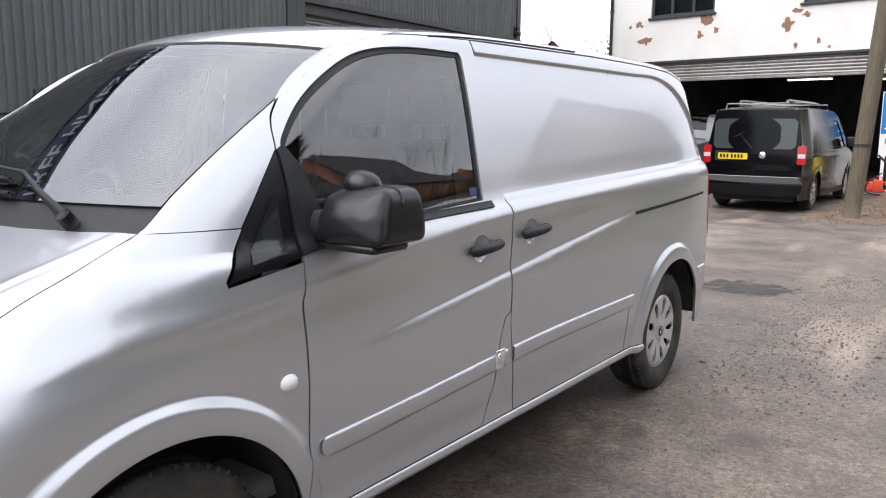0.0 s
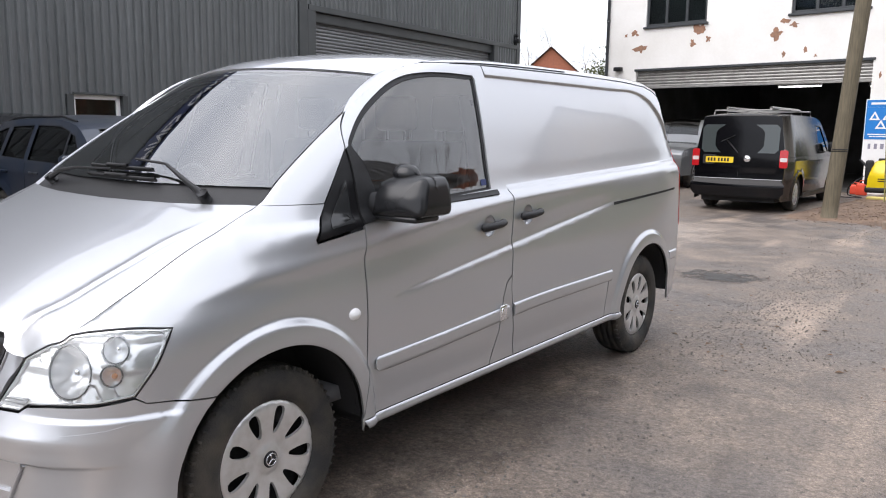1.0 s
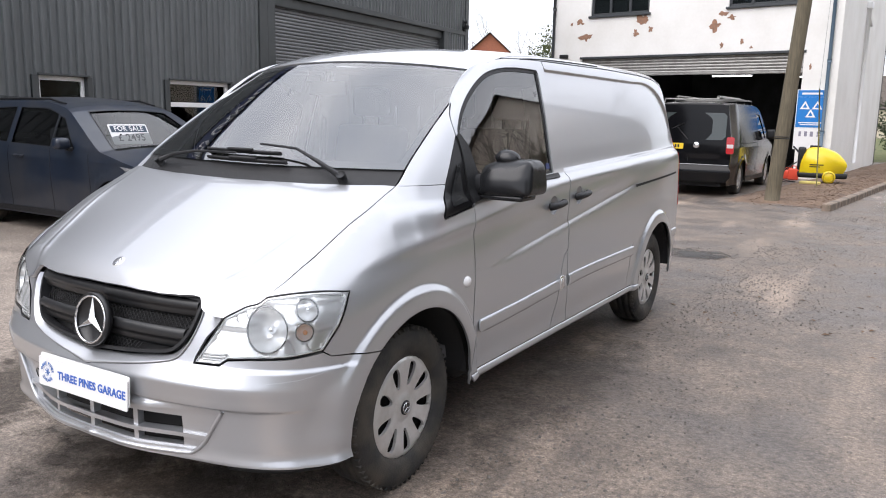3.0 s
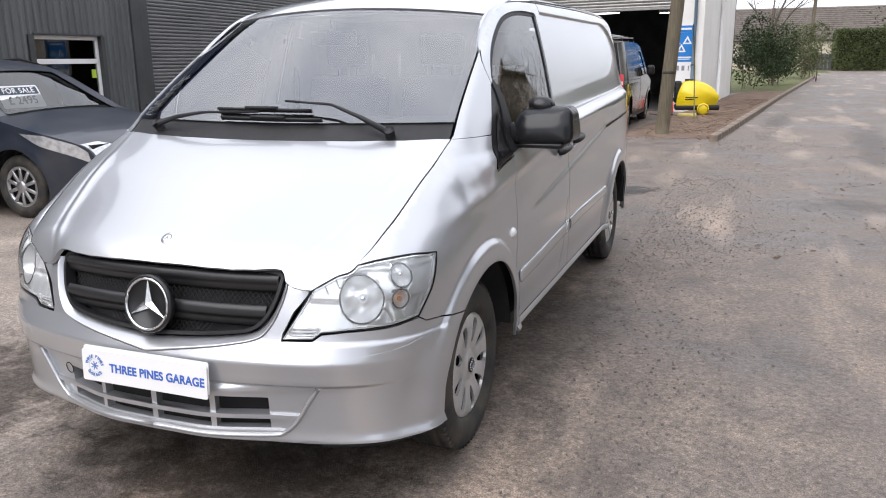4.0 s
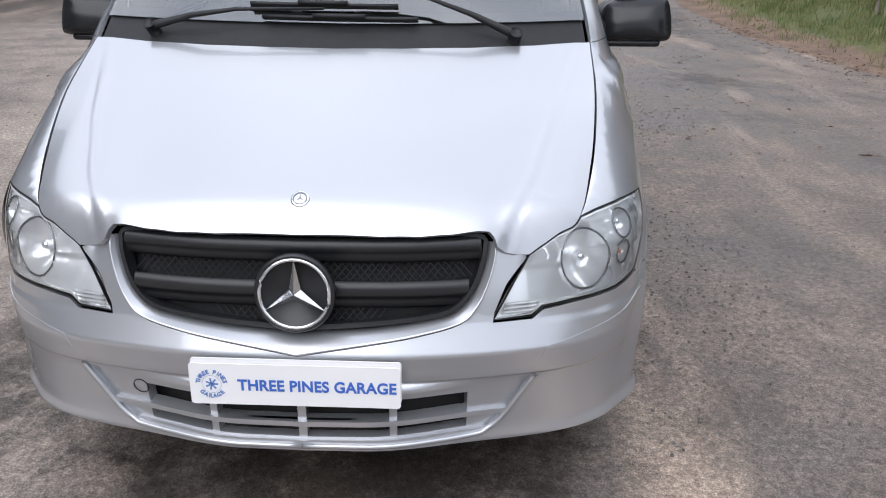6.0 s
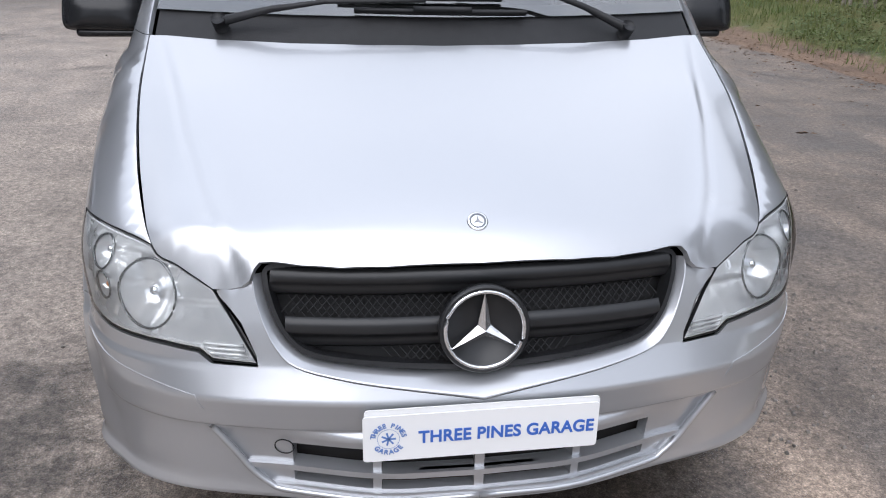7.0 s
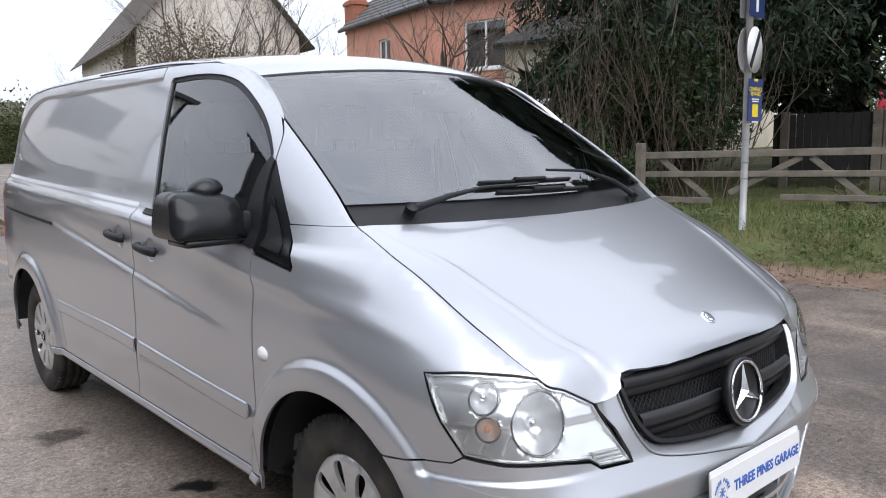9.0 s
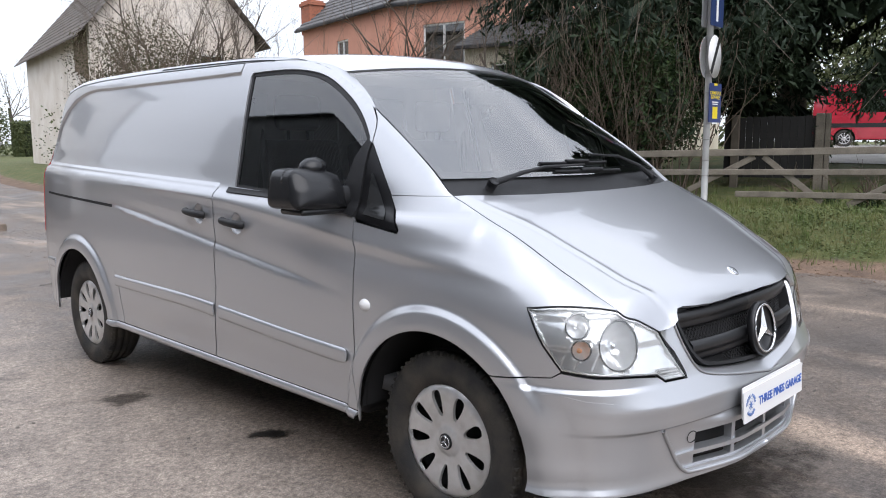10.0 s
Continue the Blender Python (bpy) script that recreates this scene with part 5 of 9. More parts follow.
    # dark mud and leaf stain in ragged blotches
    stain = noise_(1.1, 9, 0.74, 0.4)
    col = mixc(ramp(stain, 0.54, 0.66, (0, 0, 0, 1), (0.62, 0.62, 0.62, 1)), col, (0.060, 0.050, 0.043, 1))
    soil = mixc(ramp(mid, 0.4, 0.65), (0.205, 0.138, 0.095, 1), (0.105, 0.072, 0.052, 1))
    soil = mixc(0.7, soil, fine, "OVERLAY")
    grass = mixc(ramp(mid, 0.38, 0.62), (0.060, 0.085, 0.022, 1), (0.125, 0.118, 0.045, 1))
    grass = mixc(0.6, grass, fine, "OVERLAY")
    jag = math_("SUBTRACT", mid, 0.5)
    def edge(sock):
        s = n.new("ShaderNodeMath")
        s.operation = "MULTIPLY_ADD"
        s.inputs[1].default_value = 1.3
        l.new(mid, s.inputs[0])
        a = n.new("ShaderNodeMath")
        a.operation = "ADD"
        a.inputs[1].default_value = -0.65
        l.new(sock, a.inputs[0])
        l.new(a.outputs[0], s.inputs[2])
        return ramp(s.outputs[0], 0.36, 0.60)
    fs, fg = edge(sep.outputs["Green"]), edge(sep.outputs["Red"])
    col = mixc(fs, col, soil)
    col = mixc(fg, col, grass)
    l.new(col, p.inputs["Base Color"])
    wet = ramp(big, 0.46, 0.58, (0.62, 0.62, 0.62, 1), (0.40, 0.40, 0.40, 1))
    wet2 = ramp(mid, 0.40, 0.62, (0.42, 0.42, 0.42, 1), (0.72, 0.72, 0.72, 1))
    rough = mixc(0.55, wet, wet2)
    dry = math_("MAXIMUM", fs, fg)
    rough = mixc(dry, rough, (0.9, 0.9, 0.9, 1))
    l.new(rough, p.inputs["Roughness"])
    p.inputs["Specular IOR Level"].default_value = 0.42
    b1 = n.new("ShaderNodeBump")
    b1.inputs["Strength"].default_value, b1.inputs["Distance"].default_value = 0.34, 0.005
    l.new(vo.outputs["Distance"], b1.inputs["Height"])
    b2 = n.new("ShaderNodeBump")
    b2.inputs["Strength"].default_value, b2.inputs["Distance"].default_value = 0.5, 0.02
    l.new(fine, b2.inputs["Height"])
    l.new(b1.outputs["Normal"], b2.inputs["Normal"])
    l.new(b2.outputs["Normal"], p.inputs["Normal"])
    return m

def axis(lo, hi, step, far):
    a = list(np.arange(lo, hi + 1e-6, step))
    d, left, right = step, [], []
    x = hi
    while x < far:
        d *= 1.35
        x += d
        right.append(x)
    d, x = step, lo
    while x > -far:
        d *= 1.35
        x -= d
        left.append(x)
    return left[::-1] + a + right

gx, gy = axis(-12, 16, 0.28, 900), axis(-6, 36, 0.28, 900)
gv = [(x, y, ground_z(x, y) + (0.006 * noise.noise((x * 0.9, y * 0.9, 0)) if abs(x) < 30 and abs(y) < 60 and not (abs(x) < 1.3 and -1 < y < 4.2) else 0)) for y in gy for x in gx]
nx_ = len(gx)
gf = [(j * nx_ + i, j * nx_ + i + 1, (j + 1) * nx_ + i + 1, (j + 1) * nx_ + i) for j in range(len(gy) - 1) for i in range(nx_ - 1)]
gm = bpy.data.meshes.new("ground")
gm.from_pydata(gv, [], gf)
gm.polygons.foreach_set("use_smooth", [True] * len(gm.polygons))
ca = gm.color_attributes.new("cover", "FLOAT_COLOR", "POINT")
for i, (x, y, z) in enumerate(gv):
    ca.data[i].color = (*masks(x, y), 1)
gm.materials.append(ground_material())
tagged(new("ground", gm), "wet patched tarmac lane and yard with a grass bank", "ground", kind="structure")

STONE = mat("stone_chips", (0.100, 0.090, 0.082), 0.7, vary=0.8, scale=40, tint=(0.28, 0.25, 0.225))
LEAF_DRY = mat("dead_leaves", (0.11, 0.065, 0.038), 0.8, vary=0.8, scale=30, tint=(0.20, 0.12, 0.07))
rnd = random.Random(7)

def scatter(name, label, material, spots, build, category):
    b = []
    verts, faces = [], []
    for x, y in spots:
        vs, fs = build()
        k = len(verts)
        z = ground_z(x, y)
        verts += [(x + v[0], y + v[1], z + v[2]) for v in vs]
        faces += [tuple(k + i for i in f) for f in fs]
    me = bpy.data.meshes.new(name)
    me.from_pydata(verts, [], faces)
    me.materials.append(material)
    return tagged(new(name, me), label, category, kind="stuff")

def chip(lo=0.006, hi=0.022):
    def f():
        r = lo + (hi - lo) * rnd.random() ** 2.2
        q = rnd.random() * 6.28
        pts = [(r * (0.8 + 0.5 * rnd.random()) * math.cos(q + a), r * (0.7 + 0.5 * rnd.random()) * math.sin(q + a), -0.002) for a in (0, 1.57, 3.14, 4.71)]
        t = [(x * 0.55, y * 0.55, r * (0.5 + 0.5 * rnd.random())) for x, y, _ in pts]
        return pts + t, [(4, 5, 6, 7), (0, 1, 5, 4), (1, 2, 6, 5), (2, 3, 7, 6), (3, 0, 4, 7)]
    return f

def gravel_spots(n):
    out = []
    while len(out) < n:
        y = rnd.uniform(3.6, 13)
        c = 1.55 + 0.02 * (y - 4)
        x = rnd.gauss(c, 0.55)
        if noise.noise((x * 1.2, y * 1.2, 3)) + 0.35 > rnd.random() * 0.9 and not (x < 1.0 and y < 4.2):
            out.append((x, y))
    return out
scatter("gravel", "loose grey stone chips strewn on the tarmac", STONE, gravel_spots(2600) + [(1.0 + abs(rnd.gauss(0.1, 0.45)), rnd.uniform(-0.4, 7.5)) for _ in range(3200)], chip(0.003, 0.0105), "gravel")
scatter("grit", "sparse stone chips on the lane", STONE, [(rnd.uniform(1.0, 5.2), rnd.uniform(-2.4, 12)) for _ in range(900)] + [(rnd.uniform(-8, -1.0), rnd.uniform(-2, 8)) for _ in range(500)], chip(0.003, 0.012), "gravel")

def leaf():
    q, r = rnd.random() * 6.28, 0.012 + 0.022 * rnd.random()
    c, s_ = math.cos(q), math.sin(q)
    z = 0.004 + 0.008 * rnd.random()
    p = [(-r, 0, 0.001), (0, r * 0.5, z), (r, 0, 0.002), (0, -r * 0.5, z * 0.7)]
    return [(x * c - y * s_, x * s_ + y * c, zz) for x, y, zz in p], [(0, 1, 2), (0, 2, 3)]
ls = []
for _ in range(2600):
    y = rnd.uniform(-6, 12)
    ls.append((lin(ROAD_Y, ROAD_X, y) + rnd.gauss(0.15, 0.35), y))
for _ in range(2600):
    y = rnd.uniform(12.3, 26)
    ls.append((lin(KERB_Y, KERB_X, y) - abs(rnd.gauss(0, 0.75)) - 0.12, y))
for _ in range(300):
    ls.append((rnd.uniform(0.3, 5.0), rnd.uniform(3, 13)))
scatter("leaf_litter", "brown dead leaves along the lane edges", LEAF_DRY, ls, leaf, "leaves")

GRASS_BLADE = mat("grass_blades", (0.085, 0.125, 0.028), 0.7, vary=0.9, scale=3.0, tint=(0.20, 0.185, 0.075), fine=0.5)
def blade():
    q, h = rnd.random() * 6.28, 0.05 + 0.13 * rnd.random() ** 1.6
    w, lean = 0.0035 + 0.003 * rnd.random(), h * rnd.uniform(0.1, 0.9)
    c, s_ = math.cos(q), math.sin(q)
    a = rnd.random() * 6.28
    lx, ly = lean * math.cos(a), lean * math.sin(a)
    return [(-w * c, -w * s_, -0.01), (w * c, w * s_, -0.01), (lx * 0.4 + w * 0.7 * c, ly * 0.4 + w * 0.7 * s_, h * 0.6), (lx * 0.4 - w * 0.7 * c, ly * 0.4 - w * 0.7 * s_, h * 0.6), (lx, ly, h * 0.95)], [(0, 1, 2, 3), (3, 2, 4)]
gs = []
while len(gs) < 42000:
    y = rnd.uniform(-7, 16)
    d = rnd.uniform(0.2, 4.2) if rnd.random() < 0.8 else rnd.uniform(0.1, 8)
    x = lin(ROAD_Y, ROAD_X, y) + d
    if noise.noise((x * 1.5, y * 1.5, 1)) + 0.55 > rnd.random() and (d > 0.7 or rnd.random() < 0.35):
        gs.append((x, y))
scatter("grass", "short rough green grass on the roadside bank", GRASS_BLADE, gs, blade, "grass")
IVY = mat("ivy_leaves", (0.018, 0.036, 0.012), 0.55, vary=0.8, scale=5, tint=(0.045, 0.070, 0.020), spec=0.25)
def weed():
    q, r = rnd.random() * 6.28, 0.008 + 0.014 * rnd.random()
    h = 0.02 + 0.09 * rnd.random()
    t = rnd.uniform(-0.5, 0.5)
    c, s_ = math.cos(q), math.sin(q)
    p = [(-r, 0, h), (0, r * 0.8, h + t * r), (r, 0, h + 0.3 * r), (0, -r * 0.8, h - t * r)]
    return [(x * c - y * s_, x * s_ + y * c, z) for x, y, z in p], [(0, 1, 2, 3)]
ws = []
while len(ws) < 16000:
    y = rnd.uniform(-4, 9)
    x = lin(ROAD_Y, ROAD_X, y) + rnd.uniform(0.5, 2.9)
    if noise.noise((x * 0.8, y * 0.8, 5)) > -0.05:
        ws.append((x, y))
scatter("ground_ivy", "low green weeds and creeping ivy on the bank", mat("weeds", (0.065, 0.100, 0.028), 0.65, vary=0.9, scale=4, tint=(0.13, 0.14, 0.05)), ws, weed, "weeds")

# stains, damp and painted contact shade: thin ragged films on the tarmac
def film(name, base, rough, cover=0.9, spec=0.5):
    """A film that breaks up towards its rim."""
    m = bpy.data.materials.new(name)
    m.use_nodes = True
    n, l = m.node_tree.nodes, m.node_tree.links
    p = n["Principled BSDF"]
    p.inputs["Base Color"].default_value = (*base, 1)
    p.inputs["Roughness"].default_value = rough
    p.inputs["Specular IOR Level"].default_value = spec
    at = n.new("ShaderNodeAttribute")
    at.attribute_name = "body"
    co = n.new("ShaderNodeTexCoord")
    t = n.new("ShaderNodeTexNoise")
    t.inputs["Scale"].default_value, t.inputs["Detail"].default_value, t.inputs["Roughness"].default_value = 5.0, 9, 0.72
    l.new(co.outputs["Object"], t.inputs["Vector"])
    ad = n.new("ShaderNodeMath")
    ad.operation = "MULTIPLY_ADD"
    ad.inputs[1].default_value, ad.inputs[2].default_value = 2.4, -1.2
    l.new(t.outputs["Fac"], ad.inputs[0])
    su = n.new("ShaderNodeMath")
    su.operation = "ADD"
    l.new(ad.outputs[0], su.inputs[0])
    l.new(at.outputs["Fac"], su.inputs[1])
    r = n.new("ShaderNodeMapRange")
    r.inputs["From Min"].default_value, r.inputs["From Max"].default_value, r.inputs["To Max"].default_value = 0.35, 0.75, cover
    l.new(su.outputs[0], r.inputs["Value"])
    g = n.new("ShaderNodeTexNoise")
    g.inputs["Scale"].default_value, g.inputs["Detail"].default_value = 90, 3
    l.new(co.outputs["Object"], g.inputs["Vector"])
    bp = n.new("ShaderNodeBump")
    bp.inputs["Strength"].default_value, bp.inputs["Distance"].default_value = 0.5 * min(1, rough * 2), 0.004
    l.new(g.outputs["Fac"], bp.inputs["Height"])
    l.new(bp.outputs["Normal"], p.inputs["Normal"])
    tr = n.new("ShaderNodeBsdfTransparent")
    mx = n.new("ShaderNodeMixShader")
    l.new(r.outputs["Result"], mx.inputs["Fac"])
    l.new(tr.outputs["BSDF"], mx.inputs[1])
    l.new(p.outputs["BSDF"], mx.inputs[2])
    l.new(mx.outputs["Shader"], n["Material Output"].inputs["Surface"])
    return m

def blotch(name, label, category, cx, cy, rx, ry, turn, material):
    c, s_ = math.cos(radians(turn)), math.sin(radians(turn))
    vs, fs, am = [], [], []
    N, M = 7, 28
    for i in range(N + 1):
        for j in range(M):
            q = 2 * math.pi * j / M
            u, v = rx * i / N * math.cos(q), ry * i / N * math.sin(q)
            x, y = cx + u * c - v * s_, cy + u * s_ + v * c
            near = 0.006 * noise.noise((x * 0.9, y * 0.9, 0)) if not (abs(x) < 1.3 and -1 < y < 4.2) else 0
            vs.append((x, y, ground_z(x, y) + max(0, near) + 0.005))
            am.append(1 - i / N)
    for i in range(N):
        for j in range(M):
            k = (j + 1) % M
            fs.append((i * M + j, (i + 1) * M + j, (i + 1) * M + k, i * M + k))
    me = bpy.data.meshes.new(name)
    me.from_pydata(vs, [], fs[:])
    at = me.attributes.new("body", "FLOAT", "POINT")
    at.data.foreach_set("value", am)
    me.materials.append(material)
    return tagged(new(name, me), label, category, kind="stuff")

OIL = film("oil_stain", (0.018, 0.017, 0.016), 0.35)
DAMP_SHADE = film("damp_shade_tarmac", (0.055, 0.046, 0.039), 0.34, 0.55)
THIN_DAMP_SHADE = film("thin_damp_shade_tarmac", (0.060, 0.050, 0.042), 0.45, 0.32)
MUD = film("dark_gravel_mud", (0.035, 0.032, 0.030), 0.55, 0.85)
blotch("oil_stain", "black oil stain on the yard tarmac beside the van", "stain", -0.78, 1.25, 0.20, 0.10, -45, OIL)
blotch("damp_shade_patch", "damp dark patch on the yard tarmac", "stain", -1.05, 2.32, 0.30, 0.18, 10, DAMP_SHADE)
# the next two films paint the van's contact shade together with the damp
blotch("damp_shade_patch", "damp tarmac with painted shade under the front bumper", "stain", 0.1, -0.55, 1.25, 0.55, 4, DAMP_SHADE)
blotch("damp_shade_patch", "damp tarmac with the van's painted shadow along its sill", "stain", 0.92, 1.6, 0.45, 2.3, 2, THIN_DAMP_SHADE)
blotch("damp_shade_patch", "damp tarmac in the yard beside the front bumper", "stain", -1.45, -0.2, 0.95, 1.1, 10, DAMP_SHADE)
blotch("damp_shade_patch", "darker damp wheel track along the lane", "stain", 3.75, 12.5, 0.65, 6.5, -4, THIN_DAMP_SHADE)
blotch("damp_shade_patch", "darker damp wheel track beside the kerb", "stain", 2.35, 16.5, 0.45, 6.5, -5, THIN_DAMP_SHADE)
blotch("damp_shade_patch", "dark damp patch across the lane", "stain", 2.9, 6.0, 0.55, 0.8, 20, THIN_DAMP_SHADE)
blotch("mud_patch", "dark patch of wet gravel behind the van", "gravel", 0.45, 6.3, 0.75, 0.6, 20, MUD)

# ---------------------------------------------------------------- foliage makers
def leaves_mesh(name, spots, size, aspect=0.5, droop=0.0, seed=1):
    """One mesh of many small leaves: spots are (point, outward direction)."""
    r = random.Random(seed)
    verts, faces = [], []
    for p, d in spots:
        s = size * r.uniform(0.6, 1.4)
        ax = Vector((r.gauss(0, 1), r.gauss(0, 1), r.gauss(0, 0.7)))
        ax = (ax * 0.7 + d * 0.6 - Vector((0, 0, droop))).normalized()
        w = ax.cross(Vector((r.gauss(0, 1), r.gauss(0, 1), r.gauss(0, 1)))).normalized() * s * aspect
        k = len(verts)
        nrm = ax.cross(w).normalized() * s * 0.15
        verts += [p - ax * s * 0.5, p + w * 0.5 + nrm, p + ax * s * 0.5, p - w * 0.5 + nrm]
        faces.append((k, k + 1, k + 2, k + 3))
    me = bpy.data.meshes.new(name)
    me.from_pydata([tuple(v) for v in verts], [], faces)
    return me

def twig(bm_list, p, d, length, rad, depth, r, spread=0.5, up=0.15):
    """A tapering limb that forks; collects its pieces as (points, radii)."""
    pts, rs = [p], [rad]
    q, dd = p.copy(), d.copy()
    n = 4
    for i in range(n):
        dd = (dd + Vector((r.gauss(0, 0.13), r.gauss(0, 0.13), r.gauss(0, 0.10) + up * 0.12))).normalized()
        q = q + dd * (length / n)
        pts.append(q.copy())
        rs.append(rad * (1 - 0.55 * (i + 1) / n))
    bm_list.append((pts, rs))
    if depth > 0:
        for k in range(r.choice((2, 3, 3))):
            i = r.randint(1, n)
            nd = (dd + Vector((r.gauss(0, spread), r.gauss(0, spread), r.gauss(0, spread * 0.7) + up))).normalized()
            twig(bm_list, pts[i], nd, length * r.uniform(0.5, 0.75), rs[i] * 0.68, depth - 1, r, spread, up)

def limbs_mesh(pieces, n=5):
    b = bmesh.new()
    for pts, rs in pieces:
        tube(b, pts, [max(0.0025, x) for x in rs], n if rs[0] > 0.02 else 3, cap=False)
    return b

BARK = mat("bark", (0.085, 0.068, 0.052), 0.9, vary=0.8, scale=9, bump=0.6, bump_scale=40, tint=(0.15, 0.125, 0.10))
STEM = mat("brown_stems", (0.105, 0.078, 0.056), 0.85, vary=0.8, scale=6, tint=(0.19, 0.145, 0.105))
NEEDLE = mat("yew_needles", (0.010, 0.019, 0.011), 0.65, vary=0.9, scale=1.2, tint=(0.026, 0.040, 0.018), fine=0.4, spec=0.2)
HEDGE = mat("hedge_leaves", (0.050, 0.070, 0.020), 0.65, vary=0.9, scale=2.0, tint=(0.095, 0.105, 0.034), fine=0.4)

def bare_tree(x, y, h, seed, label, depth=4, stems=1, group="", spread=0.45):
    r = random.Random(seed)
    t = thing("tree", label, "tree", group, m=Matrix.Translation((x, y, ground_z(x, y) - 0.05)))
    pcs = []
    for i in range(stems):
        q = r.random() * 6.28
        st = Vector((0.12 * math.cos(q) * (stems > 1), 0.12 * math.sin(q) * (stems > 1), 0))
        twig(pcs, st, Vector((r.gauss(0, 0.15), r.gauss(0, 0.15), 1)).normalized(), h * 0.5, h * 0.022 / (stems ** 0.4), depth, r, spread)
    k = max(1, stems)
    part("trunk", limbs_mesh(pcs[:1], 8), BARK, t)
    part("crown", limbs_mesh(pcs[1:], 4), BARK, t)
    return t

def bush(name, x0, x1, y0, y1, h, n, size, material, label, seed, lumps=9, ragged=0.25, category="bush", z0=None, stems=True, core=True):
    """A leafy mass of overlapping lumps with leaves thrown over and through it."""
    r = random.Random(seed)
    cx, cy = (x0 + x1) / 2, (y0 + y1) / 2
    gz = ground_z(cx, cy) if z0 is None else z0
    t = thing(name, label, category, m=Matrix.Translation((cx, cy, gz)))
    balls = []
    for i in range(lumps):
        px, py = r.uniform(x0, x1) - cx, r.uniform(y0, y1) - cy
        rr = r.uniform(0.55, 1.0) * min(x1 - x0, y1 - y0, h) * 0.5
        balls.append((Vector((px, py, max(rr * 0.6, r.uniform(0.3, 1.0) * (h - rr)))), rr))
    spots = []
    while len(spots) < n:
        c, rr = r.choice(balls)
        d = Vector((r.gauss(0, 1), r.gauss(0, 1), r.gauss(0, 1))).normalized()
        k = rr * (1 + r.gauss(0, ragged * 0.5)) * (0.75 + 0.25 * r.random() ** 0.3)
        k *= 1 + ragged * noise.noise(tuple((c + d * rr) * 2.2))
        p = c + d * k
        if p.z > 0:
            spots.append((p, d))
    me = leaves_mesh("leaves", spots, size, 0.6, 0.1, seed)
    me.materials.append(material)
    part_of("leaves", me, t)["kind"] = "stuff"
    pcs = []
    if stems:
        for i in range(max(5, lumps)):
            c, rr = r.choice(balls)
            p = Vector((c.x * 0.9, c.y * 0.9, 0))
            twig(pcs, p, (c + Vector((0, 0, rr)) - p).normalized(), max(0.4, (c.z + rr) * 0.8), 0.02, 2, r)
        part("stem_growth", limbs_mesh(pcs), STEM, t)["kind"] = "stuff"
    return t

# ---------------------------------------------------------------- dark clad workshop
CLAD = mat("dark_grey_cladding", (0.085, 0.092, 0.095), 0.42, 0.0, vary=0.7, scale=0.8, tint=(0.125, 0.134, 0.137), fine=0.25, stretch=(1, 3.0, 0.35), coat=0.1)
CLAD_TRIM = mat("dark_grey_flashing", (0.040, 0.045, 0.047), 0.45, vary=0.5, scale=2, tint=(0.065, 0.07, 0.072))
SHUTTER = mat("grey_shutter", (0.185, 0.19, 0.195), 0.42, 0.4, vary=0.6, scale=1.6, tint=(0.12, 0.125, 0.13), stretch=(1, 0.4, 3))
UPVC = mat("white_upvc", (0.78, 0.78, 0.78), 0.3, vary=0.25, scale=4, tint=(0.66, 0.66, 0.65))
# near-black colour stands in for the shade of the unlit rooms
ROOM_SHADE = mat("room_shade", (0.02, 0.02, 0.022), 0.9)

wx = lambda y: -10.1 - 0.055 * (y - 9.0)
shop = thing("workshop", "dark grey corrugated metal workshop with a roller shutter", "building", m=Matrix.Translation((-10.1, 9.0, 0)) @ Matrix.Rotation(math.atan(0.055), 4, "Z"))
# local frame: y along the wall from the datum, x outwards
def clad(y0, y1, z0, z1, holes=(), pitch=0.16):
    """Trapezoid ribs running up the wall; cells that fall in a hole are left out."""
    b = bmesh.new()
    prof = []
    y = y0
    while y < y1 - 1e-6:
        for dy, dx in ((0.0, 0.0), (0.020, 0.036), (0.062, 0.036), (0.082, 0.0)):
            if y + dy < y1:
                prof.append((y + dy, dx))
        y += pitch
    prof.append((y1, 0.0))
    zs = sorted({z0, z1, *[h for q in holes for h in q[2:]]})
    ys = sorted({round(p[0], 4) for p in prof} | {q for h in holes for q in h[:2]})
    def dx(yy):
        return float(np.interp(yy, [p[0] for p in prof], [p[1] for p in prof]))
    grid = {}
    def vert(yy, zz):
        k = (round(yy, 4), round(zz, 4))
        if k not in grid:
            grid[k] = b.verts.new((dx(yy), yy, zz))
        return grid[k]
    for a, c in zip(ys, ys[1:]):
        for lo, hi in zip(zs, zs[1:]):
            if any(h[0] - 1e-6 <= a and c <= h[1] + 1e-6 and h[2] - 1e-6 <= lo and hi <= h[3] + 1e-6 for h in holes):
                continue
            b.faces.new((vert(a, lo), vert(c, lo), vert(c, hi), vert(a, hi)))
    return b
W1, W2, SH = (-3.86, -2.95, 0.80, 1.97), (-1.12, 0.52, 0.76, 2.02), (1.86, 10.05, 0.0, 4.05)
part("cladding", clad(-22, 11.5, 0.0, 7.9, (W1, W2, SH)), CLAD, shop, smooth=False)
b = bmesh.new()
box(b, (-0.40, -22, 0), (-0.36, W1[0], 7.9))
box(b, (-0.40, W1[1], 0), (-0.36, W2[0], 7.9))
box(b, (-0.40, W2[1], 0), (-0.36, SH[0], 7.9))
box(b, (-0.40, W1[0], W1[3]), (-0.36, W1[1], 7.9))
box(b, (-0.40, W2[0], W2[3]), (-0.36, W2[1], 7.9))
box(b, (-0.40, SH[0], SH[3]), (-0.36, 11.5, 7.9))
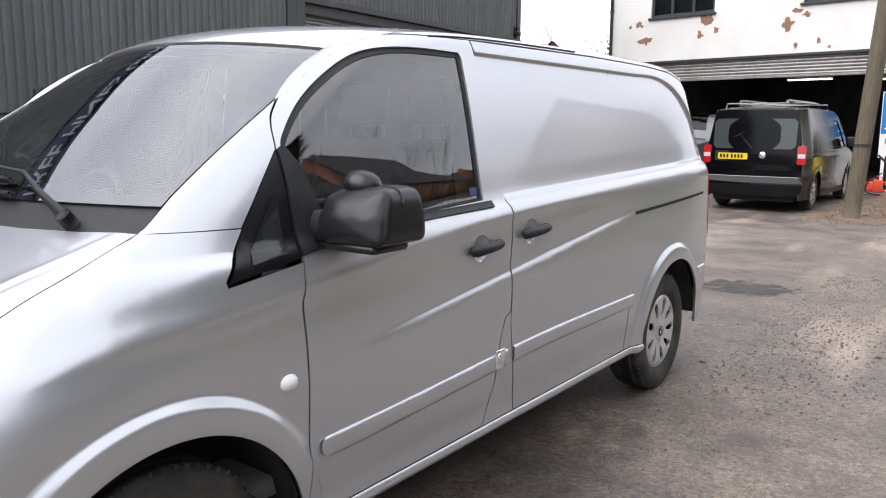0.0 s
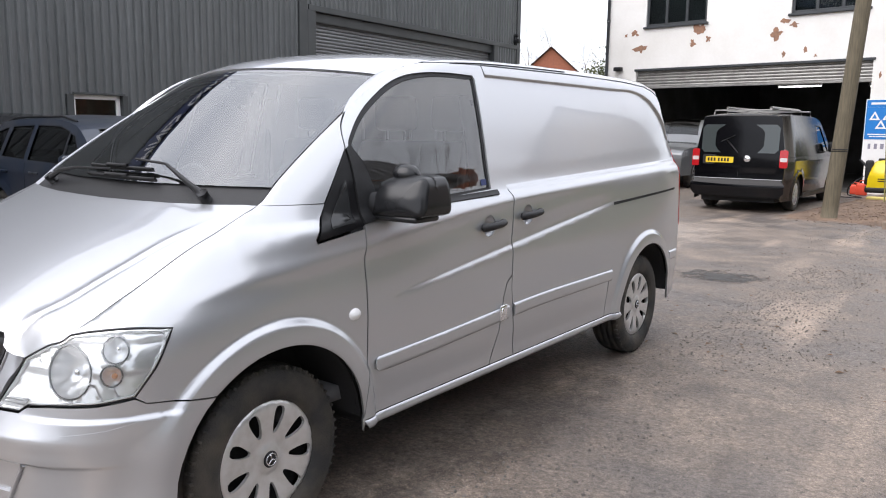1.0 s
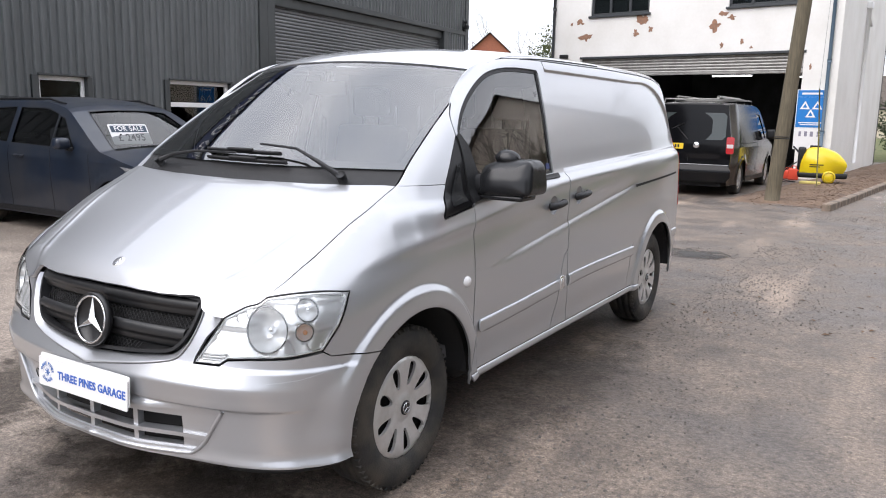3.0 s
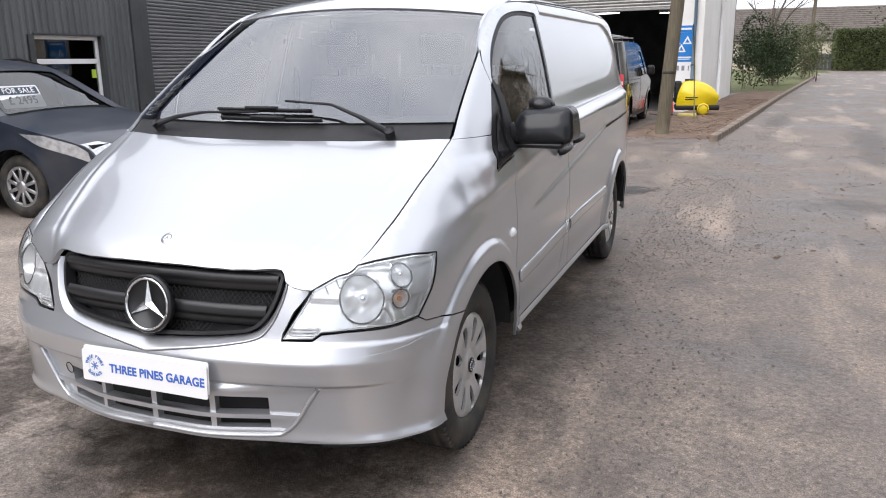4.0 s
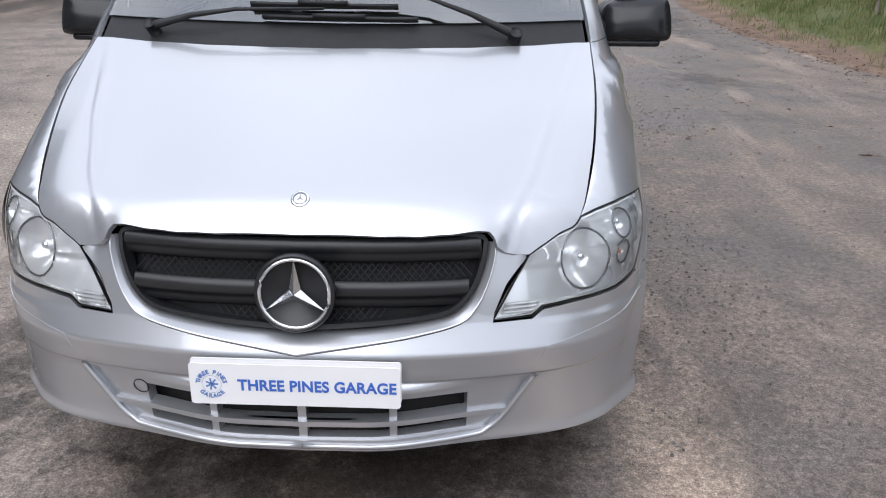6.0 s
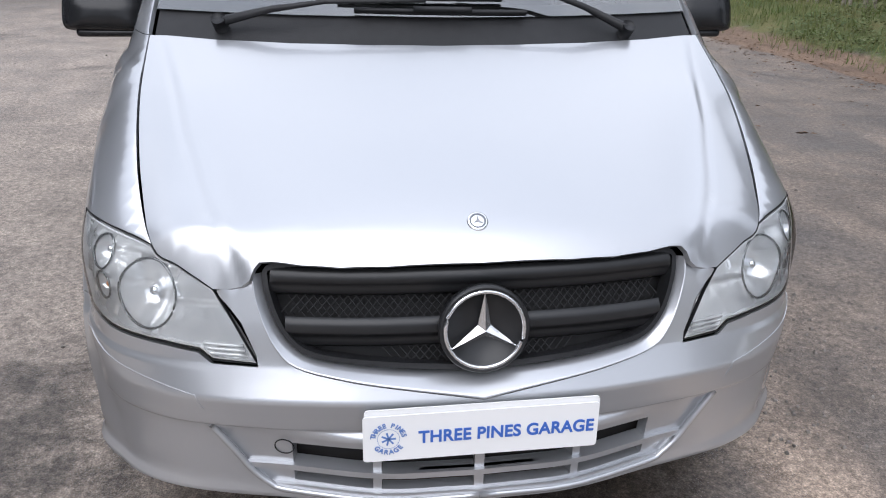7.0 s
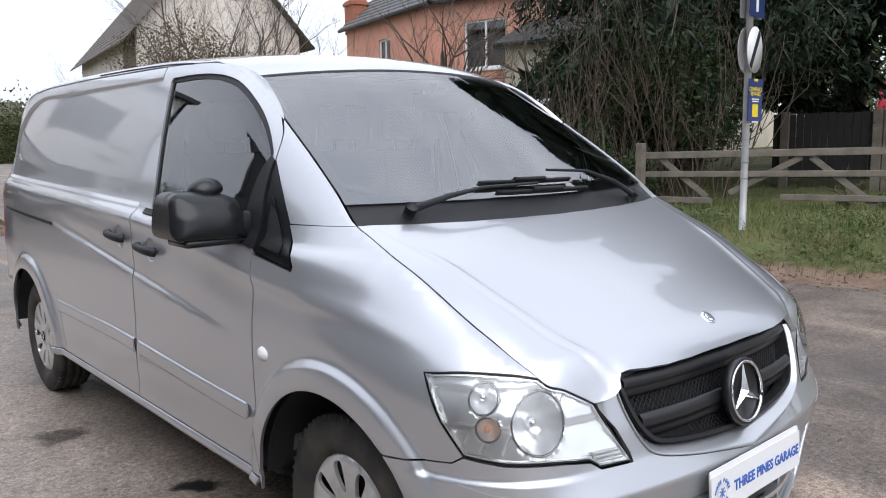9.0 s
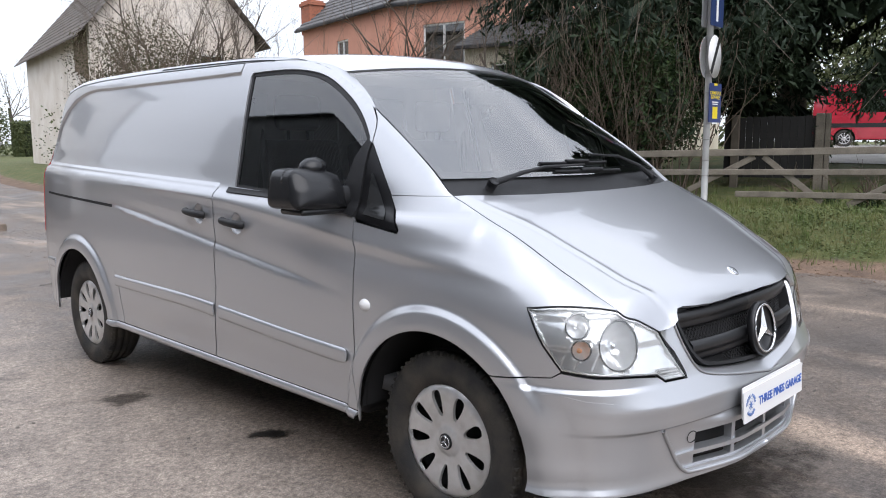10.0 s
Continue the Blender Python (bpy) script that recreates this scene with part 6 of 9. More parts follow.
part("inner_wall", b, CLAD_TRIM, shop, smooth=False)
part("end_wall", boxm((-14, 11.46, 0), (0.0, 11.56, 7.9)), CLAD, shop, smooth=False)
part("roof", boxm((-14.2, -22.2, 7.9), (0.25, 11.8, 7.4), 0.02), CLAD_TRIM, shop, smooth=False)
part("room", boxm((-6.0, -6, 0.0), (-5.9, 11.4, 6.5)), ROOM_SHADE, shop, smooth=False)
def shop_window(q):
    y0, y1, z0, z1 = q
    w = new("window")
    w.parent = shop
    b = bmesh.new()
    for lo, hi in (((-0.10, y0 - 0.02, z1), (0.075, y1 + 0.03, z1 + 0.035)), ((-0.06, y0 - 0.12, z0), (0.045, y0, z1)), ((-0.06, y1, z0), (0.045, y1 + 0.10, z1))):
        box(b, lo, hi, 0.004, 1)
    part("surround", b, CLAD_TRIM, w, smooth=False)
    b = bmesh.new()
    f = 0.075
    zt = z1 - (z1 - z0) * 0.37
    for lo, hi in (((y0, z0), (y1, z0 + f)), ((y0, z1 - f), (y1, z1)), ((y0, z0), (y0 + f, z1)), ((y1 - f, z0), (y1, z1)), ((y0, zt - f * 0.6), (y1, zt + f * 0.6))):
        box(b, (-0.10, lo[0], lo[1]), (-0.04, hi[0], hi[1]), 0.008, 2)
    part("frame", b, UPVC, w, smooth=False)
    for lo, hi in ((z0 + f, zt - f * 0.6), (zt + f * 0.6, z1 - f)):
        part("pane", boxm((-0.076, y0 + f, lo), (-0.070, y1 - f, hi)), GLASS_CAR, w, smooth=False)
    part("sill", boxm((-0.04, y0 - 0.03, z0 - 0.04), (0.07, y1 + 0.03, z0), 0.006, 1), UPVC, w, smooth=False)
    # added board just behind the panes, painted as dark as an unlit room
    part("window_backing", boxm((-0.34, y0, z0), (-0.33, y1, z1)), ROOM_SHADE, w, smooth=False)
    return w
shop_window(W1)
w2 = shop_window(W2)
part("sticker", boxm((-0.070, 0.30, 1.24), (-0.067, 0.42, 1.40)), mat("lime_sticker", (0.42, 0.60, 0.05), 0.5), w2, smooth=False)
# roller shutter: interlocking curved slats
b = bmesh.new()
zz = 0.0
rows = []
while zz < 3.86:
    for dz, dx in ((0.0, -0.165), (0.012, -0.145), (0.038, -0.138), (0.064, -0.145), (0.075, -0.162)):
        rows.append((zz + dz, dx))
    zz += 0.077
vs = [[b.verts.new((dx, yy, z)) for yy in (SH[0] + 0.1, SH[1] - 0.1)] for z, dx in rows]
for A, B in zip(vs, vs[1:]):
    b.faces.new((A[0], A[1], B[1], B[0]))
part("roller_shutter", b, SHUTTER, shop, "grey slatted steel roller shutter", smooth=False)
part("shutter_hood", boxm((-0.35, SH[0], 3.80), (-0.05, SH[1], 4.05), 0.03), CLAD_TRIM, shop, smooth=False)
part("flashing", boxm((-0.02, SH[0] - 0.1, 4.03), (0.055, 11.5, 4.16), 0.006, 1), CLAD_TRIM, shop, smooth=False)
part("jamb", boxm((-0.12, SH[0] - 0.42, 0), (0.07, SH[0] - 0.16, 7.9), 0.01), CLAD_TRIM, shop, smooth=False)
part("jamb", boxm((-0.20, SH[0] - 0.14, 0), (0.05, SH[0] + 0.12, 4.05), 0.01), CLAD_TRIM, shop, smooth=False)
part("jamb", boxm((-0.20, SH[1] - 0.10, 0), (0.05, SH[1] + 0.14, 4.05), 0.01), CLAD_TRIM, shop, smooth=False)
part("corner_trim", boxm((-0.05, 11.38, 0), (0.06, 11.60, 7.9), 0.01), CLAD_TRIM, shop, smooth=False)
fl = new("flood_lamp")
fl.parent = shop
part("lamp_body", boxm((0.05, 11.18, 4.22), (0.22, 11.34, 4.34), 0.02), BLACK_PLASTIC, fl)
part("sensor", lathe(bmesh.new(), [(0.0, -0.06), (0.045, -0.04), (0.055, 0.0), (0.04, 0.05), (0, 0.06)], 16, "z"), BLACK_PLASTIC, fl, m=Matrix.Translation((0.12, 11.26, 4.45)))
part("bracket", boxm((0.02, 11.24, 4.15), (0.07, 11.28, 4.5)), BLACK_PLASTIC, fl)
# sign board high on the workshop wall
sign = thing("fascia_sign", "dark blue fascia board with white lettering high on the workshop", "sign")
sm = Matrix.Translation((wx(2.2) + 0.09, 2.2, 7.42)) @ Matrix.Rotation(math.atan(0.055), 4, "Z") @ Matrix.Rotation(radians(90), 4, "Z") @ Matrix.Rotation(radians(90), 4, "X")
part("board", plate_mesh(11.5, 0.95, 0.02, 0.05), mat("navy_board", (0.014, 0.026, 0.095), 0.4, vary=0.3, scale=2), sign, smooth=False, m=sm)
lettering("THREE PINES GARAGE", 0.80, WHITE, sign, sm @ Matrix.Translation((0, 0, 0.002)), 0.01, 1.02, 0.95)

# ---------------------------------------------------------------- white garage
RENDER_W = mat("white_painted_render", (0.80, 0.79, 0.765), 0.85, vary=0.5, scale=0.9, tint=(0.66, 0.64, 0.60), fine=0.12, bump=0.25, bump_scale=30)
PEEL = mat("bare_brick_patch", (0.33, 0.18, 0.115), 0.9, vary=0.8, scale=14, tint=(0.20, 0.125, 0.09), bump=0.5, bump_scale=60)
ALU_DARK = mat("anthracite_frame", (0.045, 0.05, 0.055), 0.4, vary=0.3, scale=5)
STEEL = mat("galvanised_steel", (0.36, 0.355, 0.34), 0.45, 0.6, vary=0.6, scale=5, tint=(0.22, 0.21, 0.20))
WOOD_POLE = mat("weathered_pole", (0.150, 0.125, 0.085), 0.85, vary=0.8, scale=6, tint=(0.085, 0.075, 0.050), stretch=(6, 6, 0.6), bump=0.5, bump_scale=30)
BLUE_SIGN = mat("sign_blue", (0.02, 0.20, 0.58), 0.35, vary=0.2, scale=6)
GARAGE_DARK = mat("garage_interior", (0.055, 0.052, 0.050), 0.85, vary=0.8, scale=1.5, tint=(0.10, 0.10, 0.10))
ang = math.atan2(0.95, -6.5)
gar = thing("garage", "white painted garage with flaking render and a wide open door", "building", m=Matrix.Translation((-0.12, 20.2, 0)) @ Matrix.Rotation(ang, 4, "Z"))
# local: x runs along the front (towards the yard), y points out of the front to the camera side is +y
gl = (Matrix.Translation((-0.12, 20.2, 0)) @ Matrix.Rotation(ang, 4, "Z"))
def fr(x0, x1, z0, z1, t0=0.0, t1=-0.30):
    return (x0, min(t0, t1), z0), (x1, max(t0, t1), z1)
GW1, GW2, GO = (4.70, 6.62, 4.55, 6.0), (0.47, 2.36, 4.55, 6.0), (0.28, 6.88, 0.0, 3.31)
b = bmesh.new()
xs_ = sorted({-0.58, 7.96, *GW1[:2], *GW2[:2], *GO[:2]})
zs_ = sorted({0.0, 7.4, *GW1[2:], *GO[2:]})
for a, c in zip(xs_, xs_[1:]):
    for lo, hi in zip(zs_, zs_[1:]):
        if any(q[0] - 1e-6 <= a and c <= q[1] + 1e-6 and q[2] - 1e-6 <= lo and hi <= q[3] + 1e-6 for q in (GW1, GW2, GO)):
            continue
        box(b, *fr(a, c, lo, hi))
bmesh.ops.remove_doubles(b, verts=b.verts, dist=1e-5)
part("front_wall", b, RENDER_W, gar, smooth=False)
def skewed(lo, hi, bevel=0.0):
    """A box whose lane-side end closes in towards the back: the plan is out of square."""
    b = boxm(lo, hi, bevel) if bevel else boxm(lo, hi)
    for v in b.verts:
        if v.co.x < 3:
            v.co.x += 1.06 * max(0.0, -0.30 - v.co.y) / 10.3
    return b
part("side_wall", skewed((-0.58, -10.6, 0), (-0.28, -0.30, 7.4)), RENDER_W, gar, smooth=False)
part("side_wall", boxm((7.66, -10.6, 0), (7.96, -0.30, 7.4)), RENDER_W, gar, smooth=False)
part("back_wall", skewed((-0.58, -10.9, 0), (7.96, -10.6, 7.4)), GARAGE_DARK, gar, smooth=False)
part("upper_floor", skewed((-0.27, -10.6, 3.45), (7.65, -0.31, 3.7)), GARAGE_DARK, gar, smooth=False)
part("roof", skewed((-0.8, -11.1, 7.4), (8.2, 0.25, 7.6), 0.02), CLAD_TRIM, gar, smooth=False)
# thin dark linings cover the inner faces of the white walls
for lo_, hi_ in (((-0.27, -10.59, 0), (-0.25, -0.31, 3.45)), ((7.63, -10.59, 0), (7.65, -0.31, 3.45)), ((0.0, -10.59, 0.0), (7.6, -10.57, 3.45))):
    part("inner_lining", skewed(lo_, hi_), GARAGE_DARK, gar, smooth=False)
part("workshop_floor", skewed((-0.27, -10.6, 0.0), (7.65, -0.1, 0.012)), mat("oily_concrete", (0.11, 0.105, 0.10), 0.45, vary=0.8, scale=1.2, tint=(0.06, 0.058, 0.055)), gar, smooth=False)
for q in (GW1, GW2):
    w = new("window")
    w.parent = gar
    b = bmesh.new()
    x0, x1, z0, z1 = q
    f = 0.075
    for lo, hi in (((x0, z0), (x1, z0 + f)), ((x0, z1 - f), (x1, z1)), ((x0, z0), (x0 + f, z1)), ((x1 - f, z0), (x1, z1)), ((x0 + (x1 - x0) * 0.333 - 0.04, z0), (x0 + (x1 - x0) * 0.333 + 0.04, z1)), ((x0 + (x1 - x0) * 0.667 - 0.04, z0), (x0 + (x1 - x0) * 0.667 + 0.04, z1))):
        box(b, (lo[0], -0.12, lo[1]), (hi[0], -0.04, hi[1]), 0.008, 1)
    part("frame", b, ALU_DARK, w, smooth=False)
    for k in range(3):
        a = x0 + (x1 - x0) * k / 3 + 0.05
        part("pane", boxm((a, -0.082, z0 + f), (a + (x1 - x0) / 3 - 0.10, -0.076, z1 - f)), GLASS_CAR, w, smooth=False)
    part("sill", boxm((x0 - 0.06, -0.05, z0 - 0.06), (x1 + 0.06, 0.07, z0), 0.01, 1), ALU_DARK, w, smooth=False)
    # pale blue board behind the panes: the sky's reflection painted in
    part("window_backing", boxm((x0, -0.24, z0), (x1, -0.20, z1)), mat("pale_sky_backing", (0.50, 0.54, 0.58), 0.9, vary=0.6, scale=0.7, tint=(0.30, 0.33, 0.36)), w, smooth=False)
# half-raised shutter in the opening
b = bmesh.new()
rows = []
zz = 2.80
while zz < 3.27:
    for dz, dy in ((0.0, -0.105), (0.012, -0.085), (0.04, -0.078), (0.068, -0.085), (0.080, -0.102)):
        rows.append((zz + dz, dy))
    zz += 0.083
vs = [[b.verts.new((xx, dy, z)) for xx in (GO[0] + 0.02, GO[1] - 0.02)] for z, dy in rows]
for A, B in zip(vs, vs[1:]):
    b.faces.new((A[0], A[1], B[1], B[0]))
part("raised_shutter", b, STEEL, gar, "pale grey roller shutter rolled up in the opening", smooth=False)
part("shutter_rail", boxm((GO[0], -0.14, 2.75), (GO[1], -0.06, 2.81), 0.01, 1), STEEL, gar, smooth=False)
part("lintel", boxm((GO[0] - 0.05, -0.02, 3.27), (GO[1] + 0.05, 0.03, 3.335), 0.006, 1), ALU_DARK, gar, smooth=False)
# flaked paint patches
def blot(cx, cz, w, h, seed):
    r = random.Random(seed)
    b = bmesh.new()
    n = 22
    pts = []
    for i in range(n):
        q = 2 * math.pi * i / n
        k = 0.62 + 0.38 * noise.noise((math.cos(q) * 1.7 + seed, math.sin(q) * 1.7, seed * 0.7)) * 1.6 + r.uniform(-0.10, 0.10)
        pts.append((cx + w * 0.5 * k * math.cos(q), cz + h * 0.5 * k * math.sin(q)))
    f = b.faces.new([b.verts.new((x, 0.006, z)) for x, z in pts])
    ex = bmesh.ops.extrude_face_region(b, geom=[f])
    bmesh.ops.translate(b, vec=(0, -0.008, 0), verts=[v for v in ex["geom"] if isinstance(v, bmesh.types.BMVert)])
    bmesh.ops.triangulate(b, faces=b.faces[:])
    part("flaked_patch", fix(b), PEEL, gar, smooth=False)
for k, (x, z, w, h) in enumerate(((6.75, 3.93, 0.62, 0.36), (6.98, 4.40, 0.36, 0.22), (7.28, 4.35, 0.12, 0.16), (4.86, 4.36, 0.66, 0.44), (5.08, 3.98, 0.30, 0.30), (4.62, 4.08, 0.22, 0.20), (2.72, 4.06, 0.52, 0.40), (2.50, 4.38, 0.34, 0.20), (2.25, 4.28, 0.34, 0.20), (1.92, 3.62, 0.14, 0.26), (2.48, 3.52, 0.14, 0.20), (1.66, 3.45, 0.12, 0.12), (0.10, 2.9, 0.10, 0.2))):
    blot(x, z, w, h, 11 + k)
# pipes on the corner and the yard edge
for x, y, r_, mm, nm in ((7.90, 0.06, 0.045, ALU_DARK, "downpipe"), (-0.36, 0.07, 0.045, mat("blue_grey_pipe", (0.09, 0.14, 0.19), 0.5), "downpipe")):
    b = bmesh.new()
    tube(b, [(x, y, 0.05), (x, y, 2.4), (x, y, 7.3)], r_, 12)
    for z in (1.2, 3.0, 4.8, 6.5):
        tube(b, [(x, y, z), (x, y, z + 0.08)], r_ * 1.3, 12)
    part(nm, b, mm, gar)
b = bmesh.new()
tube(b, [(-0.25, -4.2, 0.3), (-0.25, -4.2, 2.4), (-0.25, -4.2, 4.9)], 0.055, 12)
box(b, (-0.33, -4.32, 4.8), (-0.17, -4.08, 5.0), 0.02)
tube(b, [(-0.25, -4.2, 4.6), (-0.19, -4.9, 4.4)], 0.045, 10)
part("soil_pipe", b, UPVC, gar)
part("wall_lamp", boxm((7.35, 0.0, 3.30), (7.60, 0.16, 3.42), 0.02), BLACK_PLASTIC, gar)
# strip lights under the ceiling
LAMP_GLOW = bpy.data.materials.new("strip_light")
LAMP_GLOW.use_nodes = True
LAMP_GLOW.node_tree.nodes["Principled BSDF"].inputs["Emission Color"].default_value = (1, 0.98, 0.95, 1)
LAMP_GLOW.node_tree.nodes["Principled BSDF"].inputs["Emission Strength"].default_value = 2.2
for x, y, z in ((2.9, -4.5, 3.05), (4.6, -6.8, 3.05), (1.2, -2.5, 3.05), (2.0, -8.0, 3.05), (5.6, -3.0, 3.05)):
    sl = thing("strip_light", "white fluorescent strip light under the garage ceiling", "light", "garage strip lights", m=gl @ Matrix.Translation((x, y, z)))
    part("housing", boxm((-0.75, -0.05, 0.05), (0.75, 0.05, 0.40), 0.01), UPVC, sl)
    part("tube", boxm((-0.72, -0.03, 0.0), (0.72, 0.03, 0.05), 0.02), LAMP_GLOW, sl)
# test-station sign: blue field, three white triangles
mot = thing("wall_sign", "blue and white test station sign with three triangles", "sign")
def gm_(x, z, y=0.006):
    return gl @ Matrix.Translation((x, y, z)) @ Matrix.Rotation(radians(180), 4, "Z") @ Matrix.Rotation(radians(90), 4, "X")
mx = -0.02
part("panel", plate_mesh(0.74, 1.55, 0.01, 0.012), WHITE, mot, smooth=False, m=gm_(mx, 1.55, 0.014))
part("header", plate_mesh(0.70, 0.17, 0.006, 0.004), BLUE_SIGN, mot, smooth=False, m=gm_(mx, 2.22, 0.020))
part("blue_field", plate_mesh(0.70, 0.78, 0.006, 0.004), BLUE_SIGN, mot, smooth=False, m=gm_(mx, 1.74, 0.020))
for dx, dz, up_ in ((-0.15, 0.11, 1), (0.15, 0.11, 1), (0.0, -0.10, -1)):
    b = bmesh.new()
    ro_, ri_ = 0.145, 0.070
    for i in range(3):
        a0, a1 = radians(90 + 120 * i), radians(210 + 120 * i)
        b.faces.new([b.verts.new((r_ * math.cos(a), r_ * math.sin(a), 0.002)) for r_, a in ((ro_, a0), (ro_, a1), (ri_, a1), (ri_, a0))])
    part("triangle", fix(b), WHITE, mot, smooth=False, m=gm_(mx - dx, 1.78 + dz, 0.021))
for z, w_, h_ in ((2.22, 0.50, 0.05), (1.47, 0.56, 0.03), (1.42, 0.48, 0.025)):
    part("text_bar", plate_mesh(w_, h_, 0.002, 0.002), WHITE, mot, smooth=False, m=gm_(mx, z, 0.0225))
for i, w_ in enumerate((0.10, 0.12, 0.13, 0.05)):
    part("logo_bar", plate_mesh(w_ * 0.6, 0.13, 0.004, 0.002), mat("grey_ink", (0.25, 0.24, 0.30), 0.6), mot, smooth=False, m=gm_(mx + 0.22 - 0.145 * i, 1.18, 0.0165))

# ---------------------------------------------------------------- vehicles in the background
RIM = mat("alloy_rim", (0.52, 0.52, 0.53), 0.3, 0.8, vary=0.4, scale=20)
def plain_wheel(parent, x, y, r, w, side, spokes=9):
    wh = new("wheel")
    wh.parent = parent
    wh.matrix_local = Matrix.Translation((x, y, r))
    b = bmesh.new()
    s = side
    lathe(b, [(r * 0.64, -w * s), (r * 0.9, -w * s), (r, -w * 0.8 * s), (r, -0.03 * s), (r * 0.95, -0.004 * s), (r * 0.80, 0.004 * s), (r * 0.66, -0.006 * s), (r * 0.64, -0.02 * s)], 40, "x")
    part("tyre", fix(b), RUBBER, wh)
    b = bmesh.new()
    lathe(b, [(r * 0.65, -0.010 * s), (r * 0.58, -0.004 * s), (r * 0.56, -0.03 * s)], 36, "x")
    lathe(b, [(r * 0.20, -0.01 * s), (r * 0.17, 0.004 * s), (0.0, 0.006 * s)], 24, "x")
    for i in range(spokes):
        m = Matrix.Rotation(2 * math.pi * i / spokes, 4, "X")
        x0, x1 = sorted((-0.02 * s, -0.002 * s))
        box(b, (x0, -r * 0.055, r * 0.14), (x1, r * 0.055, r * 0.60), 0.004, 1, m)
    part("rim", fix(b), RIM, wh)
    b = bmesh.new()
    lathe(b, [(r * 0.63, -0.05 * s), (0.0, -0.055 * s)], 24, "x")
    part("brake_drum", fix(b), BLACK_GAP, wh)

def vehicle(name, label, category, paint, m, L, W, prof, arches, wr, wheel_w, side_glass, tumble, belt_z, sill=0.22, skin_glass=(), end_taper=0.10, lamps=(), skin_parts=(), spokes=9):
    """A car: flanks bent over (y, z), and one skin drawn over the profile. Front at y = 0, rear at y = L."""
    car = thing(name, label, category, m=m)
    P = [Vector((p.x, p.y)) for p in spline([(*p, 0) for p in prof], 3)]
    def hw(y, z):
        h = W / 2
        e = min(y, L - y)
        h -= end_taper * (1 - sstep(0.0, 0.75, e)) ** 1.5
        h -= tumble * max(0, z - belt_z) ** 1.1
        h -= 0.035 * sstep(belt_z - 0.25, sill, z) + 0.012 * sstep(belt_z - 0.10, belt_z, z)
        for yc in arches:
            rr = math.hypot(y - yc, z - wr)
            h += 0.018 * sstep(wr + 0.19, wr + 0.09, rr)
        return h
    arcs = []
    for yc in sorted(arches, reverse=True):
        ra = wr + 0.065
        a0 = math.asin(max(-0.9, min(0.9, (sill - wr) / ra)))
        arcs += [(yc + ra * math.cos(q), wr + ra * math.sin(q)) for q in [a0 + (math.pi - 2 * a0) * i / 18 for i in range(19)]]
    outline = [(p.x, p.y) for p in P] + [(P[-1].x, sill)] + arcs + [(P[0].x, sill)]
    glass_mat = GLASS_CAR
    for sgn in (1, -1):
        fn = lambda a, b_, sgn=sgn: (sgn * hw(a, b_), a, b_)
        flank_ = sheet("flank", outline, fn, paint, car, holes=[g for g in side_glass], gap=0, skirt=0.0, step=0.06, flip=sgn < 0)
        for g in side_glass:
            sheet("side_window", g, fn, glass_mat, car, gap=-0.008, skirt=0, lift=-0.012, step=0.1, flip=sgn < 0)
            sheet("window_trim", shrink(g, -0.012), fn, BLACK_PLASTIC, car, holes=[g], gap=0, skirt=0, lift=0.003, step=0.06, flip=sgn < 0)
        for yc in arches:
            plain_wheel(car, sgn * (W / 2 - 0.045), yc, wr, wheel_w, sgn, spokes)
            b = bmesh.new()
            lathe(b, [(wr + 0.07, 0.0), (wr + 0.08, -0.26 * sgn), (0.1, -0.27 * sgn)], 32, "x")
            bmesh.ops.bisect_plane(b, geom=b.verts[:] + b.edges[:] + b.faces[:], plane_co=(0, 0, sill - wr), plane_no=(0, 0, -1), clear_outer=True)
            part("wheel_housing", b, BLACK_GAP, car, m=Matrix.Translation((sgn * (W / 2 - 0.045), yc, wr)))
    arc = [0.0]
    for a, c in zip(P, P[1:]):
        arc.append(arc[-1] + (c - a).length)
    SP = arc[-1]
    def prof_at(t):
        t = min(max(t, 0), SP)
        i = max(0, min(len(P) - 2, next((k for k in range(len(arc) - 1) if arc[k + 1] >= t), len(P) - 2)))
        f = (t - arc[i]) / (arc[i + 1] - arc[i])
        p = P[i].lerp(P[i + 1], f)
        d = (P[i + 1] - P[i]).normalized()
        return p, Vector((-d.y, d.x))
    def skin(a, t):
        p, n = prof_at(t)
        u = a / (W / 2)
        h = hw(p.x, p.y)
        k = 0.055 * (1 - abs(u) ** 2.2)
        return (u * h, p.x + n.x * k, p.y + n.y * k)
    sk = [(-W / 2, 0), (W / 2, 0)] + [(W / 2, SP * i / 60) for i in range(1, 60)] + [(W / 2, SP), (-W / 2, SP)] + [(-W / 2, SP * i / 60) for i in range(59, 0, -1)]
    holes_ = []
    for t0, t1, k0, k1 in skin_glass:
        holes_.append([(-k0 * W / 2, t0 * SP), (k0 * W / 2, t0 * SP), (k1 * W / 2, t1 * SP), (-k1 * W / 2, t1 * SP)])
    sheet("skin", sk, skin, paint, car, holes=holes_, gap=0, skirt=0, step=0.06)
    for h in holes_:
        sheet("screen", h, skin, glass_mat, car, gap=-0.008, skirt=0, lift=-0.01, step=0.12)
        sheet("screen_trim", shrink(h, -0.015), skin, BLACK_PLASTIC, car, holes=[h], gap=0, skirt=0, lift=0.003, step=0.08)
    for nm, poly, mm, lift in skin_parts:
        sheet(nm, [(a * W / 2, t * SP) for a, t in poly], skin, mm, car, gap=0, skirt=0.006, lift=lift, step=0.03)
    for nm, poly, mm, lift in lamps:
        for sgn in (1, -1):
            fn = lambda a, b_, sgn=sgn: (sgn * hw(a, b_), a, b_)
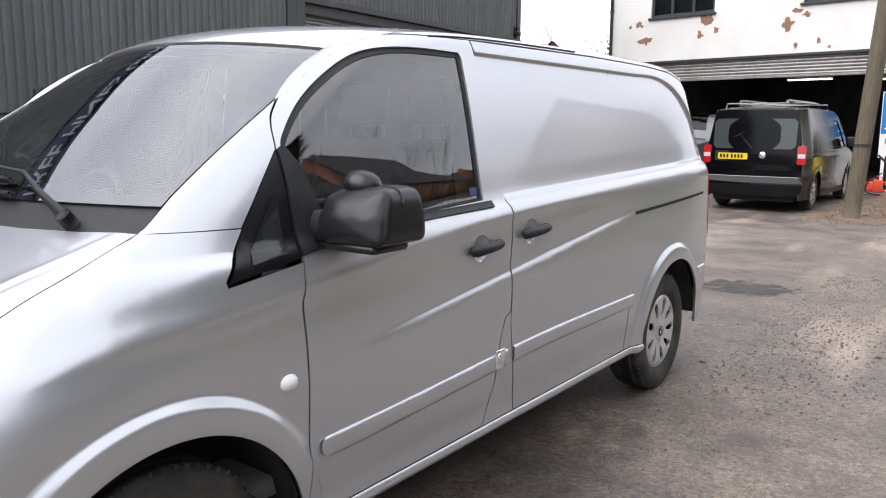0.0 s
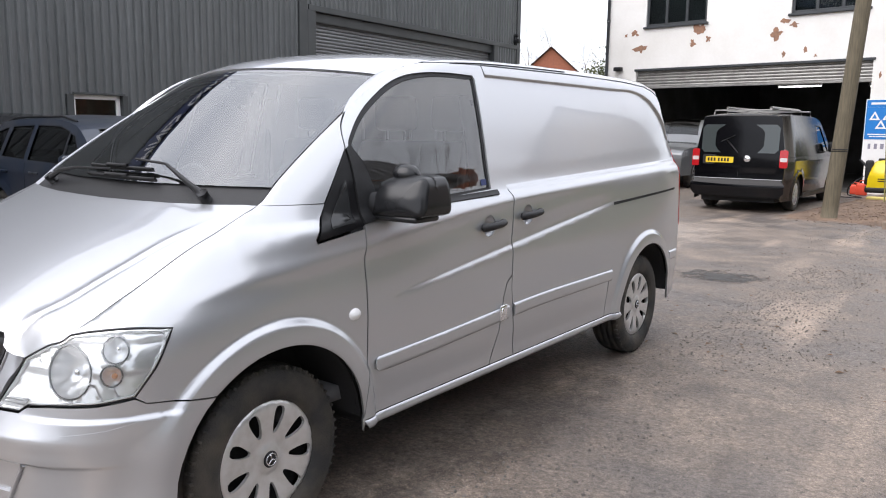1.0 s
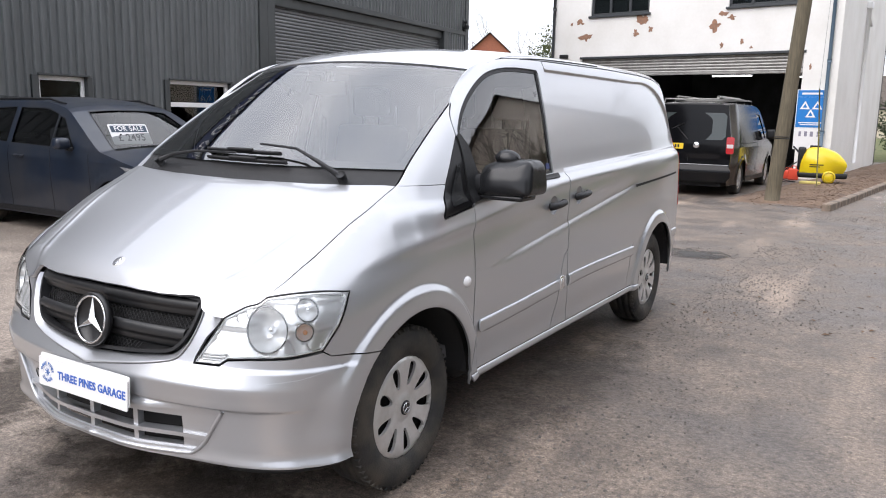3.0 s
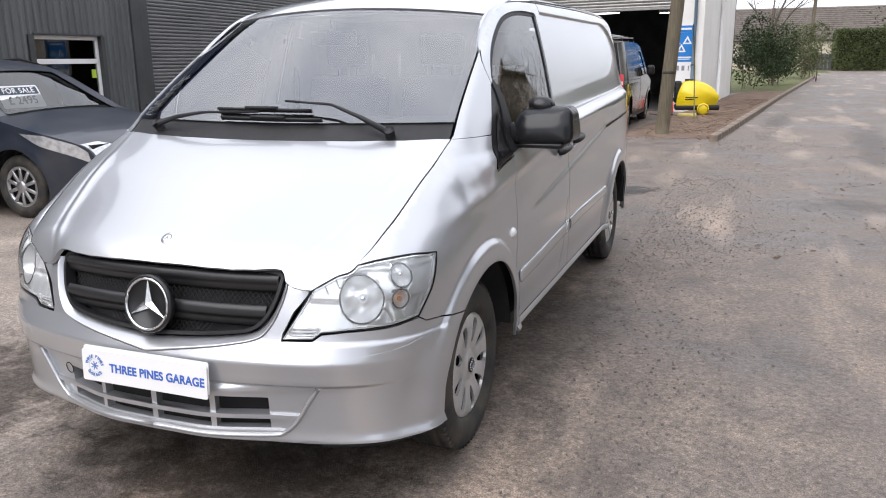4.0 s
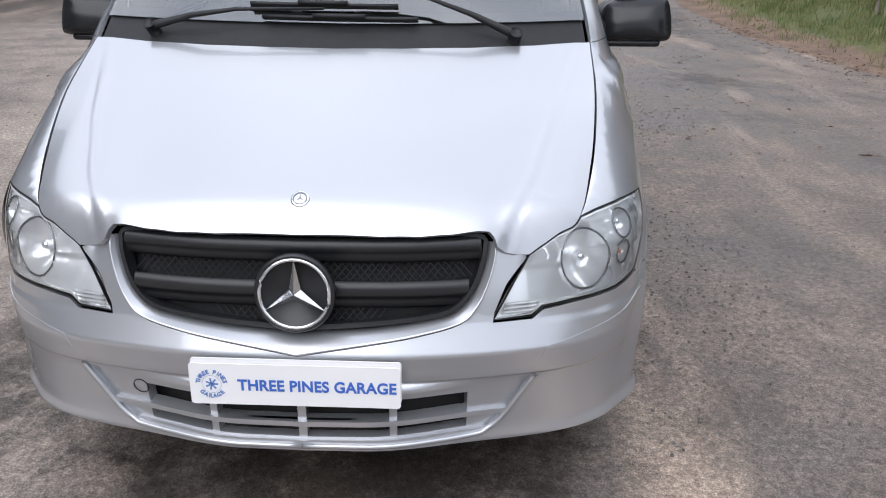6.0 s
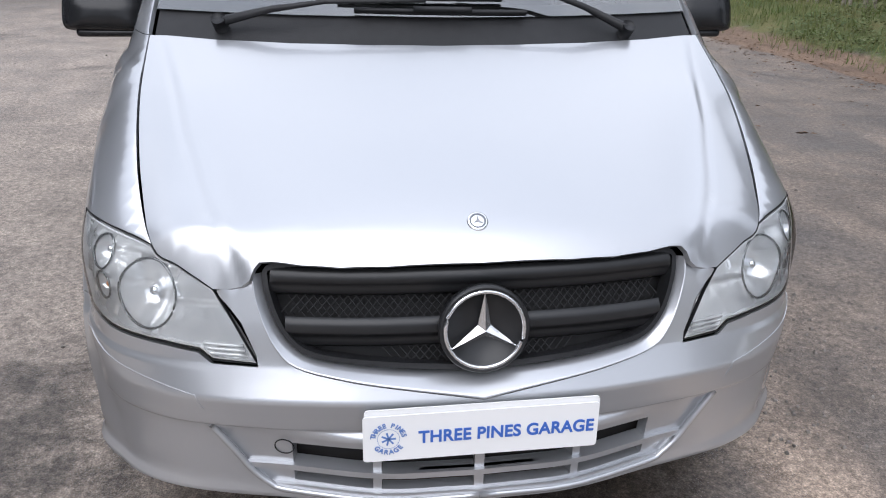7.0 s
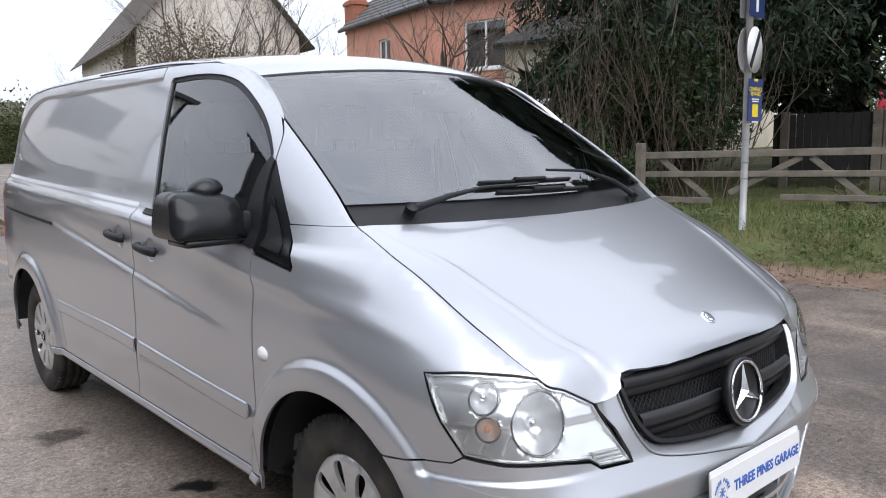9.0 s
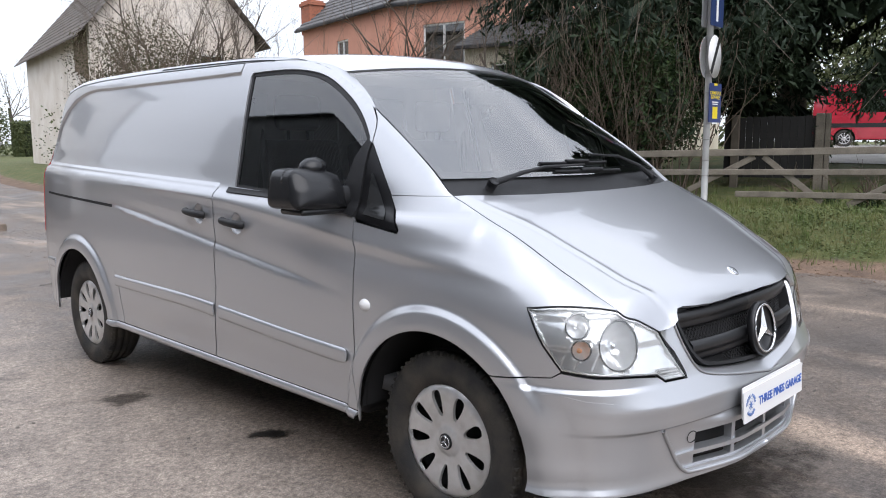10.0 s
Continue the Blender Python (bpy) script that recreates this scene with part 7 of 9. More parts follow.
            sheet(nm, poly, fn, mm, car, gap=0, skirt=0.006, lift=lift, step=0.04, flip=sgn < 0)
    part("underbody", boxm((-W / 2 + 0.22, 0.1, sill - 0.03), (W / 2 - 0.22, L - 0.1, belt_z - 0.25)), BLACK_GAP, car, smooth=False)
    return car, hw, skin, SP

NAVY = mat("navy_car_paint", (0.010, 0.017, 0.033), 0.34, vary=0.8, scale=2, coat=0.35, tint=(0.040, 0.042, 0.048))
BLACK_CAR = mat("black_car_paint", (0.003, 0.003, 0.004), 0.12, vary=0.4, scale=3, spec=0.28)
REDV = mat("red_van_paint", (0.33, 0.020, 0.035), 0.25, vary=0.3, scale=2, coat=0.8)
GREYC = mat("grey_car_paint", (0.16, 0.165, 0.17), 0.28, 0.3, vary=0.3, scale=2, coat=0.8)
LAMP_CLEAR = mat("car_lamp_clear", (0.62, 0.63, 0.64), 0.12, 0.5, vary=0.7, scale=18, tint=(0.3, 0.31, 0.33), coat=1.0)

# estate car, nose to the van
ep = [(0.10, 0.22), (0.03, 0.34), (0.0, 0.50), (0.06, 0.62), (0.16, 0.72), (0.45, 0.83), (1.02, 0.96), (1.20, 1.02), (1.62, 1.27), (1.98, 1.455), (2.5, 1.53), (3.1, 1.535), (3.7, 1.50), (4.05, 1.45), (4.20, 1.25), (4.30, 0.98), (4.33, 0.7), (4.36, 0.5), (4.30, 0.24)]
eg = [[(1.60, 1.00), (2.02, 1.02), (2.02, 1.36), (1.92, 1.33)], [(2.06, 1.02), (2.84, 1.04), (2.84, 1.45), (2.30, 1.44), (2.06, 1.38)], [(2.94, 1.045), (3.52, 1.07), (3.45, 1.43), (2.94, 1.45)], [(3.60, 1.075), (4.0, 1.10), (3.90, 1.35), (3.56, 1.42)]]
est, ehw, eskin, esp = vehicle("estate_car", "dark blue estate car with a price board behind its windscreen", "car", NAVY, Matrix.Translation((-3.98, 3.76, 0)) @ Matrix.Rotation(radians(90), 4, "Z"), 4.36, 1.80, ep, (0.90, 3.61), 0.315, 0.2, eg, 0.42, 0.98, 0.20,
    skin_glass=((0.262, 0.402, 0.80, 0.72), (0.735, 0.80, 0.70, 0.74)), end_taper=0.20,
    lamps=(("headlamp", [(0.10, 0.56), (0.30, 0.645), (0.55, 0.73), (0.78, 0.848), (0.50, 0.828), (0.22, 0.735), (0.12, 0.665)], LAMP_CLEAR, 0.004), ("tail_lamp", [(4.06, 0.80), (4.32, 0.78), (4.28, 1.02), (4.12, 1.05)], RED_LENS, 0.004), ("door_line", [(2.045, 0.26), (2.052, 0.26), (2.052, 1.0), (2.045, 1.0)], BLACK_GAP, 0.002), ("door_line", [(2.885, 0.26), (2.892, 0.26), (2.892, 1.0), (2.885, 1.0)], BLACK_GAP, 0.002), ("door_line", [(1.30, 0.26), (1.307, 0.26), (1.34, 0.96), (1.333, 0.96)], BLACK_GAP, 0.002), ("sill_trim", [(1.24, 0.22), (3.27, 0.22), (3.27, 0.28), (1.24, 0.28)], BLACK_PLASTIC, 0.01)),
    skin_parts=(("lower_grille", [(-0.62, 0.030), (0.62, 0.030), (0.70, 0.052), (-0.70, 0.052)], BLACK_PLASTIC, 0.004), ("fog_recess", [(-0.90, 0.028), (-0.72, 0.030), (-0.76, 0.055), (-0.92, 0.05)], BLACK_PLASTIC, 0.004), ("fog_recess", [(0.90, 0.028), (0.72, 0.030), (0.76, 0.055), (0.92, 0.05)], BLACK_PLASTIC, 0.004), ("number_plate", [(-0.29, 0.034), (0.29, 0.034), (0.29, 0.051), (-0.29, 0.051)], WHITE, 0.010), ("plate_bar", [(-0.24, 0.0385), (0.24, 0.0385), (0.24, 0.0465), (-0.24, 0.0465)], BLACK_GAP, 0.0125), ("headlamp", [(0.50, 0.080), (0.97, 0.070), (0.985, 0.104), (0.75, 0.101)], LAMP_CLEAR, 0.006), ("headlamp", [(-0.50, 0.080), (-0.97, 0.070), (-0.985, 0.104), (-0.75, 0.101)], LAMP_CLEAR, 0.006), ("nose_badge", [(-0.07, 0.098), (0.07, 0.098), (0.07, 0.118), (-0.07, 0.118)], CHROME, 0.006)), spokes=10)
for sgn in (1, -1):
    mr = new("door_mirror")
    mr.parent = est
    b = bmesh.new()
    box(b, (sgn * 0.99 - 0.09, 1.60, 1.00), (sgn * 0.99 + 0.09, 1.74, 1.13), 0.05, 4)
    part("mirror_shell", b, NAVY, mr)
    part("mirror_foot", boxm((sgn * 0.88 - 0.05, 1.62, 0.98), (sgn * 0.88 + 0.05, 1.70, 1.02), 0.01), BLACK_PLASTIC, mr)
    for y_ in (1.92 + 0.72, 2.98 + 0.42):
        b = bmesh.new()
        tube(b, [(sgn * (ehw(y_, 0.88) + 0.004), y_ - 0.09, 0.885), (sgn * (ehw(y_, 0.88) + 0.03), y_ - 0.04, 0.89), (sgn * (ehw(y_, 0.88) + 0.03), y_ + 0.06, 0.892), (sgn * (ehw(y_, 0.88) + 0.004), y_ + 0.1, 0.89)], 0.014, 8)
        part("door_handle", b, NAVY, est)
    b = bmesh.new()
    tube(b, [(sgn * 0.62, 2.1, 1.50), (sgn * 0.63, 2.4, 1.56), (sgn * 0.63, 3.5, 1.55), (sgn * 0.62, 3.85, 1.49)], 0.014, 8)
    part("roof_bar", b, BLACK_PLASTIC, est)
for x in (-0.38, 0.38):
    seat = new("seat")
    seat.parent = est
    part("cushion", boxm((x - 0.24, 1.95, 0.55), (x + 0.24, 2.4, 0.75), 0.06), FABRIC, seat)
    part("backrest", boxm((x - 0.23, 2.36, 0.7), (x + 0.23, 2.5, 1.22), 0.05), FABRIC, seat)
    part("headrest", boxm((x - 0.12, 2.40, 1.24), (x + 0.12, 2.48, 1.40), 0.03), FABRIC, seat)
part("dashboard", boxm((-0.70, 1.25, 0.72), (0.70, 1.65, 0.98), 0.05), TRIM, est)

def price_board(txt, m, w=0.52):
    sgn_ = thing("price_board", "white for-sale price board with black figures behind the glass", "sign")
    part("card", plate_mesh(w, 0.26, 0.02, 0.006), WHITE, sgn_, smooth=False, m=m)
    part("band", plate_mesh(w - 0.04, 0.085, 0.008, 0.002), mat("dark_band", (0.03, 0.05, 0.08), 0.5), sgn_, smooth=False, m=m @ Matrix.Translation((0, 0.068, 0.003)))
    lettering("FOR SALE", 0.085, WHITE, sgn_, m @ Matrix.Translation((0, 0.068, 0.0045)), 0.001, 1.1)
    lettering(txt, 0.125, BLACK_GAP, sgn_, m @ Matrix.Translation((0, -0.048, 0.002)), 0.002, 1.05)
price_board("£ 2495", Matrix.Translation((-5.36, 3.46, 1.17)) @ Matrix.Rotation(radians(90), 4, "Z") @ Matrix.Rotation(radians(60), 4, "X"))

# small hatchback by the wall
hp = [(0.08, 0.25), (0.0, 0.5), (0.1, 0.75), (0.7, 0.92), (0.95, 1.0), (1.6, 1.42), (2.2, 1.56), (3.0, 1.56), (3.5, 1.50), (3.75, 1.30), (3.86, 1.0), (3.9, 0.6), (3.84, 0.25)]
hat, hhw, hskin, hsp = vehicle("hatchback", "dark hatchback with a price board, parked by the wall", "car", BLACK_CAR, Matrix.Translation((-9.02, 0.95, 0)), 3.9, 1.56, hp, (0.75, 3.2), 0.29, 0.17, [[(1.35, 1.0), (2.1, 1.02), (2.1, 1.45), (1.8, 1.42)], [(2.2, 1.02), (3.1, 1.04), (3.0, 1.46), (2.2, 1.47)], [(3.2, 1.06), (3.6, 1.1), (3.45, 1.38), (3.15, 1.45)]], 0.30, 0.98, skin_glass=((0.30, 0.42, 0.78, 0.72), (0.73, 0.80, 0.7, 0.74)),
    lamps=(("tail_lamp", [(3.62, 0.80), (3.86, 0.78), (3.84, 1.02), (3.68, 1.05)], RED_LENS, 0.004),))
price_board("£ 2995", Matrix.Translation((-8.36, 3.55, 1.25)) @ Matrix.Rotation(radians(80), 4, "Z") @ Matrix.Rotation(radians(82), 4, "X"), 0.44)

# small black van before the garage
cp = [(0.08, 0.25), (0.0, 0.45), (0.05, 0.68), (0.28, 0.84), (0.95, 1.02), (1.15, 1.10), (1.75, 1.60), (2.05, 1.74), (2.6, 1.80), (4.2, 1.80), (4.72, 1.77), (4.80, 1.70), (4.86, 1.0), (4.87, 0.62), (4.92, 0.5), (4.90, 0.28)]
cg = [[(1.45, 1.10), (2.35, 1.12), (2.35, 1.62), (1.98, 1.60)]]
cad, chw, cskin, csp = vehicle("small_van", "black small van with roof bars and twin rear doors", "van", BLACK_CAR, Matrix.Translation((-1.47, 18.25, 0)) @ Matrix.Rotation(radians(180), 4, "Z"), 4.92, 1.78, cp, (0.92, 3.96), 0.32, 0.2, cg, 0.17, 1.05, 0.22,
    skin_glass=((0.225, 0.325, 0.80, 0.76),), end_taper=0.07,
    lamps=(("tail_lamp", [(4.78, 0.86), (4.865, 0.86), (4.86, 1.18), (4.80, 1.18)], RED_LENS, 0.006), ("lower_trim", [(1.32, 0.23), (3.56, 0.23), (3.56, 0.32), (1.32, 0.32)], BLACK_PLASTIC, 0.012), ("door_line", [(2.45, 0.34), (2.457, 0.34), (2.457, 1.72), (2.45, 1.72)], BLACK_GAP, 0.002), ("door_line", [(2.5, 1.02), (4.6, 1.02), (4.6, 1.03), (2.5, 1.03)], BLACK_GAP, 0.002)), spokes=10)
yb = 4.90
# rear doors: panes, seam, lamps, plate, bumper, wiper
def rear_part(nm, pts, mm, lift):
    def fnr(a, b_):
        y = float(np.interp(b_, [0.25, 0.5, 0.62, 1.0, 1.70], [4.90, 4.92, 4.87, 4.86, 4.80]))
        return (a, y + 0.05 * (1 - (a / 0.9) ** 2), b_)
    return sheet(nm, pts, fnr, mm, cad, gap=0, skirt=0.006, lift=lift, step=0.04, flip=True)
def rr(x0, x1, z0, z1, c=0.06):
    return [(x0 + c, z0), (x1 - c, z0), (x1, z0 + c), (x1, z1 - c), (x1 - c, z1), (x0 + c, z1), (x0, z1 - c), (x0, z0 + c)]
rear_glass = mat("rear_glass_dark", (0.05, 0.060, 0.060), 0.06, coat=0.6)
rear_part("rear_pane", rr(-0.70, -0.09, 1.10, 1.62), rear_glass, 0.006)
rear_part("rear_pane", rr(0.05, 0.70, 1.10, 1.62), rear_glass, 0.006)
rear_part("door_seam", [(-0.022, 0.60), (-0.015, 0.60), (-0.015, 1.70), (-0.022, 1.70)], BLACK_GAP, 0.004)
for sgn in (1, -1):
    rear_part("tail_lamp", rr(sgn * 0.80 - 0.07, sgn * 0.80 + 0.07, 0.84, 1.16, 0.02), RED_LENS, 0.012)
    rear_part("reverse_lamp", rr(sgn * 0.80 - 0.06, sgn * 0.80 + 0.06, 0.95, 1.02, 0.01), mat("lamp_white", (0.6, 0.55, 0.55), 0.2, coat=0.6) if sgn > 0 else bpy.data.materials["lamp_white"], 0.016)
rear_part("plate_recess", rr(0.02, 0.66, 0.88, 1.06, 0.02), BLACK_PLASTIC, 0.004)
np_ = rear_part("number_plate", rr(0.08, 0.60, 0.91, 1.02, 0.01), mat("plate_yellow", (0.80, 0.55, 0.02), 0.4), 0.012)
for i in range(7):
    x = 0.16 + 0.058 * i + (0.02 if i > 3 else 0)
    rear_part("plate_bar", [(x, 0.935), (x + 0.034, 0.935), (x + 0.034, 0.998), (x, 0.998)], BLACK_GAP, 0.016)
rear_part("rear_bumper", rr(-0.85, 0.85, 0.30, 0.60, 0.08), BLACK_CAR, 0.03)
rear_part("bumper_strip", rr(-0.80, 0.80, 0.604, 0.620, 0.006), GREYC, 0.034)
b = bmesh.new()
lathe(b, [(0.0, 0.008), (0.055, 0.006), (0.06, -0.004)], 28, "y")
part("rear_badge", b, CHROME, cad, m=Matrix.Translation((-0.17, 4.93, 0.99)) @ Matrix.Diagonal((1, 1, 1, 1)))
b = bmesh.new()
tube(b, [(0.0, 4.935, 1.10), (0.22, 4.90, 1.33)], 0.012, 6)
tube(b, [(0.08, 4.90, 1.42), (0.34, 4.88, 1.30)], 0.008, 6)
part("rear_wiper", b, BLACK_PLASTIC, cad)
for y in (2.6, 3.4, 4.2):
    b = bmesh.new()
    tube(b, [(-0.72, y, 1.77), (-0.70, y, 1.90), (0.70, y, 1.90), (0.72, y, 1.77)], 0.016, 6)
    part("roof_bar", b, STEEL, cad)
b = bmesh.new()
tube(b, [(-0.45, 1.6 + 0.9, 1.93), (-0.45, 4.6, 1.93)], 0.03, 8)
tube(b, [(0.30, 2.5, 1.93), (0.30, 4.75, 1.93)], 0.022, 8)
part("roof_tube", b, STEEL, cad)
for sgn in (1, -1):
    part("door_mirror", boxm((sgn * 0.99 - 0.09, 1.50, 1.08), (sgn * 0.99 + 0.09, 1.66, 1.30), 0.05, 3), BLACK_PLASTIC, cad)
# pick-up inside the garage
sp_ = [(0.05, 0.4), (0.0, 0.7), (0.1, 1.0), (1.1, 1.12), (1.3, 1.2), (1.9, 1.72), (2.6, 1.78), (3.3, 1.74), (3.6, 1.25), (4.6, 1.2), (4.65, 0.6), (4.6, 0.4)]
vehicle("four_by_four", "dark four-by-four standing inside the garage", "car", GREYC, Matrix.Translation((-5.1, 18.2, 0)), 4.65, 1.82, sp_, (0.95, 3.7), 0.37, 0.24, [[(1.6, 1.2), (2.4, 1.2), (2.4, 1.66), (2.0, 1.64)], [(2.5, 1.2), (3.3, 1.22), (3.1, 1.66), (2.5, 1.67)]], 0.22, 1.15, 0.35, skin_glass=((0.33, 0.46, 0.8, 0.72),), lamps=(("headlamp", [(0.03, 0.82), (0.32, 0.86), (0.3, 1.0), (0.08, 0.98)], LAMP_CLEAR, 0.004),))
# tall red van beyond the hedge
rp = [(0.05, 0.35), (0.0, 0.6), (0.08, 0.95), (0.9, 1.25), (1.05, 1.35), (1.75, 2.2), (2.2, 2.52), (3, 2.6), (5.6, 2.6), (5.75, 2.5), (5.85, 1.2), (5.85, 0.4)]
rg = [[(1.45, 1.35), (2.3, 1.35), (2.3, 1.95), (1.9, 1.95)], [(2.7, 1.45), (4.0, 1.45), (4.0, 2.1), (2.7, 2.1)]]
rz = 1.15
rv, *_ = vehicle("red_van", "red high-roofed van parked on the far driveway", "van", REDV, Matrix.Translation((34.6, 5.2, rz)) @ Matrix.Rotation(radians(19.2), 4, "Z") @ Matrix.Scale(0.98, 4), 5.85, 2.0, rp, (1.0, 4.6), 0.36, 0.22, rg, 0.10, 1.35, 0.32, lamps=(("side_strip", [(1.5, 0.82), (5.6, 0.82), (5.6, 1.0), (1.5, 1.0)], BLACK_PLASTIC, 0.012),))
b = bmesh.new()
for x in (-0.75, 0.75):
    tube(b, [(x, 2.2, 2.72), (x, 5.5, 2.72)], 0.03, 6)
for y in (2.4, 3.4, 4.4, 5.3):
    tube(b, [(-0.75, y, 2.56), (-0.75, y, 2.72), (0.75, y, 2.72), (0.75, y, 2.56)], 0.025, 6)
part("roof_rack", b, BLACK_PLASTIC, rv)
# ---------------------------------------------------------------- lane side: pole, kerb, washer
pole = thing("utility_pole", "leaning weathered wooden utility pole at the yard edge", "pole", m=Matrix.Translation((0.22, 12.95, 0)))
b = bmesh.new()
lean = Vector((0.068, 0.0, 1.0))
pts = [Vector((0, 0, -0.1)) + lean * h for h in (0, 0.4, 1.2, 2.2, 3.4, 5, 7, 9)]
tube(b, pts, [0.135, 0.130, 0.127, 0.124, 0.120, 0.115, 0.11, 0.10], 18)
part("pole_shaft", b, WOOD_POLE, pole)
b = bmesh.new()
for h in (1.28, 1.31):
    tube(b, [Vector((0, 0, -0.1)) + lean * h + Vector((0.128 * math.cos(q), 0.128 * math.sin(q), 0)) for q in (2 * math.pi * i / 20 for i in range(20))], 0.008, 5, close=True)
part("strap", b, BLACK_PLASTIC, pole)
b = bmesh.new()
tube(b, [(0.56, 16.83, 0.0), (0.50, 16.83, 1.2), (0.42, 16.83, 2.22)], 0.015, 8)
cane = tagged(part("marker_cane", b, mat("olive_cane", (0.17, 0.15, 0.035), 0.6, vary=0.5, scale=9, tint=(0.08, 0.07, 0.02))), "tall thin olive cane standing in the soil", "cane")
b = bmesh.new()
tube(b, [(0.42, 16.83, 2.2), (0.38, 17.6, 4.2), (0.36, 19.9, 6.9)], 0.006, 5)
tagged(part("wire", b, STEEL), "thin wire rising from the cane to the roof", "wire")

CONC = mat("kerb_concrete", (0.27, 0.205, 0.16), 0.85, vary=0.9, scale=5, tint=(0.10, 0.088, 0.068), fine=0.3, bump=0.4, bump_scale=60)
def kerb_mesh():
    b = bmesh.new()
    box(b, (-0.075, -0.445, -0.10), (0.075, 0.445, 0.115), 0.02, 2)
    me = bpy.data.meshes.new("kerb_stone")
    b.to_mesh(me)
    b.free()
    me.materials.append(CONC)
    return me
km = kerb_mesh()
kerb = thing("kerb", "worn concrete kerb stones along the lane", "kerb", kind="structure")
y = 12.6
while y < 58:
    x = lin(KERB_Y, KERB_X, y)
    dx = lin(KERB_Y, KERB_X, y + 0.5) - lin(KERB_Y, KERB_X, y - 0.5)
    part_of("kerb_stone", km, kerb, Matrix.Translation((x, y, rnd.uniform(-0.006, 0.006))) @ Matrix.Rotation(-math.atan(dx) + rnd.uniform(-0.006, 0.006), 4, "Z"))
    y += 0.90

YEL = mat("washer_yellow", (0.78, 0.58, 0.008), 0.35, vary=0.3, scale=5, tint=(0.6, 0.45, 0.02), coat=0.3)
wash = thing("pressure_washer", "yellow and black wheeled pressure washer by the garage corner", "pressure washer", m=Matrix.Translation((0.40, 18.2, 0.068)) @ Matrix.Rotation(radians(8), 4, "Z") @ Matrix.Scale(0.94, 4))
b = bmesh.new()
pr = spline([(-0.42, 0.24, 0), (-0.40, 0.50, 0), (-0.28, 0.80, 0), (-0.05, 0.86, 0), (0.22, 0.81, 0), (0.46, 0.69, 0), (0.63, 0.50, 0), (0.64, 0.40, 0), (0.58, 0.26, 0)], 5)
L_ = [b.verts.new((p.x, -0.27, p.y)) for p in pr]
M_ = [[b.verts.new((p.x * (1 - 0.0), yy, p.y + 0.04 * (1 - (yy / 0.27) ** 2))) for p in pr] for yy in (-0.2, 0.0, 0.2)]
R_ = [b.verts.new((p.x, 0.27, p.y)) for p in pr]
rows_ = [L_, *M_, R_]
for A, B in zip(rows_, rows_[1:]):
    for i in range(len(A) - 1):
        b.faces.new((A[i], A[i + 1], B[i + 1], B[i]))
b.faces.new(L_)
b.faces.new(R_[::-1])
part("hood", fix(b), YEL, wash)
part("chassis", boxm((-0.46, -0.29, 0.12), (0.68, 0.29, 0.26), 0.05, 3), BLACK_PLASTIC, wash)
part("control_block", boxm((-0.48, -0.22, 0.30), (-0.30, 0.22, 0.88), 0.05, 3), BLACK_PLASTIC, wash)
part("filler_cap", boxm((-0.22, -0.10, 0.84), (0.02, 0.10, 0.93), 0.02), BLACK_PLASTIC, wash)
for y in (-0.33, 0.27):
    b = bmesh.new()
    lathe(b, [(0.0, 0.0), (0.145, 0.0), (0.155, 0.02), (0.155, 0.05), (0.0, 0.06)], 28, "y")
    wh = part("wheel", fix(b), YEL, wash, m=Matrix.Translation((0.26, y, 0.155)))
    # raised ring in darker yellow paints the shade of a rim groove
    b = bmesh.new()
    tube(b, [(0.118 * math.cos(q), -0.004 if y < 0 else 0.062, 0.118 * math.sin(q)) for q in (2 * math.pi * i / 28 for i in range(28))], 0.010, 6, close=True)
    part("groove_shade_ring", b, mat("groove_shade_yellow", (0.36, 0.26, 0.02), 0.7), wh)
b = bmesh.new()
tube(b, [(-0.42, -0.2, 0.7), (-0.58, -0.2, 0.86), (-0.60, 0.0, 0.88), (-0.58, 0.2, 0.86), (-0.42, 0.2, 0.7)], 0.022, 8)
part("push_handle", b, BLACK_PLASTIC, wash)
for i in range(2):
    part("text_bar", boxm((-0.20, -0.2755, 0.44 - 0.05 * i), (0.12 - 0.08 * i, -0.271, 0.465 - 0.05 * i)), BLACK_PLASTIC, wash, smooth=False)
b = bmesh.new()
tube(b, spline([(-0.5, -0.2, 0.5), (-0.75, -0.35, 0.3), (-0.8, -0.1, 0.05), (-0.5, -0.5, 0.02), (-0.9, -0.6, 0.02), (-1.1, -0.2, 0.02)], 6), 0.012, 6)
part("hose", b, BLACK_PLASTIC, wash)
b = bmesh.new()
box(b, (0.12, 17.42, 0.062), (0.56, 17.66, 0.125), 0.02)
tagged(part("wooden_block", b, mat("pale_board", (0.60, 0.50, 0.16), 0.8, vary=0.5, scale=8)), "pale flat board lying on the soil by the washer", "board")
ORANGE = mat("orange_red_plastic", (0.62, 0.065, 0.03), 0.45, vary=0.3, scale=6)
for x, y, h in ((-0.30, 19.6, 0.42), (-0.48, 19.9, 0.34)):
    c = thing("petrol_can", "red plastic fuel can on the ground by the garage", "can", "cans by the garage", m=Matrix.Translation((x, y, 0)))
    part("can_body", boxm((-0.12, -0.08, 0.0), (0.12, 0.08, h * 0.7), 0.03, 3), ORANGE, c)
    b = bmesh.new()
    tube(b, [(-0.06, 0, h * 0.68), (-0.05, 0, h * 0.85), (0.05, 0, h * 0.85), (0.06, 0, h * 0.68)], 0.015, 6)
    part("can_handle", b, ORANGE, c)
    b = bmesh.new()
    tube(b, [(0.09, 0, h * 0.66), (0.10, 0, h)], 0.022, 8)
    part("spout", b, BLACK_PLASTIC, c)

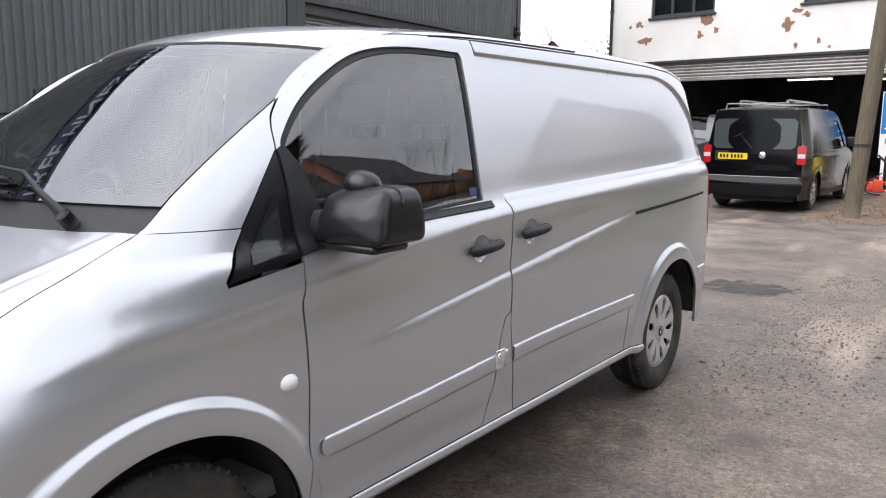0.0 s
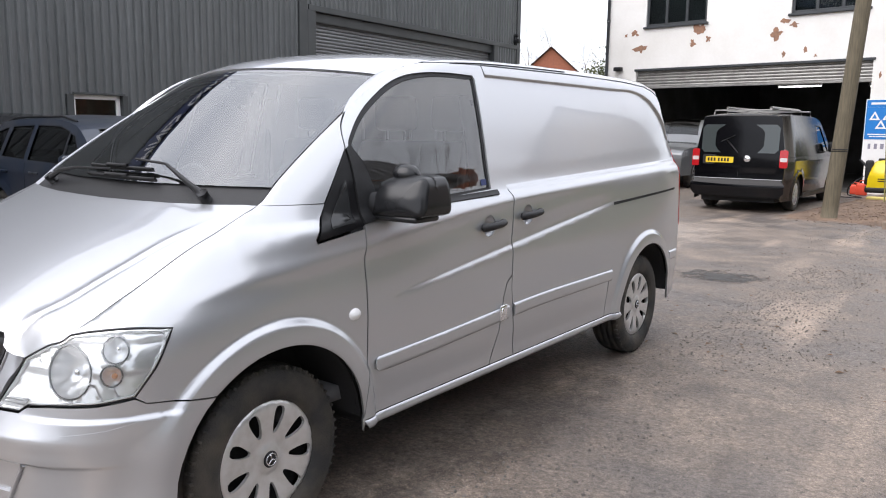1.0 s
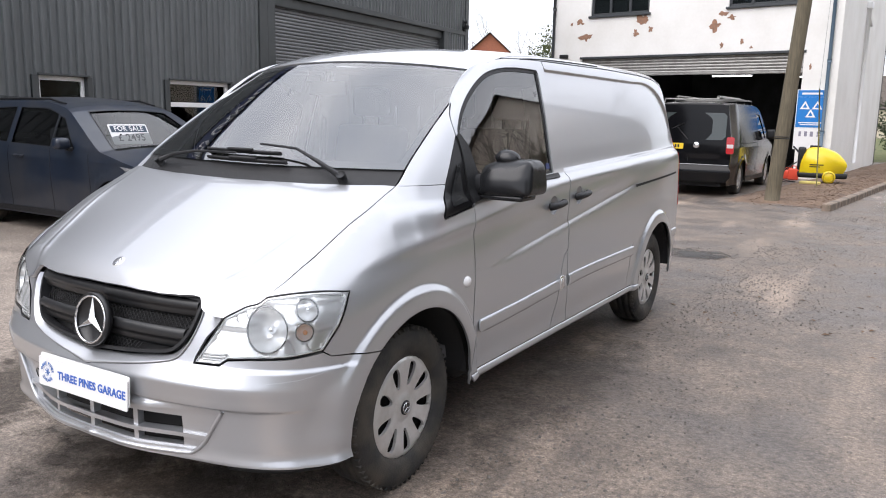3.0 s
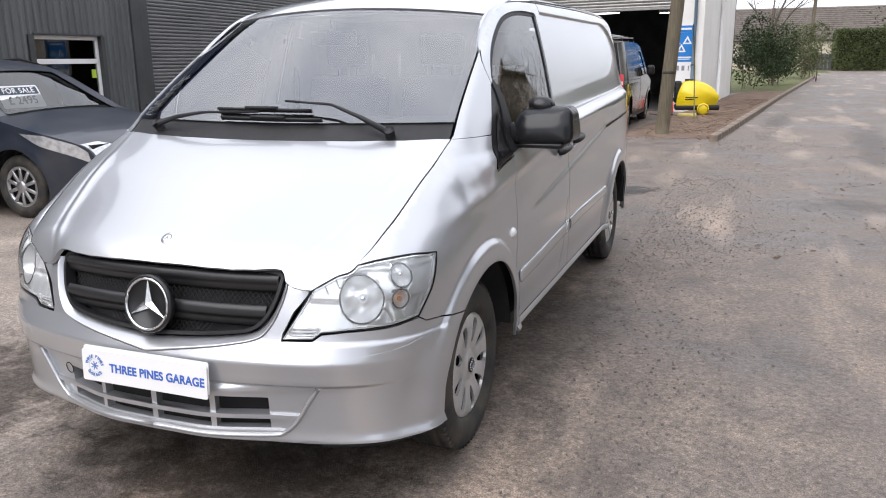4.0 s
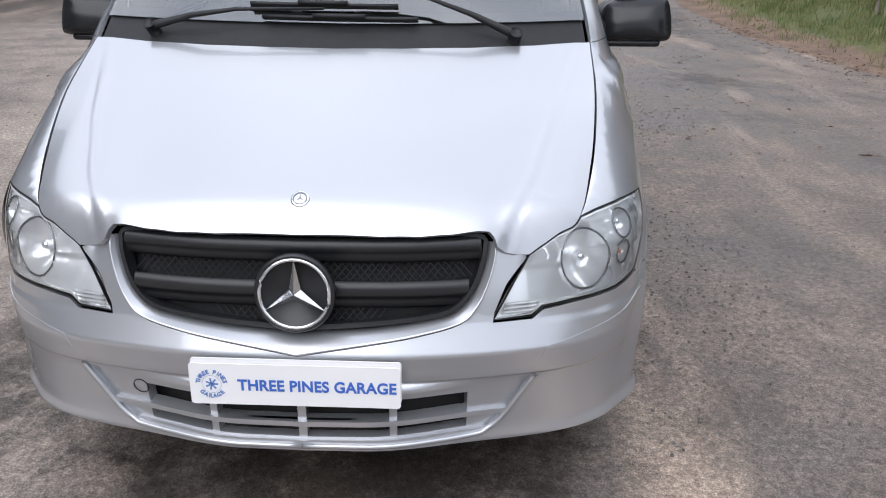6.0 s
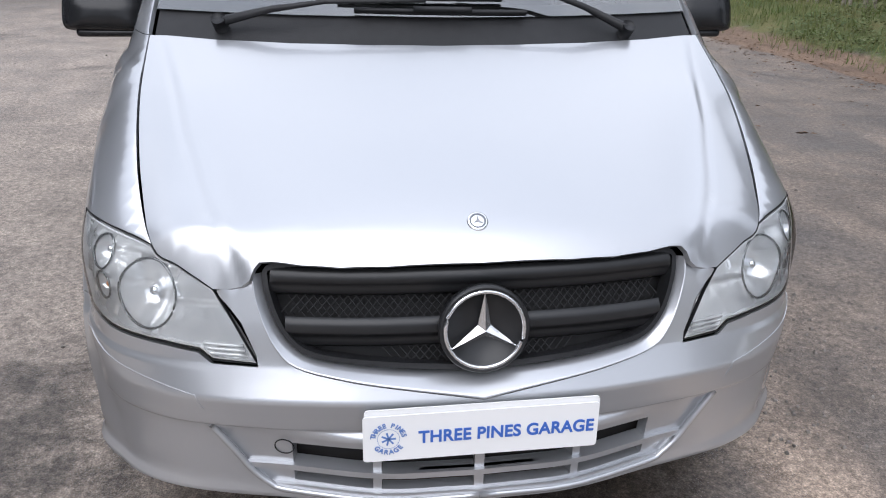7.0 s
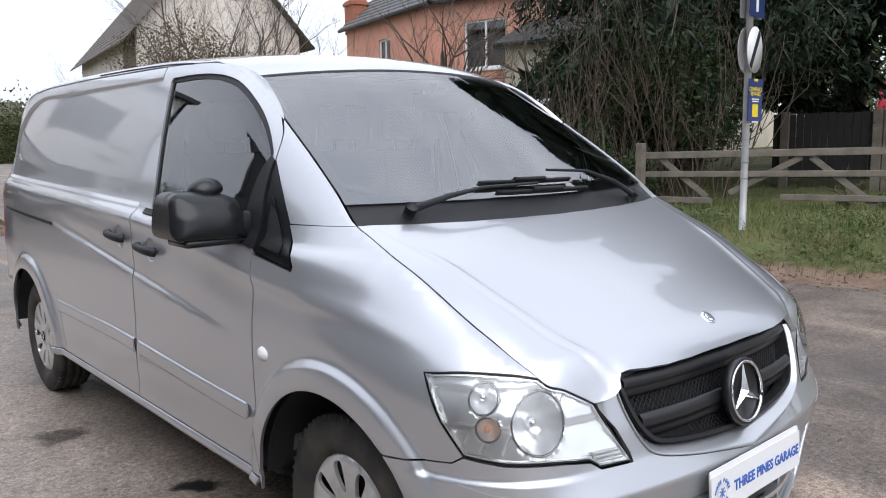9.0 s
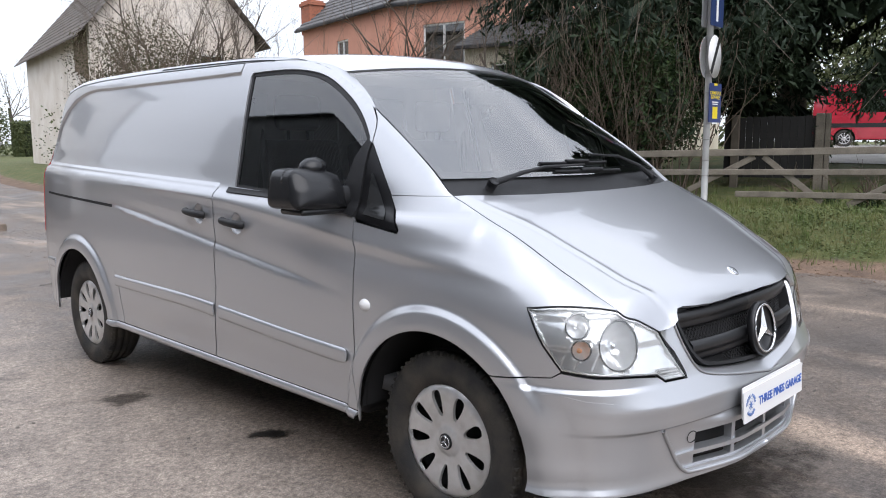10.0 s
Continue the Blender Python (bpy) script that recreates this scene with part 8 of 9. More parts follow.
# ---------------------------------------------------------------- bank side: rail fence, palings, signs
OLD_WOOD = mat("grey_old_timber", (0.20, 0.175, 0.14), 0.85, vary=0.8, scale=4, tint=(0.105, 0.092, 0.072), stretch=(1, 1, 1), fine=0.35, bump=0.4, bump_scale=50)
fd = Vector((-0.36, 0.93, 0)).normalized()
fo = Vector((8.3, 3.65, 0))
def fpt(s, z, off=0.0):
    p = fo + fd * s + Vector((fd.y, -fd.x, 0)) * off
    return Vector((p.x, p.y, z))
def plank(name, a, c, h, t, parent):
    """A sawn board from a to c."""
    a, c = Vector(a), Vector(c)
    d = (c - a)
    b = bmesh.new()
    box(b, (0, -t / 2, -h / 2), (d.length, t / 2, h / 2), 0.006, 1)
    for v in b.verts:
        v.co.z += 0.006 * noise.noise((v.co.x * 2 + a.x * 3, a.y, a.z * 5))
    q = d.to_track_quat("X", "Z").to_matrix().to_4x4()
    return part(name, b, OLD_WOOD, parent, smooth=False, m=Matrix.Translation(a) @ q)
fence = thing("rail_fence", "weathered timber rail fence with diagonal braces on the bank", "fence")
def zt(s):
    return 1.21 - 0.012 * s
plank("rail", fpt(1.45, zt(1.45)), fpt(-4.6, zt(-4.6) + 0.03), 0.10, 0.035, fence)
plank("rail", fpt(1.42, 0.92), fpt(-4.6, 0.98), 0.085, 0.032, fence)
plank("rail", fpt(1.45, 0.56), fpt(0.35, 0.555), 0.09, 0.032, fence)
plank("rail", fpt(-0.55, 0.62), fpt(-4.6, 0.62), 0.085, 0.032, fence)
plank("rail", fpt(-2.2, 0.38), fpt(-5.0, 0.40), 0.085, 0.032, fence)
for s0, z0, s1, z1 in ((1.1, 1.16, 0.42, 0.60), (-0.80, 1.17, 0.12, 0.66), (-0.92, 1.17, -1.72, 0.52), (-3.3, 1.20, -2.05, 0.48)):
    plank("brace", fpt(s0, z0, 0.034), fpt(s1, z1, 0.034), 0.085, 0.030, fence)
for s0 in (1.35, -5.0, -8.0):
    g0 = ground_z(*fpt(s0, 0)[:2])
    b = bmesh.new()
    box(b, (-0.055, -0.055, -0.2), (0.055, 0.055, 0.98), 0.008, 1)
    part("post", b, OLD_WOOD, fence, smooth=False, m=Matrix.Translation(fpt(s0, g0, -0.07)))
plank("rail", fpt(-4.7, 1.26), fpt(-9.5, 1.30), 0.10, 0.035, fence)
plank("rail", fpt(-4.7, 0.95), fpt(-9.5, 1.0), 0.085, 0.032, fence)
pal = thing("paling_fence", "grey rough paling fence half lost in the shrubs", "fence")
for i in range(26):
    s0 = 1.9 + 0.165 * i + rnd.uniform(-0.04, 0.04)
    p = fpt(s0, 0, -0.10 + rnd.uniform(-0.02, 0.02))
    g0 = ground_z(p.x, p.y)
    h = rnd.uniform(0.95, 1.30)
    b = bmesh.new()
    r_ = rnd.uniform(0.018, 0.032)
    tube(b, [(0, 0, -0.1), (rnd.uniform(-0.02, 0.02), rnd.uniform(-0.02, 0.02), h * 0.5), (rnd.uniform(-0.05, 0.05), rnd.uniform(-0.04, 0.04), h)], [r_ * 1.1, r_, r_ * 0.8], 6)
    part("paling", b, OLD_WOOD, pal, m=Matrix.Translation((p.x, p.y, g0)))
plank("rail", fpt(1.7, 1.05, -0.14), fpt(6.2, 1.05, -0.14), 0.06, 0.04, pal)
plank("rail", fpt(1.7, 0.62, -0.14), fpt(6.2, 0.62, -0.14), 0.06, 0.04, pal)
# boarded fence, black, across the driveway
BLACKB = mat("black_creosote", (0.010, 0.010, 0.010), 0.8, vary=0.6, scale=4, tint=(0.022, 0.020, 0.018))
blk = thing("board_fence", "black boarded fence panel between timber posts", "fence")
def rayp(az, d, z, eye=(-2.8, -1.89)):
    return Vector((eye[0] + d * math.sin(radians(az)), eye[1] + d * math.cos(radians(az)), z))
A_, C_ = rayp(65.2, 16.0, 0), rayp(71.6, 15.6, 0)
dv = (C_ - A_)
nb = 14
for i in range(nb):
    p = A_ + dv * (i + 0.5) / nb
    b = bmesh.new()
    box(b, (-dv.length / nb / 2 + 0.004, -0.012, 0.1), (dv.length / nb / 2 - 0.004, 0.012, 1.22 + rnd.uniform(-0.02, 0.02)))
    part("board", b, BLACKB, blk, smooth=False, m=Matrix.Translation((p.x, p.y, 0.62)) @ Matrix.Rotation(math.atan2(dv.y, dv.x), 4, "Z"))
for f_, w_ in ((0.12, 0.07), (0.93, 0.075), (1.0, 0.04)):
    p = A_ + dv * f_ + Vector((dv.y, -dv.x, 0)).normalized() * -0.0
    b = bmesh.new()
    box(b, (-w_, -0.10, 0), (w_, -0.02, 1.38), 0.008, 1)
    part("post", b, mat("post_timber", (0.13, 0.11, 0.085), 0.85, vary=0.7, scale=5) if f_ < 0.2 else OLD_WOOD, blk, smooth=False, m=Matrix.Translation((p.x, p.y, 0.5)) @ Matrix.Rotation(math.atan2(dv.y, dv.x), 4, "Z"))
# pale driveway behind
b = bmesh.new()
for az0, d0, d1 in ((70.5, 19, 60),):
    q = [rayp(71.0, 20, 0), rayp(110, 20, 0), rayp(110, 60, 0), rayp(69.5, 60, 0)]
    nn = 14
    V_ = {}
    for i in range(nn + 1):
        for j in range(nn + 1):
            a = q[0].lerp(q[1], i / nn)
            c = q[3].lerp(q[2], i / nn)
            p = a.lerp(c, j / nn)
            V_[i, j] = b.verts.new((p.x, p.y, ground_z(p.x, p.y) + 0.02))
    for i in range(nn):
        for j in range(nn):
            b.faces.new((V_[i, j], V_[i + 1, j], V_[i + 1, j + 1], V_[i, j + 1]))
tagged(part("driveway", fix(b), mat("pale_gravel", (0.52, 0.50, 0.47), 0.9, vary=0.6, scale=2, tint=(0.40, 0.38, 0.35), fine=0.3)), "pale gravel driveway behind the fence", "driveway", kind="structure")

# road sign post
SIGN_GREY = mat("sign_back_grey", (0.33, 0.34, 0.34), 0.5, 0.3, vary=0.4, scale=6)
BLUE_DK = mat("notice_blue", (0.015, 0.035, 0.16), 0.4, vary=0.3, scale=5)
YEL_S = mat("notice_yellow", (0.80, 0.62, 0.02), 0.5)
sp2 = thing("sign_post", "galvanised road sign post on the bank with several signs", "sign post", m=Matrix.Translation((6.95, 2.86, 0)))
gz2 = ground_z(6.95, 2.86)
b = bmesh.new()
tube(b, [(0, 0, gz2 - 0.2), (0, 0, 1.2), (0, 0.01, 4.4)], 0.042, 14)
part("post", b, mat("galvanised_post", (0.40, 0.405, 0.40), 0.5, 0.3, vary=0.6, scale=5, tint=(0.28, 0.28, 0.27)), sp2)
for z in (0.95, 1.15, 1.42, 1.62, 2.02, 2.26, 2.6):
    b = bmesh.new()
    tube(b, [(0.045 * math.cos(q), 0.045 * math.sin(q), z) for q in (2 * math.pi * i / 16 for i in range(16))], 0.006, 5, close=True)
    part("clip", b, STEEL, sp2)
def facing(az, z, off=0.06, side=0.0):
    """A board's pose on the post; az is the way it faces, clockwise from +y."""
    m = Matrix.Rotation(radians(-az), 4, "Z") @ Matrix.Translation((side, off, z)) @ Matrix.Rotation(radians(-90), 4, "X") @ Matrix.Rotation(radians(180), 4, "Z")
    return m
def disc_mesh(r0, r1, z=0.0):
    b = bmesh.new()
    lathe(b, [(r0, z), (r1, z), (r1, z - 0.003)], 40, "z")
    return fix(b)
# notice facing the lane
az_n = 178
NS = -1
part("notice", plate_mesh(0.36, 0.50, 0.02, 0.006), BLUE_DK, sp2, "dark blue warning notice with yellow lettering", smooth=False, m=facing(az_n, 1.885, 0.055, 0.10*NS))
lettering("CRIMINALS", 0.068, YEL_S, sp2, facing(az_n, 2.010, 0.0565, 0.10*NS), 0.0006)
lettering("BEWARE", 0.068, YEL_S, sp2, facing(az_n, 1.955, 0.0565, 0.10*NS), 0.0006)
part("notice_panel", plate_mesh(0.15, 0.15, 0.004, 0.002), YEL_S, sp2, smooth=False, m=facing(az_n, 1.760, 0.0575, 0.10*NS))
for i, (w_, h_) in enumerate(((0.19, 0.014), (0.17, 0.014))):
    part("text_bar", plate_mesh(w_, h_, 0.002, 0.001), WHITE, sp2, smooth=False, m=facing(az_n, 1.895 - 0.026 * i, 0.0570, 0.10*NS))
part("text_bar", plate_mesh(0.10, 0.03, 0.002, 0.001), YEL_S, sp2, smooth=False, m=facing(az_n, 2.120, 0.0570, 0.10*NS))
part("text_bar", plate_mesh(0.16, 0.02, 0.002, 0.001), WHITE, sp2, smooth=False, m=facing(az_n, 1.625, 0.0570, 0.10*NS))
# two round limit signs back to back, seen nearly edge on
az_r = 160
rs_ = new("limit_sign")
rs_.parent = sp2
part("disc", disc_mesh(0.0, 0.27), WHITE, rs_, "white disc with a black diagonal bar", m=facing(az_r + 11, 2.47, 0.055, -0.05))
part("diagonal", plate_mesh(0.085, 0.52, 0.004, 0.002), BLACK_GAP, rs_, smooth=False, m=facing(az_r + 11, 2.47, 0.058, -0.05) @ Matrix.Rotation(radians(-35), 4, "Z"))
rs2 = new("limit_sign")
rs2.parent = sp2
mred = mat("sign_red", (0.55, 0.02, 0.025), 0.4)
part("disc", disc_mesh(0.0, 0.27), WHITE, rs2, "white disc with a red ring", m=facing(352, 2.47, 0.055, 0.05))
part("ring", disc_mesh(0.20, 0.267, 0.003), mred, rs2, m=facing(352, 2.47, 0.055, 0.05))
lettering("30", 0.22, BLACK_GAP, rs2, facing(352, 2.47, 0.058, 0.05), 0.006)
ds = new("dead_end_sign")
ds.parent = sp2
part("plate", plate_mesh(0.38, 0.60, 0.02, 0.006), mat("sign_navy", (0.012, 0.03, 0.11), 0.45), ds, "blue no-through-road sign with a red bar", smooth=False, m=facing(178, 3.15, 0.055, -0.06))
part("stem", plate_mesh(0.06, 0.40, 0.004, 0.002), WHITE, ds, smooth=False, m=facing(178, 3.11, 0.057, -0.06))
part("bar", plate_mesh(0.22, 0.09, 0.004, 0.002), mred, ds, smooth=False, m=facing(178, 3.33, 0.058, -0.06))
part("plate_back", plate_mesh(0.40, 0.62, 0.02, 0.006), SIGN_GREY, ds, smooth=False, m=facing(10, 3.15, 0.055, 0.08))

# ---------------------------------------------------------------- planting on the bank
# great dark yew that overhangs the fence
def conifer(x, y, h, rad, seed, label, n_limb=150, n_leaf=420, z_lo=1.6, thin=None):
    r = random.Random(seed)
    gz = ground_z(x, y)
    t = thing("conifer", label, "tree", m=Matrix.Translation((x, y, gz)))
    b = bmesh.new()
    for k in range(3):
        q = r.random() * 6.28
        tube(b, [(0.2 * math.cos(q) * k, 0.2 * math.sin(q) * k, -0.1), (0.3 * math.cos(q) * k, 0.3 * math.sin(q) * k, h * 0.3), (0.25 * math.cos(q) * k, 0.25 * math.sin(q) * k, h * 0.85)], [0.26, 0.18, 0.04], 8)
    part("trunk", b, BARK, t)
    pcs, spots, deep = [], [], []
    for i in range(n_limb):
        f = r.random() ** 0.8
        z = z_lo + (h - z_lo) * f
        q = r.random() * 6.28
        ln = rad * (1.05 - 0.85 * f ** 1.4) * r.uniform(0.65, 1.1) * (0.72 + 0.28 * sstep(2.2, 4.2, z))
        d = Vector((math.cos(q), math.sin(q), 0))
        p = Vector((0, 0, z))
        pts = []
        for k in range(7):
            g = k / 6
            pts.append(p + d * ln * g + Vector((0, 0, 0.35 * ln * g * (0.6 - g) * 1.3 - 0.12 * ln * g * g)) + Vector((r.gauss(0, 0.05), r.gauss(0, 0.05), r.gauss(0, 0.05))))
        pcs.append((pts, [0.04 * (1 - 0.85 * k / 6) for k in range(7)]))
        for k in range(48):
            g = r.uniform(0.05, 0.88)
            a = min(5, int(g * 6))
            deep.append((pts[a].lerp(pts[a + 1], g * 6 - a) + Vector((r.gauss(0, 0.18), r.gauss(0, 0.18), -abs(r.gauss(0, 0.22)))), d))
        for k in range(n_leaf):
            g = 0.15 + 0.85 * r.random() ** 0.75
            a = min(5, int(g * 6))
            base = pts[a].lerp(pts[a + 1], g * 6 - a)
            w = 0.10 + 0.30 * ln * 0.4 * (1 - abs(g - 0.55))
            side = d.cross(Vector((0, 0, 1)))
            off = side * r.gauss(0, w * 0.9) + Vector((0, 0, -abs(r.gauss(0, w * 0.55)) + 0.06)) + d * r.gauss(0, 0.12)
            spots.append((base + off, (d * 0.6 + side * (0.5 if off.dot(side) > 0 else -0.5) - Vector((0, 0, 0.5))).normalized()))
    part("limb_growth", limbs_mesh(pcs, 4), BARK, t)["kind"] = "stuff"
    me = leaves_mesh("foliage", spots, 0.19, 0.22, 0.6, seed)
    me.materials.append(NEEDLE)
    part_of("foliage", me, t)
    me = leaves_mesh("inner_foliage", deep, 0.55, 0.45, 0.8, seed + 1)
    me.materials.append(NEEDLE)
    part_of("inner_foliage", me, t)["kind"] = "stuff"
    return t
conifer(11.9, 6.5, 10.5, 4.6, 3, "large dark evergreen overhanging the fence", 190, 520, 1.5)
conifer(15.6, 1.4, 10.5, 5.4, 5, "dark evergreen tree behind the boarded fence", 200, 470, 2.3)
conifer(16.0, 5.1, 10.5, 3.8, 9, "dark evergreen tree at the head of the driveway", 110, 380, 4.7)
conifer(11.2, -6.5, 8.0, 4.2, 15, "dark evergreen tree on the bank", 100, 300, 1.5)

# thicket of bare brown stems
def thicket(cx, cy, n, h, spread, seed, label):
    r = random.Random(seed)
    gz = ground_z(cx, cy)
    t = thing("shrub", label, "shrub", "bare shrubs on the bank", m=Matrix.Translation((cx, cy, gz)))
    pcs = []
    for i in range(n):
        q, k = r.random() * 6.28, spread * math.sqrt(r.random())
        p = Vector((k * math.cos(q) * 0.6, k * math.sin(q), 0))
        d = Vector((r.gauss(0, 0.16), r.gauss(0, 0.20), 1)).normalized()
        twig(pcs, p, d, h * r.uniform(0.55, 1.0), r.uniform(0.010, 0.020), 2, r, 0.30, 0.4)
    part("stem_growth", limbs_mesh([p for p in pcs if p[1][0] >= 0.0098], 4), STEM, t)["kind"] = "stuff"
    part("twig_growth", limbs_mesh([p for p in pcs if p[1][0] < 0.0098], 4), STEM, t)["kind"] = "stuff"
    return t
thicket(9.1, 4.9, 30, 2.9, 0.8, 21, "thicket of bare brown upright stems behind the fence")
thicket(8.5, 6.6, 34, 2.5, 1.0, 22, "bare brown twiggy shrub by the palings")
thicket(8.2, 8.6, 30, 2.3, 1.1, 23, "bare brown twiggy shrub by the palings")
thicket(8.4, 11.0, 26, 2.6, 1.2, 24, "bare brown twiggy shrub by the palings")
bush("ivy_bush", 9.2, 10.7, 4.7, 8.6, 3.4, 24000, 0.07, IVY, "dark green ivy mass tumbling behind the fence", 31, 14, 0.35)
bush("ivy_bush", 8.1, 9.1, 5.5, 8.2, 1.3, 4500, 0.06, IVY, "dark ivy and bramble under the palings", 32, 10, 0.4)
bush("ivy_bush", 7.7, 8.6, 8.0, 12.0, 1.5, 4500, 0.06, IVY, "dark ivy and bramble on the bank", 33, 10, 0.4)
bush("bramble", 9.2, 10.3, -0.5, 3.0, 0.22, 1800, 0.05, IVY, "low bramble leaves under the fence rails", 34, 12, 0.5)
# brown scrub and a fallen log on the bank by the lane
thicket(6.35, 17.6, 60, 3.2, 1.7, 25, "bare brown scrub on the lane bank")
bush("bramble", 5.8, 7.6, 15.6, 21.0, 0.9, 7000, 0.05, IVY, "dark bramble under the brown scrub", 35, 14, 0.5)
lg = bmesh.new()
tube(lg, [(x, y, ground_z(x, y) + 0.08 + h) for x, y, h in ((5.45, 15.9, 0.0), (5.62, 16.5, 0.10), (5.85, 17.2, 0.30), (6.0, 17.7, 0.52))], [0.09, 0.13, 0.12, 0.08], 12)
tagged(part("log", lg, OLD_WOOD), "pale weathered log lying on the bank", "log")
# hedges and shrubs along the lane
bush("evergreen", 14.0, 24.0, 84, 90, 7.0, 9000, 0.30, HEDGE, "tall dark evergreen behind the clipped hedge", 44, 14, 0.45, "tree")
bush("hedge", 7.3, 10.5, 13, 27, 2.4, 9000, 0.10, HEDGE, "unkempt hedge along the lane bank", 41, 22, 0.35, "hedge")
bush("shrubbery", 1.2, 3.0, 31.5, 44, 3.3, 11000, 0.10, IVY, "dark green shrubs beside the garage end", 42, 18, 0.3, "hedge")
bush("shrubbery", 3.5, 5.4, 44, 56, 3.6, 6000, 0.12, HEDGE, "olive green shrubs along the lane", 43, 14, 0.3, "hedge")
def clipped_hedge(x0, x1, y0, y1, h, seed, label):
    r = random.Random(seed)
    t = thing("hedge", label, "hedge", m=Matrix.Translation((0, 0, 0)))
    spots = []
    for i in range(11000):
        f = r.random()
        p, d = (Vector((r.uniform(x0, x1), y0 + r.gauss(0, 0.06), r.uniform(0, h))), Vector((0, -1, 0))) if f < 0.6 else (Vector((r.uniform(x0, x1), r.uniform(y0, y1), h + r.gauss(0, 0.06))), Vector((0, 0, 1))) if f < 0.8 else (Vector((x0 + r.gauss(0, 0.06), r.uniform(y0, y1), r.uniform(0, h))), Vector((-1, 0, 0)))
        p = p + Vector((0, 0, 0.12 * noise.noise((p.x * 0.8, p.y * 0.8, 2))))
        spots.append((p, d))
    me = leaves_mesh("leaves", spots, 0.20, 0.6, 0.0, seed)
    me.materials.append(HEDGE)
    part_of("leaves", me, t)["kind"] = "stuff"
    part("hedge_core", boxm((x0 + 0.15, y0 + 0.15, 0), (x1 - 0.15, y1 - 0.15, h - 0.15)), mat("hedge_core", (0.022, 0.030, 0.010), 0.9, vary=0.6, scale=5), t, smooth=False)
    return t
clipped_hedge(8.6, 17.5, 80, 83, 3.7, 51, "tall clipped hedge at the end of the lane")
clipped_hedge(20, 46, 70, 73, 3.4, 52, "tall clipped hedge round the bend")
gt = thing("field_gate", "dark solid gate between hedge and shrubs", "gate", m=Matrix.Translation((7.2, 80, 0)))
for i in range(7):
    part("board", boxm((-1.2 + 0.34 * i, -0.03, 0.1), (-0.88 + 0.34 * i, 0.03, 1.55), 0.01, 1), mat("gate_grey", (0.045, 0.05, 0.045), 0.7) if i == 0 else bpy.data.materials["gate_grey"], gt, smooth=False)
part("rail", boxm((-1.25, -0.06, 1.2), (1.2, -0.03, 1.32)), bpy.data.materials["gate_grey"], gt, smooth=False)

# ---------------------------------------------------------------- houses
TILE_DK = mat("brown_roof_tiles", (0.085, 0.070, 0.060), 0.85, vary=0.8, scale=3, tint=(0.14, 0.12, 0.10), bump=0.4, bump_scale=12)
SLATE = mat("grey_slates", (0.085, 0.083, 0.085), 0.7, vary=0.8, scale=4, tint=(0.15, 0.145, 0.14))
PINKW = mat("pink_render", (0.62, 0.315, 0.225), 0.9, vary=0.6, scale=1.2, tint=(0.52, 0.25, 0.18), fine=0.15)
CREAM = mat("cream_render", (0.60, 0.545, 0.43), 0.9, vary=0.8, scale=0.9, tint=(0.44, 0.38, 0.29), fine=0.2)
BRICK_R = mat("red_brick", (0.36, 0.13, 0.075), 0.9, vary=0.7, scale=9, tint=(0.25, 0.10, 0.065))
